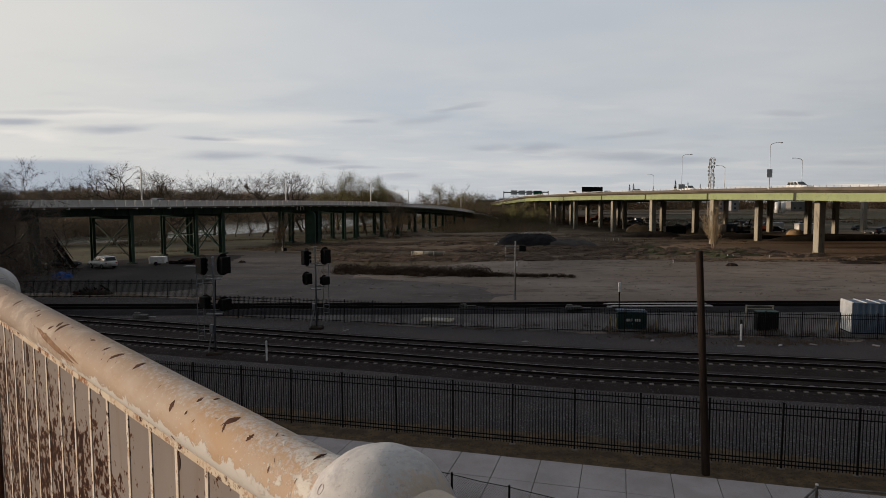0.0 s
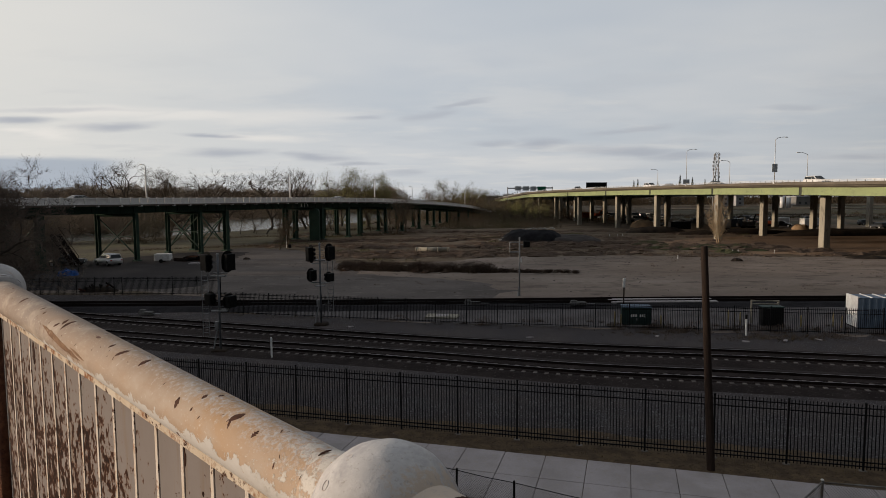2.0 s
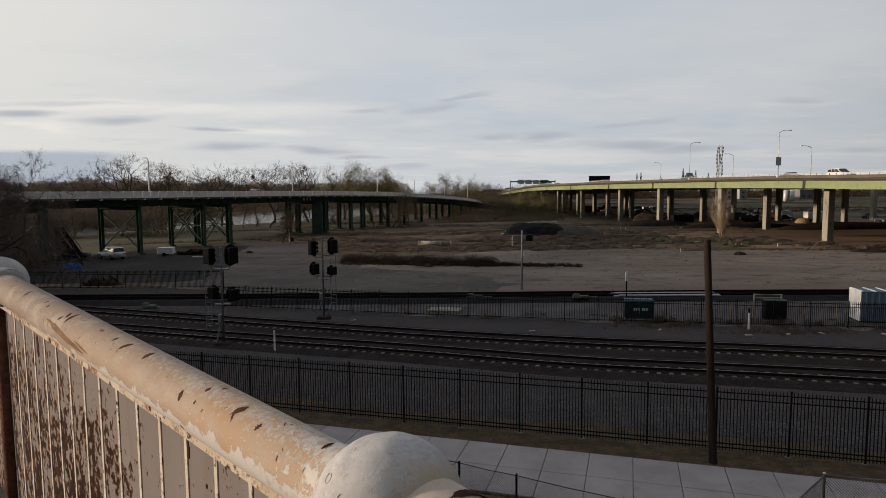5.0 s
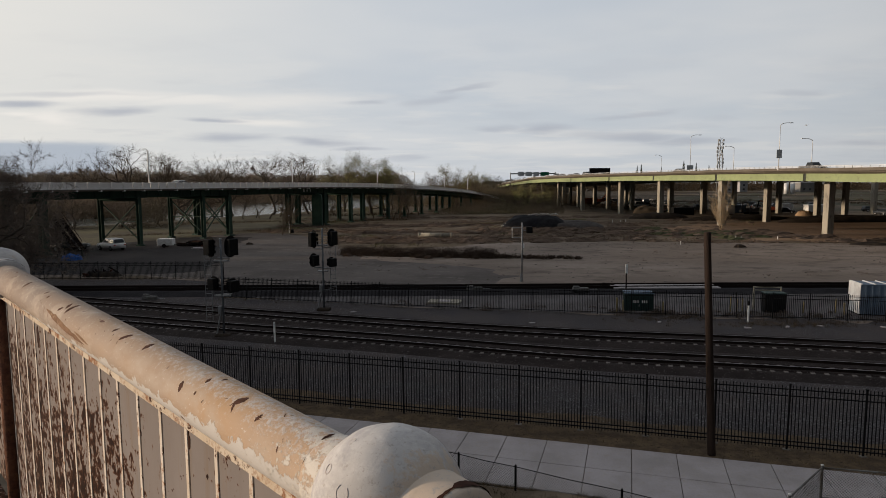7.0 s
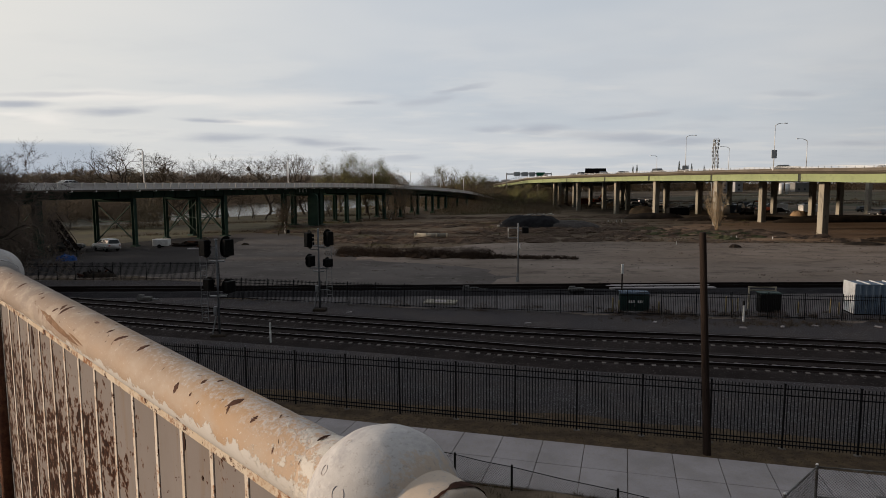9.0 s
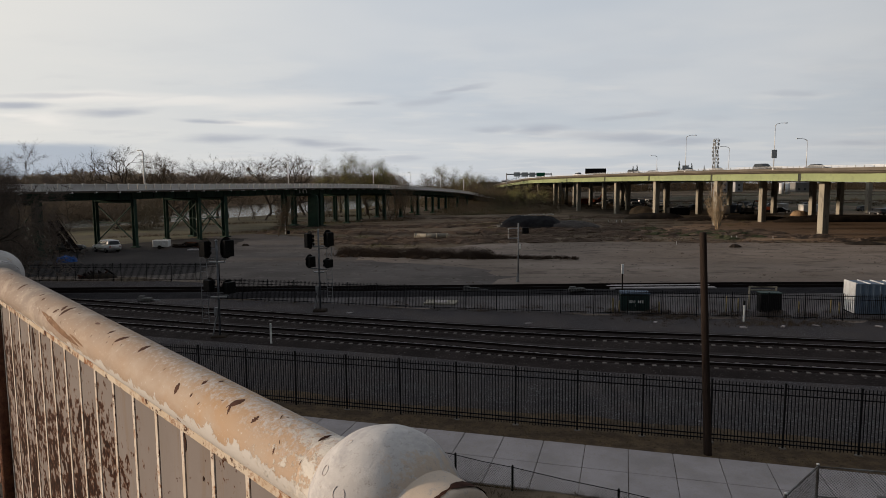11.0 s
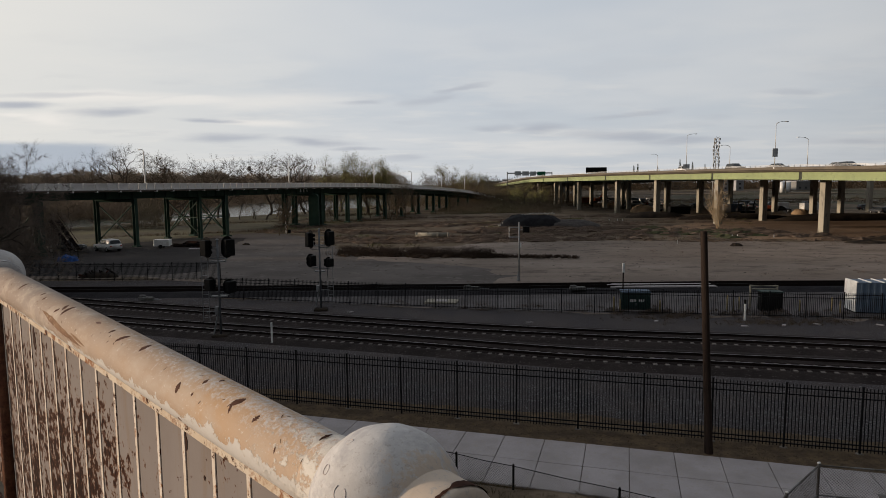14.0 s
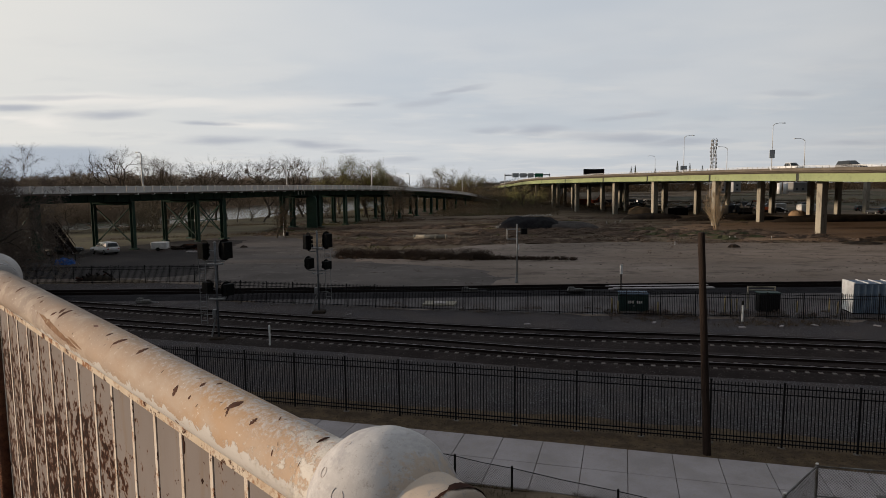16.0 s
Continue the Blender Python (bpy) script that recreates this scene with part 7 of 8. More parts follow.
    tufts("yard_edge_weeds", "thin dead weeds along the edge of the yard", M["weed"], edge, 14, 0.30, 0.025, 1.0)
    # dark low weeds along the far fence, straw along the near one
    fl = Line([(x, y, 0) for x, y in FAR_FENCE], 1)
    spots = []
    for _ in range(420):
        s = rng.uniform(25, fl.length - 20)
        q = fl.at(s, rng.gauss(0, 0.45))
        spots.append((q.x, q.y, rng.uniform(0.2, 0.6)))
    spots += [(rng.gauss(22.5, 2.6), rng.gauss(42.1, 0.5), rng.uniform(0.3, 0.7)) for _ in range(150)]
    spots += [(rng.gauss(14.5, 2.0), rng.gauss(44.0, 0.4), rng.uniform(0.3, 0.6)) for _ in range(80)]
    tufts("fence_weeds", "dark dead weeds along the far fence", M["weed"], spots, 14, 0.5, 0.014, 0.35)
    spots = []
    for _ in range(7000):
        s = rng.uniform(0, NEAR_FENCE.length)
        q = NEAR_FENCE.at(s, rng.uniform(-1.5, 1.5))
        if noise.noise((q.x * 0.6, q.y * 0.6, 2)) > -0.12:
            spots.append((q.x, q.y, rng.uniform(0.3, 1.1)))
    tufts("verge_grass", "short dry straw-coloured grass on the verge", M["straw"], spots, 9, 0.10, 0.009, 0.24, "grass")
    spots = []
    while len(spots) < 2600:
        x, y = rng.uniform(-3, 16), rng.uniform(11.5, 19.6)
        if y < 18.40 - 0.2417 * (x - 0.64):
            spots.append((x, y, rng.uniform(0.6, 1.2)))
    m = Mesh()
    for x, y, k in spots:
        for _ in range(9):
            p = Vector((x + rng.gauss(0, 0.1), y + rng.gauss(0, 0.1), 0))
            p.z = ground_z(p.x, p.y) - 0.01
            a = rng.uniform(0, 6.28)
            o = Vector((math.cos(a), math.sin(a), 0)) * 0.006
            m.add([p - o, p + o, p + Vector((rng.gauss(0, 0.4), rng.gauss(0, 0.4), 1)) * 0.11 * k], [(0, 1, 2)])
    solid("bank_grass", m, M["bank_grass"], "dark green grass on the bank below the bridge", "grass", kind="stuff")


M["bank_grass"] = material("bank_grass", (0.0408, 0.0384, 0.0192), 0.95, second=(0.072, 0.0552, 0.0312), scale=0.7, space="World")


def build_debris():
    rng = random.Random(31)
    m = Mesh()
    for _ in range(900):
        x, y = rng.uniform(-28, 80), rng.uniform(50, 104)
        if abs(x) > 0.72 * y:
            continue
        r = rng.uniform(0.05, 0.16)
        v = [(x + r * rng.uniform(0.6, 1.6) * a, y + r * rng.uniform(0.6, 1.4) * b, 0.01 + r * 0.7 * c) for a, b, c in ((1, 0, 0), (0, 1, 0.1), (-1, 0, 0), (0, -1, 0.1), (0.1, 0, 0.8))]
        m.add(v, [(0, 1, 4), (1, 2, 4), (2, 3, 4), (3, 0, 4)])
    solid("yard_debris", m, M["gravel_dark"], "small dark lumps and debris over the yard", "debris", kind="stuff")
    t = Mesh()
    for _ in range(260):
        x, y = rng.uniform(-20, 75), rng.uniform(58, 100)
        if abs(x) > 0.7 * y or noise.noise((x * 0.05, y * 0.13, 6)) < 0.1:
            continue
        sliver_cloud(t, rng, (x, y, 0.0), (rng.uniform(0.3, 1.2), 0.35, 0.14), 26, 0.14, 0.02, 0.3)
    solid("yard_weeds", t, M["scrub"], "thin flat dead weeds over the yard", "weeds", kind="stuff")


M["gravel_dark"] = material("dark_lumps", (0.0585, 0.0494, 0.0442), 0.95, second=(0.111, 0.0975, 0.0858), scale=0.4, space="World")


def build_stones():
    """Loose pale stones scattered on the ballast and verge."""
    rng = random.Random(15)
    m, m2 = Mesh(), Mesh()
    for _ in range(2200):
        s = rng.uniform(4, NEAR_FENCE.length - 4)
        q = NEAR_FENCE.at(s, rng.uniform(0.3, 7.5))
        if noise.noise((q.x * 0.5, q.y * 0.9, 4.0)) < rng.uniform(-0.25, 0.5):
            continue
        r = rng.uniform(0.012, 0.04)
        v = [(q.x + r * rng.uniform(0.6, 1.2) * a, q.y + r * rng.uniform(0.6, 1.2) * b, 0.01 + r * c) for a, b, c in ((1, 0, 0), (0, 1, 0.1), (-1, 0, 0), (0, -1, 0.1), (0.1, 0, 0.8))]
        m.add(v, [(0, 1, 4), (1, 2, 4), (2, 3, 4), (3, 0, 4)])
    solid("loose_stones", m, M["stone"], "scattered pale stones on the dark gravel", "stones", kind="stuff")
    for _ in range(15000):
        x = rng.uniform(-5, 19)
        y = 27.2 - 0.27 * (x - 6) + rng.gauss(0, 1.0) + 0.6 * noise.noise((x * 0.4, 3, 3))
        if noise.noise((x * 0.55, y * 1.1, 9.0)) < rng.uniform(-0.35, 0.3):
            continue
        r = rng.uniform(0.012, 0.032)
        v = [(x + r * rng.uniform(0.6, 1.2) * a, y + r * rng.uniform(0.6, 1.2) * b, 0.006 + r * c) for a, b, c in ((1, 0, 0), (0, 1, 0.1), (-1, 0, 0), (0, -1, 0.1), (0.1, 0, 0.8))]
        m2.add(v, [(0, 1, 4), (1, 2, 4), (2, 3, 4), (3, 0, 4)])
    solid("pale_stones", m2, M["stone"], "band of pale stones between fence and track", "stones", kind="stuff")
    litter = Mesh()
    for x, y in ((5.8, 42.9), (24.7, 41.6), (19.7, 41.2), (28.6, 41.2), (-7, 47), (14.5, 43.0), (22.4, 41.4)):
        a = rng.uniform(0, 3)
        litter.chamfer(-0.22, 0.22, -0.1, 0.1, 0, 0.06, 0.02, pose(x, y, 0.01, rng.uniform(-6, 6), 0, a * 57))
    solid("litter", litter, M["concrete"], "small pale scraps of litter on the gravel", "litter", kind="stuff")


M["stone"] = material("pale_stones", (0.16, 0.16, 0.165), 0.9, second=(0.09, 0.088, 0.09), scale=2.0, space="World")
build_trees()
build_woods()
build_weeds()
build_debris()
build_stones()


# ---------------------------------------------------------------- vehicles
def paint(name, c, metal=0.0):
    return material(name, c, 0.5, metal, second=tuple(v * 0.85 for v in c), scale=1.5, spec=0.5)


M["car_white"], M["car_silver"] = paint("white_car_paint", (0.70, 0.70, 0.70)), paint("silver_car_paint", (0.36, 0.37, 0.38), 0.3)
M["car_dark"], M["car_grey"] = paint("dark_car_paint", (0.03, 0.032, 0.036)), paint("grey_car_paint", (0.14, 0.145, 0.15), 0.2)
M["car_blue"] = paint("dark_blue_car_paint", (0.03, 0.045, 0.08))
M["tail"] = material("red_tail_lamp", (0.30, 0.02, 0.02), 0.3)
M["headlamp"] = material("clear_headlamp", (0.65, 0.66, 0.68), 0.2)
M["rim"] = material("alloy_rim", (0.35, 0.35, 0.36), 0.4, 0.6)
SHAPES = {
    "sedan": (4.7, 1.82, [(-2.35, 0.32), (-2.35, 0.75), (-2.28, 0.98), (-1.75, 1.04), (-0.75, 1.02), (1.0, 0.98), (2.0, 0.86), (2.3, 0.7), (2.35, 0.35)],
              [(-1.75, 1.03), (-1.05, 1.44), (0.2, 1.47), (1.05, 0.99)]),
    "suv": (4.9, 1.92, [(-2.4, 0.38), (-2.42, 0.9), (-2.36, 1.12), (-1.0, 1.14), (0.9, 1.12), (2.1, 1.0), (2.38, 0.82), (2.42, 0.42)],
            [(-2.36, 1.12), (-2.1, 1.76), (0.1, 1.80), (1.05, 1.12)]),
    "pickup": (5.2, 1.9, [(-2.6, 0.48), (-2.6, 1.08), (-0.55, 1.09), (0.9, 1.09), (2.2, 1.02), (2.55, 0.86), (2.6, 0.48)],
               [(-0.8, 1.09), (-0.55, 1.74), (0.6, 1.76), (1.2, 1.08)]),
    "van": (5.4, 2.0, [(-2.7, 0.4), (-2.7, 1.2), (-1.0, 1.22), (1.4, 1.2), (2.3, 1.05), (2.65, 0.85), (2.7, 0.42)],
            [(-2.7, 1.2), (-2.62, 2.2), (1.0, 2.22), (1.75, 1.2)]),
}
_car_data = {}


def car(kind, mat, label, m, name="car", group="cars on the viaducts"):
    """A car that points along +x, its wheels on z = 0."""
    length, w, low, high = SHAPES[kind]
    key = (kind, mat.name)
    if key not in _car_data:
        def prism(pts, half, inset=0.0):
            me = Mesh()
            n = len(pts)
            zmin, zmax = min(p[1] for p in pts), max(p[1] for p in pts)
            def hw(z):
                return half - inset * (z - zmin) / max(zmax - zmin, 1e-6)
            vs = [(x, -hw(z), z) for x, z in pts] + [(x, hw(z), z) for x, z in pts]
            me.add(vs, [tuple(range(n)), tuple(range(2 * n - 1, n - 1, -1))] + [(i, n + i, n + (i + 1) % n, (i + 1) % n) for i in range(n)])
            bm = bmesh.new()
            d = me.data("part_shape", mat)
            bm.from_mesh(d)
            bmesh.ops.recalc_face_normals(bm, faces=bm.faces[:])
            bmesh.ops.bevel(bm, geom=bm.edges[:], offset=0.05, segments=2, affect="EDGES", clamp_overlap=True)
            bm.to_mesh(d)
            bm.free()
            d.shade_smooth()
            return d
        (x0, z0), (x1, z1), (x2, z2), (x3, z3) = high
        hw_lo, hw_hi = w / 2 - 0.06, w / 2 - 0.22
        side = []
        for sg in (-1, 1):
            def pt(u, v):
                xa, xb = x0 + (x1 - x0) * v, x3 + (x2 - x3) * v
                z = z0 + (max(z1, z2) - z0) * v
                return (xa + (xb - xa) * u, sg * (hw_lo + (hw_hi - hw_lo) * v + 0.012), z)
            for u0, u1 in ((0.06, 0.34), (0.37, 0.64), (0.67, 0.93)):
                q = [pt(u0, 0.12), pt(u1, 0.12), pt(u1, 0.82), pt(u0, 0.82)]
                side.append(Mesh().add(q, [(0, 1, 2, 3) if sg < 0 else (3, 2, 1, 0)]))
        ends = []
        for a, b, s in (((x0, z0), (x1, z1), -1), ((x3, z3), (x2, z2), 1)):
            def pe(v, t):
                x, z = a[0] + (b[0] - a[0]) * v, a[1] + (b[1] - a[1]) * v
                return (x + s * 0.02, t * (hw_lo + (hw_hi - hw_lo) * v - 0.1), z + 0.01)
            q = [pe(0.12, -1), pe(0.12, 1), pe(0.88, 1), pe(0.88, -1)]
            ends.append(Mesh().add(q, [(0, 1, 2, 3) if s > 0 else (3, 2, 1, 0)]))
        r = 0.33 if kind == "sedan" else 0.38
        tyre = Mesh().tube([(0, -0.11, 0), (0, -0.09, 0), (0, 0.09, 0), (0, 0.11, 0)], [r * 0.9, r, r, r * 0.9], 18)
        rim = Mesh().tube([(0, -0.118, 0), (0, -0.112, 0)], [r * 0.62, r * 0.66], 14)
        _car_data[key] = (prism(low, w / 2), prism(high, hw_lo, 0.16), [g.data("side_window", M["glass"]) for g in side], [g.data("windscreen", M["glass"]) for g in ends], tyre.data("tyre", M["tyre"]), rim.data("rim", M["rim"]), r)
    body, cabin, sw, ws, tyre, rim, r = _car_data[key]
    c = thing(name, label, "pickup truck" if kind == "pickup" else "car", group, at=m)
    part("body", body, None, c)
    part("cabin", cabin, None, c)
    for g in sw:
        part("side_window", g, None, c)
    for g, nm in zip(ws, ("rear_window", "windscreen")):
        part(nm, g, None, c)
    for sx in (-0.31 * length, 0.31 * length):
        for sy in (-1, 1):
            wh = part("wheel", tyre, None, c, at=pose(sx, sy * (w / 2 - 0.1), r, 0, 0, 0 if sy < 0 else 180))
            part("rim", rim, None, wh)
    for sy in (-1, 1):
        part("tail_lamp", Mesh().box(-length / 2 - 0.02, -length / 2 + 0.05, sy * w * 0.40 - 0.12, sy * w * 0.40 + 0.12, 0.8, 0.95), M["tail"], c)
        part("headlamp", Mesh().box(length / 2 - 0.10, length / 2 + 0.0, sy * w * 0.36 - 0.18, sy * w * 0.36 + 0.18, 0.66, 0.80), M["headlamp"], c)
    return c


# parked under the green viaduct
car("suv", M["car_white"], "white car parked under the green viaduct", pose(-49.9, 94.3, 0.03, 0, 0, 145), group="parked vehicles")
car("pickup", M["car_dark"], "dark pickup parked beside the white car", pose(-55.6, 93.5, 0.03, 0, 0, 15), group="parked vehicles")


def rumpled(m, amount):
    """Uneven folds on a heap."""
    m.v = [(x + amount * noise.noise((x * 3, y * 3, 7)), y + amount * noise.noise((x * 3, y * 3, 17)), z + amount * max(0.0, min(1.0, z * 4)) * noise.noise((x * 2.6, y * 2.6, 27))) for x, y, z in m.v]
    return m


def build_lot():
    t = thing("box_trailer", "small white box trailer on the asphalt lot", "trailer", at=pose(-43.4, 98.2, 0.02, 0, 0, 6))
    part("box", Mesh().chamfer(-1.15, 1.15, -0.75, 0.75, 0.35, 1.35, 0.05), M["white_paint"], t)
    part("drawbar", Mesh().tube([(1.1, 0, 0.4), (2.1, 0, 0.4)], 0.05, 6), M["rail"], t)
    for sy in (-0.8, 0.8):
        part("wheel", Mesh().tube([(-0.1, sy - 0.09, 0.3), (-0.1, sy + 0.09, 0.3)], 0.3, 14), M["tyre"], t)
    d = thing("lumber_pile", "low dark pile of timbers and scrap beside the trailer", "timber pile", at=pose(-39.6, 100.5, 0.02, 0, 0, 4))
    rng = random.Random(44)
    for k in range(26):
        l = rng.uniform(1.2, 2.6)
        part("timber", Mesh().chamfer(-l / 2, l / 2, -0.11, 0.11, 0, 0.2, 0.02), M["rail"] if k % 4 else M["rust_brown"], d, at=pose(rng.uniform(-2.2, 2.2), rng.uniform(-1.0, 1.0), 0.16 * (k // 6), rng.uniform(-4, 4), rng.uniform(-7, 7), rng.uniform(-25, 25)))
    s = thing("concrete_slab", "pale flat concrete slab lying on the asphalt", "concrete slab", at=pose(-37.2, 95.6, 0.02, 0, 0, 3))
    part("slab", Mesh().chamfer(-1.1, 1.1, -0.5, 0.5, 0, 0.16, 0.03), M["concrete"], s)
    part("lifting_eye", Mesh().tube([(-0.2, 0, 0.15), (-0.1, 0, 0.24), (0.1, 0, 0.24), (0.2, 0, 0.15)], 0.02, 5), M["rail"], s)
    b = solid("tarpaulin", rumpled(tarp_heap(2.5, 1.5, 0.8, 3), 0.30), M["blue_tarp"], "blue tarpaulin thrown over a heap", "tarpaulin", smooth=True, at=pose(-48.4, 81.6, 0.02))
    s = thing("steel_stair", "dark steel stair slanting down from the viaduct", "stair", at=pose(-52.6, 86.2, 0, 0, 0, -20))
    for y in (-0.55, 0.55):
        part("stringer", Mesh().tube([(0, y, 5.0), (3.4, y, 1.2)], 0.34, 4), M["rail"], s)
        part("handrail", Mesh().tube([(0, y, 6.0), (3.4, y, 2.2), (3.4, y, 1.2)], 0.04, 5), M["rail"], s)
    for k in range(20):
        part("tread", Mesh().box(-0.16, 0.16, -0.5, 0.5, -0.02, 0.02), M["rail"], s, at=pose(3.4 * k / 19, 0, 5.0 - 3.8 * k / 19))
    for x, z in ((0.1, 4.9), (3.3, 1.3)):
        for y in (-0.55, 0.55):
            part("leg", Mesh().tube([(x, y, -0.1), (x, y, z)], 0.08, 6), M["dark_shaded_steel"], s)
    p = thing("portable_toilet", "grey portable toilet with a pale roof", "portable toilet", at=pose(-63.2, 98.5, 0, 0, 0, 20))
    part("cabin", Mesh().chamfer(-0.6, 0.6, -0.6, 0.6, 0, 2.1, 0.06), M["sign_grey"], p)
    part("roof", Mesh().chamfer(-0.64, 0.64, -0.64, 0.64, 2.1, 2.35, 0.18), M["white_paint"], p)
    part("door", Mesh().chamfer(-0.4, 0.4, -0.64, -0.6, 0.15, 1.95, 0.01), M["dark_green_box"], p)
    w = thing("scrap_heap", "dark tangle of scrap metal by the fence", "scrap heap", at=pose(-36.5, 66.8, 0))
    rng = random.Random(4)
    for k in range(16):
        a = Vector((rng.uniform(-1.8, 1.8), rng.uniform(-0.6, 0.6), rng.uniform(0, 0.3)))
        e = a + Vector((rng.uniform(-0.9, 0.9), rng.uniform(-0.5, 0.5), rng.uniform(0.05, 0.7)))
        part("scrap_piece", Mesh().tube([a, e], rng.uniform(0.05, 0.12), 5), M["rail"] if k % 3 else M["rust_brown"], w)
    part("scrap_base", tarp_heap(4.2, 1.5, 0.6, 8), M["dark_soil"], w, "", True)
    # blocks and pipes in the yard
    for x, y, l in ((-31.7, 102.1, 0.5), (39.2, 96.0, 0.45), (43.0, 93.5, 0.7)):
        s = solid("stump", rumpled(tarp_heap(l * 2.6, l * 1.3, l * 0.7, int(x)), 0.12), M["dark_soil"], "small dark stump on the bare yard", "stump", "stumps in the yard", smooth=True, at=pose(x, y, 0.01))
    p = thing("concrete_pipe", "long pale concrete pipe lying in the weeds", "pipe", at=pose(-2.0, 112.2, 0.1, 0, 0, -4))
    part("pipe", Mesh().tube([(-2.9, 0, 0.42), (2.9, 0, 0.42)], 0.46, 18), M["column"], p, "", True)
    for x in (-2.9, -0.95, 0.95, 2.8):
        part("pipe_collar", Mesh().tube([(x - 0.12, 0, 0.42), (x + 0.12, 0, 0.42)], 0.50, 18), M["column"], p, "", True)
    for x, y in ((40.5, 156), (42.5, 156), (44, 157), (48.5, 107), (49.5, 107.2), (55, 106), (36, 98)):
        s = thing("survey_stake", "small white survey stake in the ground", "stake", "survey stakes", at=pose(x, y, ground_z(x, y)))
        part("stake", Mesh().chamfer(-0.05, 0.05, -0.04, 0.04, -0.2, 0.6, 0.015), M["lampgrey"], s)


def build_kerb():
    k = thing("timber_beam", "long pale weathered timber beam lying in the weeds", "timber", at=pose(7.0, 149.0, ground_z(7.0, 149.0), 0, 0, 38))
    for a in (-8.4, -2.8, 2.8):
        part("length", Mesh().chamfer(a, a + 5.5, -0.22, 0.22, -0.05, 0.5, 0.05), M["pale_twig"], k)


def build_field_post():
    p = thing("field_post", "thin pale post with a dark box at its foot", "post", at=pose(-31.4, 127, ground_z(-31.4, 127)))
    part("pole", Mesh().tube([(0, 0, -0.2), (0, 0, 3.7), (0, 0, 3.75)], [0.09, 0.08, 0.03], 8), M["lampgrey"], p)
    part("box", Mesh().chamfer(0.15, 0.9, -0.3, 0.3, -0.1, 0.7, 0.06), M["black"], p)


def tarp_heap(w, d, h, seed, n=22):
    """A rumpled heap."""
    m = Mesh()
    vs, fs = [], []
    for j in range(n + 1):
        for i in range(n + 1):
            u, v = i / n * 2 - 1, j / n * 2 - 1
            r = max(0.0, 1 - (abs(u) ** 2.4 + abs(v) ** 2.4))
            z = h * r ** 0.6 * (0.9 + 0.16 * noise.noise((u * 2.2 + seed, v * 2.2, seed * 0.7))) + 0.08 * h * noise.noise((u * 7, v * 7, seed))
            vs.append((u * w / 2, v * d / 2, max(z, -0.05) if r > 0 else -0.1))
    for j in range(n):
        for i in range(n):
            a = j * (n + 1) + i
            fs.append((a, a + 1, a + n + 2, a + n + 1))
    return m.add(vs, fs)


build_lot()
build_kerb()
build_field_post()


# ---------------------------------------------------------------- the ground under the highway
def excavator(x, y, turn, scale=1.0, label="orange tracked excavator parked under the viaduct", coat="orange"):
    e = thing("excavator", label, "excavator", "excavators", at=pose(x, y, ground_z(x, y), 0, 0, turn) @ Matrix.Scale(scale, 4))
    for sy in (-1.1, 1.1):
        part("track", Mesh().tube([(-1.7, sy - 0.3, 0.45), (-1.7, sy + 0.3, 0.45)], 0.45, 12).tube([(1.7, sy - 0.3, 0.45), (1.7, sy + 0.3, 0.45)], 0.45, 12)
             .box(-1.7, 1.7, sy - 0.3, sy + 0.3, 0.02, 0.9), M["black"], e)
    part("body", Mesh().chamfer(-2.2, 1.2, -1.25, 1.25, 1.0, 2.2, 0.15), M[coat], e)
    cab = part("cab", Mesh().chamfer(0.1, 1.7, -1.25, -0.2, 1.0, 2.9, 0.12), M[coat], e)
    part("cab_window", Mesh().box(0.25, 1.72, -1.27, -1.24, 1.9, 2.7).box(1.7, 1.72, -1.1, -0.35, 1.8, 2.7), M["glass"], cab)
    part("boom", Mesh().tube([(1.0, 0.3, 1.8), (2.6, 0.3, 4.4), (4.6, 0.3, 4.6)], [0.35, 0.33, 0.25], 4), M[coat], e)
    part("stick", Mesh().tube([(4.6, 0.3, 4.7), (5.4, 0.3, 1.9)], [0.24, 0.18], 4), M["black"], e)
    part("bucket", Mesh().chamfer(4.7, 5.7, -0.3, 0.9, 1.0, 1.9, 0.2), M["black"], e)


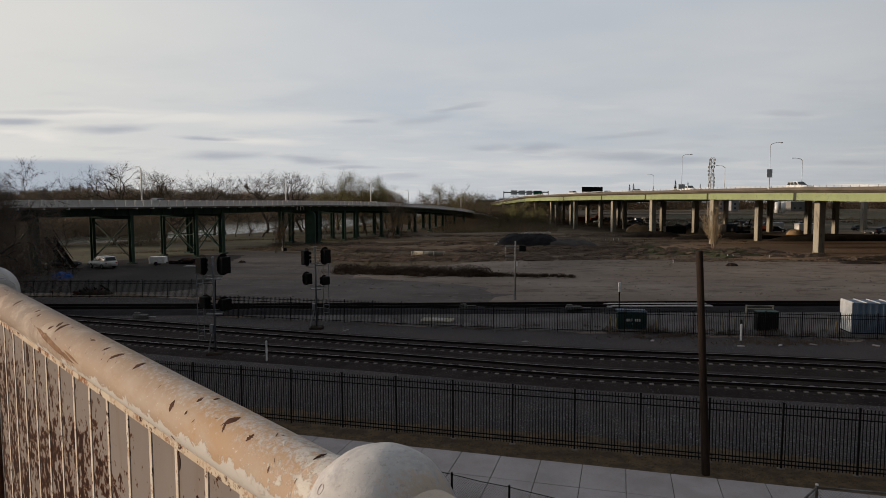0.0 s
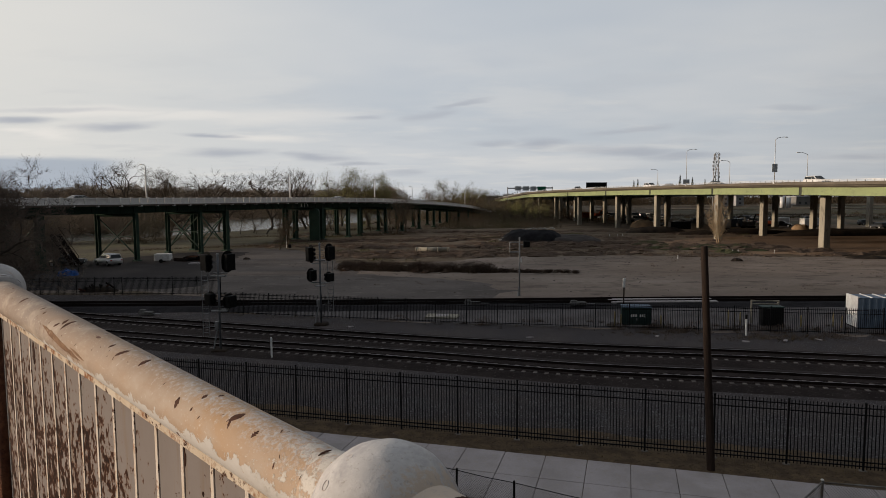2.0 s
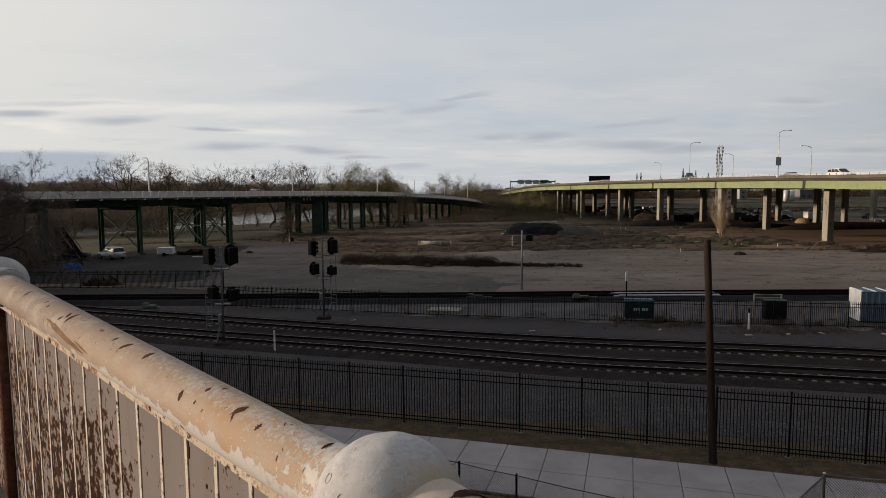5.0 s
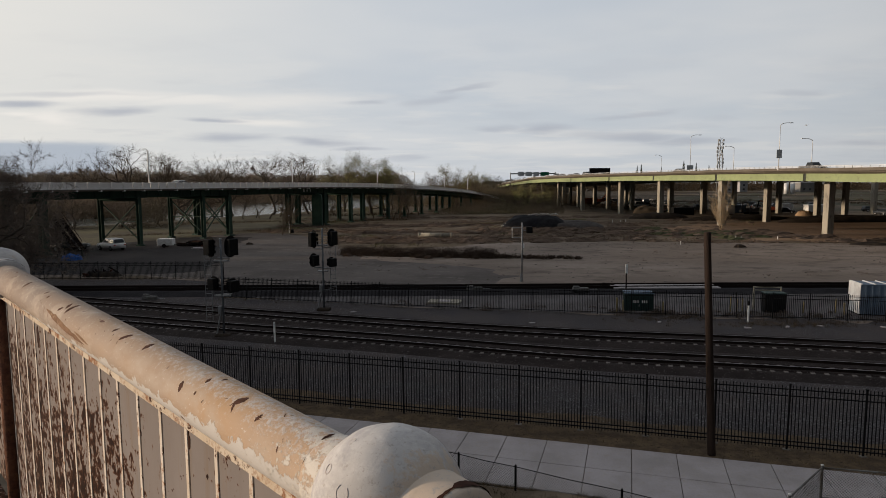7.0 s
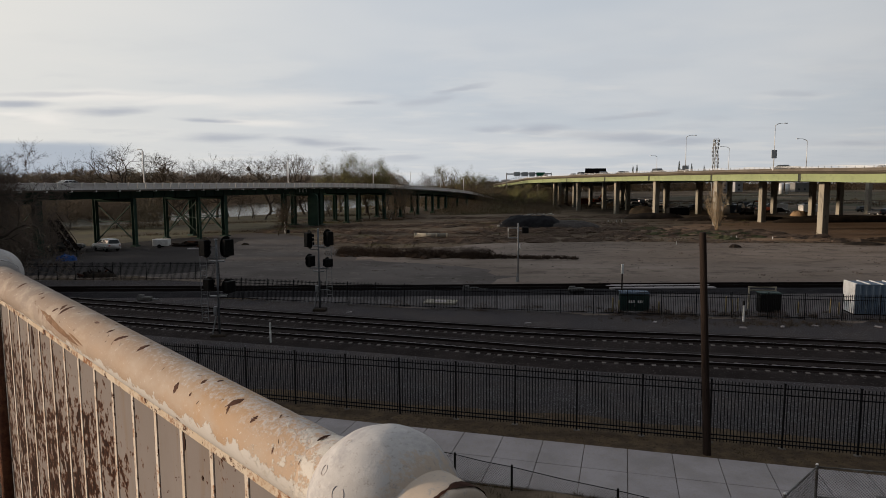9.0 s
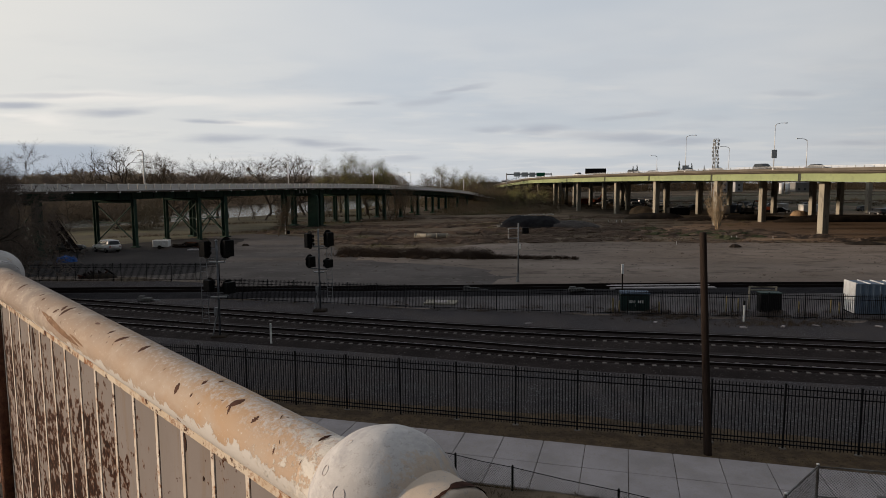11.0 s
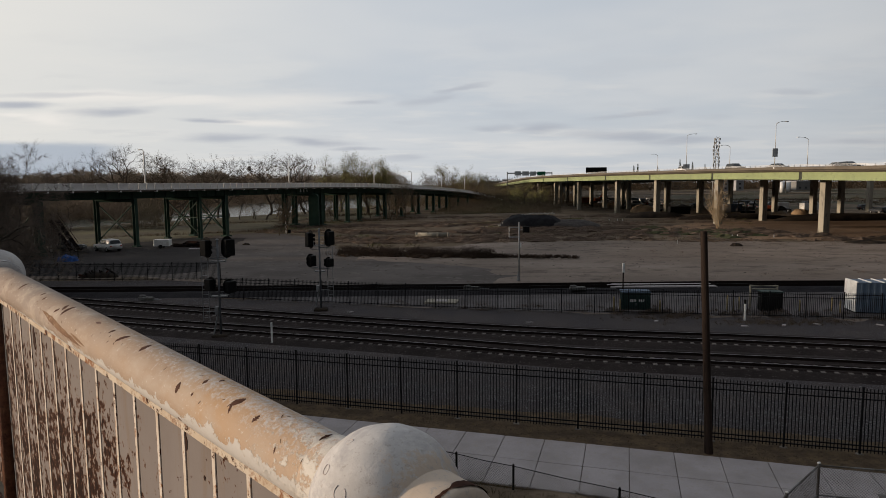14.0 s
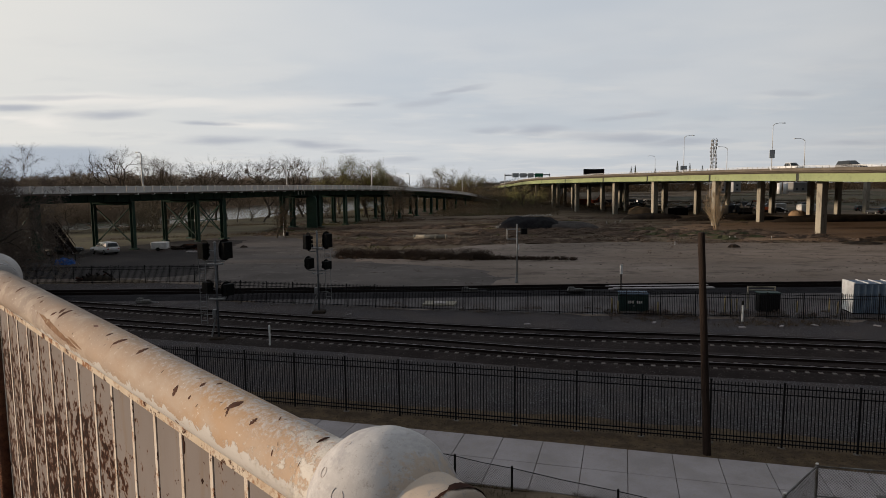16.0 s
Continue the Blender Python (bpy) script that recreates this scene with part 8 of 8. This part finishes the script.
def build_works():
    excavator(104.3, 206, 170, 0.8)
    excavator(71.5, 296, 20, 1.0)
    excavator(90.5, 190, 200, 0.8, "dark excavator among scrap under the viaduct", "gunmetal")
    for x, y, w, d, h, mat, lab in ((101.2, 181, 5.0, 4, 1.7, "soil", "tan heap of soil under the viaduct"), (63.0, 202, 8, 5, 2.6, "soil", "tan heap of soil by a column"),
                                    (98, 152, 40, 5, 1.9, "dark_soil", "long dark bank of earth behind the columns"), (74, 162, 30, 4, 1.5, "dark_soil", "low dark bank of earth behind the columns"),
                                    (57, 172, 16, 5, 1.8, "dark_soil", "dark heap of earth and scrub"), (128, 146, 26, 6, 2.8, "dark_soil", "long dark bank of earth behind the columns"),
                                    (78, 102, 20, 5, 0.9, "dark_soil", "low dark earth bank at the yard's edge"), (64, 96.5, 6, 3, 0.5, "dark_soil", "low dark earth bank at the yard's edge")):
        solid("earth_mound", tarp_heap(w, d, h, int(x), 30), M[mat], lab, "earth mound", "earth mounds", smooth=True, at=pose(x, y, ground_z(x, y) - 0.05, 0, 0, random.uniform(-8, 4)))
    # heap under a dark plastic sheet
    t = thing("covered_heap", "grey spoil heap half covered with black plastic sheeting", "spoil heap", at=pose(21.9, 139, ground_z(21.9, 139) - 0.1, 0, 0, -3))
    part("spoil", tarp_heap(20, 9, 1.9, 5, 34), M["gravel_heap"], t, "", True, at=pose(2.6, 0.5, 0))
    part("sheet", tarp_heap(14.5, 9.4, 3.2, 2, 34), M["tarp"], t, "black plastic sheeting", True, at=pose(-2.6, 0.2, 0))
    part("pale_edge", tarp_heap(3.6, 6.0, 1.3, 9, 24), M["gravel_heap"], t, "", True, at=pose(-7.6, -0.4, 0))
    bag = Mesh().chamfer(-0.42, 0.42, -0.24, 0.24, 0.0, 0.24, 0.09)
    for k in range(15):
        u = k / 14
        part("sandbag", bag, M["sand_bag"], t, "pale sandbag", at=pose(-9.6 + 11.5 * u, -1.2 + 1.6 * u, 0.45 + 2.45 * math.sin(min(1.0, u * 1.7) * 1.45), 0, 18 * math.sin(k * 2.3), 40 * math.sin(k * 1.7)))
    # machines, skips and trailers far off under the decks
    rng = random.Random(8)
    for k in range(30):
        x, y = rng.uniform(62, 150), rng.uniform(180, 300)
        if x / y > 0.72 or x / y < 0.26:
            continue
        kind = rng.choice(("suv", "pickup", "van", "sedan"))
        mat = rng.choice((M["car_blue"], M["car_dark"], M["car_dark"], M["car_grey"], M["car_dark"]))
        car(kind, mat, "vehicle parked among scrap under the viaduct", pose(x, y, ground_z(x, y) + 0.02, 0, 0, rng.uniform(-40, 220)), name="parked_vehicle", group="vehicles under the viaduct")
    for k in range(34):
        x, y = rng.uniform(70, 94), rng.uniform(252, 300)
        kind = rng.choice(("suv", "pickup", "van", "sedan"))
        mat = rng.choice((M["car_white"], M["car_blue"], M["car_grey"], M["car_silver"], M["car_grey"]))
        car(kind, mat, "wrecked car in a scrapyard beyond the viaduct", pose(x, y, ground_z(x, y) + 0.02, 0, 0, rng.uniform(-40, 220)), name="scrap_car", group="cars in the scrapyard")
    for x, y, w, h, mat in ((118, 205, 7, 2.4, "white_paint"), (112, 212, 4, 2.6, "lampgrey"), (90, 200, 6, 2.4, "bluegrey"), (84, 190, 2.0, 2.6, "wall_far"), (66, 300, 9, 2.6, "orange"), (70, 190, 6, 2.2, "black")):
        s = thing("site_container", "site container standing under the viaduct", "container", "site containers", at=pose(x, y, ground_z(x, y), 0, 0, rng.uniform(-10, 10)))
        part("box", Mesh().chamfer(-w / 2, w / 2, -1.2, 1.2, 0.1, h, 0.05), M[mat], s)
        part("skids", Mesh().box(-w / 2, w / 2, -1.0, -0.8, -0.05, 0.1).box(-w / 2, w / 2, 0.8, 1.0, -0.05, 0.1), M["rail"], s)
    # far fields, roads and barriers beyond the highway
    sheet("far_field", [(60, 232), (150, 205), (330, 330), (620, 640), (420, 760), (150, 420)], 0.05, M["far_grass"], "dull green far field beyond the highway", "field", wobble=4.0, step=8)
    for k, (d0, w, mat) in enumerate(((300, 7, "asphalt"), (430, 10, "asphalt"), (560, 12, "asphalt"))):
        sheet("far_road", [(0.24 * d0, d0), (0.80 * d0, d0 * 0.97), (0.80 * d0, d0 * 0.97 + w), (0.24 * d0, d0 + w)], 0.07 + 0.012 * k, M[mat], "distant road beyond the highway", "road", step=20)
        b = thing("crash_barrier", "long pale crash barrier beside the distant road", "crash barrier", "crash barriers", at=pose(0.52 * d0, d0 - 1.5, 0.06, 0, 0, -3))
        part("beam", Mesh().box(-0.28 * d0, 0.28 * d0, -0.1, 0.1, 0.6, 1.0), M["deck"], b)
        for j in range(40):
            xx = -0.28 * d0 + 0.56 * d0 * (j + 0.5) / 40
            part("post", Mesh().box(xx - 0.1, xx + 0.1, -0.08, 0.08, -0.3, 0.62), M["galv"], b)
    # far sheds, tanks and town
    for k, (px, d, w, h, mat) in enumerate(((1412, 640, 18, 8.5, "wall_far"), (1276, 640, 9, 9.5, "roof_far"), (1299, 660, 8, 9.5, "roof_far"), (1185, 800, 50, 9, "wall_far"),
                                            (905, 600, 60, 11, "wall_far"), (945, 700, 70, 13, "wall_far"))):
        x = (px - 784) / 1130 * d
        s = thing("warehouse", "pale distant warehouse beyond the highway", "building", "distant buildings", at=pose(x, d, 0, 0, 0, rng.uniform(-8, 8)))
        wall = part("wall", Mesh().box(-w / 2, w / 2, -8, 8, -0.5, h), M[mat], s)
        part("roof", Mesh().chamfer(-w / 2 - 0.6, w / 2 + 0.6, -8.6, 8.6, h, h + 0.8, 0.3), M["roof_far"], s)
        win = Mesh().box(-1.1, 1.1, -0.12, 0.05, -0.9, 0.9).data("window", M["glass"])
        for r in range(max(1, int(h / 4.5))):
            for c in range(int(w / 6)):
                part("window", win, None, wall, at=pose(-w / 2 + 4 + c * 6, -8, 2.6 + r * 4.2))
    for px in (1381, 1392):
        d = 520
        x = (px - 784) / 1130 * d
        s = thing("storage_tank", "white round storage tank beyond the highway", "storage tank", "storage tanks", at=pose(x, d, 0))
        part("shell", Mesh().tube([(0, 0, -0.3), (0, 0, 8.3)], 1.75, 20), M["lampgrey"], s, "", True)
        part("dome", Mesh().ball((0, 0, 8.3), 1.75, 20, 6, 0.35, 0.0), M["lampgrey"], s, "", True)


M["far_grass"] = material("far_grass", (0.0468, 0.0468, 0.0273), 0.95, second=(0.065, 0.0546, 0.039), scale=0.02, third=(0.0338, 0.0312, 0.0234), scale2=0.12, space="World")
M["sand_bag"] = material("pale_sandbags", (0.36, 0.34, 0.31), 0.9, second=(0.24, 0.22, 0.20), scale=3.0)
M["gravel_heap"] = material("grey_spoil", (0.065, 0.058, 0.055), 0.95, second=(0.045, 0.04, 0.038), scale=0.5, third=(0.12, 0.11, 0.105), scale2=4.0, bump=0.8, bump_scale=3.0)
build_works()


# ---------------------------------------------------------------- moving things
def build_bird():
    g = thing("bird", "small pale bird gliding over the highway", "bird", at=pose(0, 40, 14) @ Matrix.Scale(0.34, 4))
    part("body", Mesh().tube([(-0.28, 0, 0), (-0.16, 0, 0.02), (0.05, 0, 0.02), (0.2, 0, 0.02), (0.27, 0, 0.0)], [0.015, 0.06, 0.08, 0.05, 0.012], 10), M["white_paint"], g, "", True)
    for sg in (-1, 1):
        w = Mesh().add([(0.1, sg * 0.04, 0.03), (-0.1, sg * 0.04, 0.03), (-0.12, sg * 0.38, 0.10), (-0.22, sg * 0.72, 0.03), (0.02, sg * 0.40, 0.11),
                        (0.1, sg * 0.04, 0.015), (-0.1, sg * 0.04, 0.015), (-0.12, sg * 0.38, 0.085), (0.02, sg * 0.40, 0.095)],
                       [(0, 1, 2, 4), (4, 2, 3), (5, 8, 7, 6), (8, 3, 7), (0, 4, 8, 5), (1, 6, 7, 2), (4, 3, 8), (2, 7, 3)])
        part("wing", w, M["sign_grey"], g, "pale grey wing")
    part("tail", Mesh().add([(-0.24, -0.02, 0.0), (-0.24, 0.02, 0.0), (-0.40, 0.07, 0.0), (-0.40, -0.07, 0.0), (-0.24, 0, 0.015), (-0.40, 0, 0.012)], [(0, 1, 2, 3), (0, 4, 5, 3), (4, 1, 2, 5)]), M["white_paint"], g)
    return g


# kind, paint, label, lane offset, place along the line at 0 s, speed (m/s; below 0: towards the near end)
RAMP_CARS = [
    ("suv", "white", -3, 263.5, -20.56),
    ("suv", "white", -3, 303.1, -21.33),
    ("sedan", "dark", -3, 331.6, -19.52),
    ("suv", "white", -3, 373.9, -23.67),
    ("sedan", "grey", -6.5, 355.5, -16.59),
    ("pickup", "dark", -3, 418.6, -22.29),
    ("sedan", "dark", -3, 463.2, -21.60),
    ("suv", "dark", -3, 531.1, -23.29),
    ("suv", "blue", -6.5, 572.7, -23.67),
    ("sedan", "dark", -3, 502.9, -17.86),
    ("sedan", "silver", -6.5, 593.8, -23.89),
    ("sedan", "grey", -3, 566.4, -21.11),
    ("suv", "dark", -3, 520.1, -16.79),
    ("sedan", "grey", -6.5, 563.8, -24.17),
    ("sedan", "grey", -6.5, 539.5, -25.00),
    ("pickup", "white", -3, 606.5, -21.25),
    ("pickup", "silver", -30, 95.3, 23.13),
    ("sedan", "grey", -30, -39.5, 35.00),
    ("suv", "silver", -30, 92.0, 20.00),
    ("sedan", "grey", -30, 261.5, 23.33),
    ("suv", "white", -30, -97.0, 25.00),
    ("sedan", "silver", -30, 234.5, 16.67),
]
GREEN_CARS = [
    ("sedan", "silver", 6.2, 115.9, -8.75),
    ("sedan", "white", 6.2, 195.8, -10.93),
]
PAINTS = {"white": "car_white", "silver": "car_silver", "dark": "car_dark", "grey": "car_grey", "blue": "car_blue"}


RAMP_START = math.hypot(140, 220) - 1.2         # the tables count from the bend south of the footbridge


def lane_pose(line, s, side, up, back):
    q = line.at(s, side, up)
    over = s - min(max(s, 0.0), line.length - 1e-4)
    if over:
        q += line.dir(s) * over
    return pose(q.x, q.y, q.z, 0, 0, line.heading(s) + (180 if back else 0))


def build_traffic():
    out = []
    for line, up, table in ((RIGHT_BRIDGE, 1.59, RAMP_CARS), (LEFT_BRIDGE, -1.01, GREEN_CARS)):
        for kind, tint, side, s0, v in table:
            word = {"suv": "car", "sedan": "car", "van": "van", "pickup": "pickup truck"}[kind]
            s0 += RAMP_START if line is RIGHT_BRIDGE else 0.0
            ob = car(kind, M[PAINTS[tint]], f"{tint} {word} driving along the viaduct", lane_pose(line, s0, side, up, v < 0))
            out.append((ob, line, up, side, s0, v))
    return out


TRAFFIC = build_traffic()
BIRD = build_bird()


def motions():
    for ob, line, up, side, s0, v in TRAFFIC:
        walk(ob, [(t, lane_pose(line, s0 + v * t, side, up, v < 0)) for t in np.arange(0, 16.01, 0.5)])
    way = Vector((12.18, -10.0, 2.24))                    # metres a second
    start = Vector((15.18, 43.37, 11.72))                 # at 6.5 s
    rows = [(t, pose(x, y, z, 8, 0, -39.4)) for t, x, y, z in ((0, -75.0, 104.0, 62.0), (3, -36.0, 80.0, 46.0), (4.5, -14.0, 64.0, 36.0), (5.5, 1.5, 54.0, 19.0))]
    rows += [(t, pose(*(start + way * (t - 6.5)), 8, 0, -39.4)) for t in (6.2, 6.5, 7.0, 7.5, 9.0, 12.0, 16.0)]
    walk(BIRD, rows)


motions()
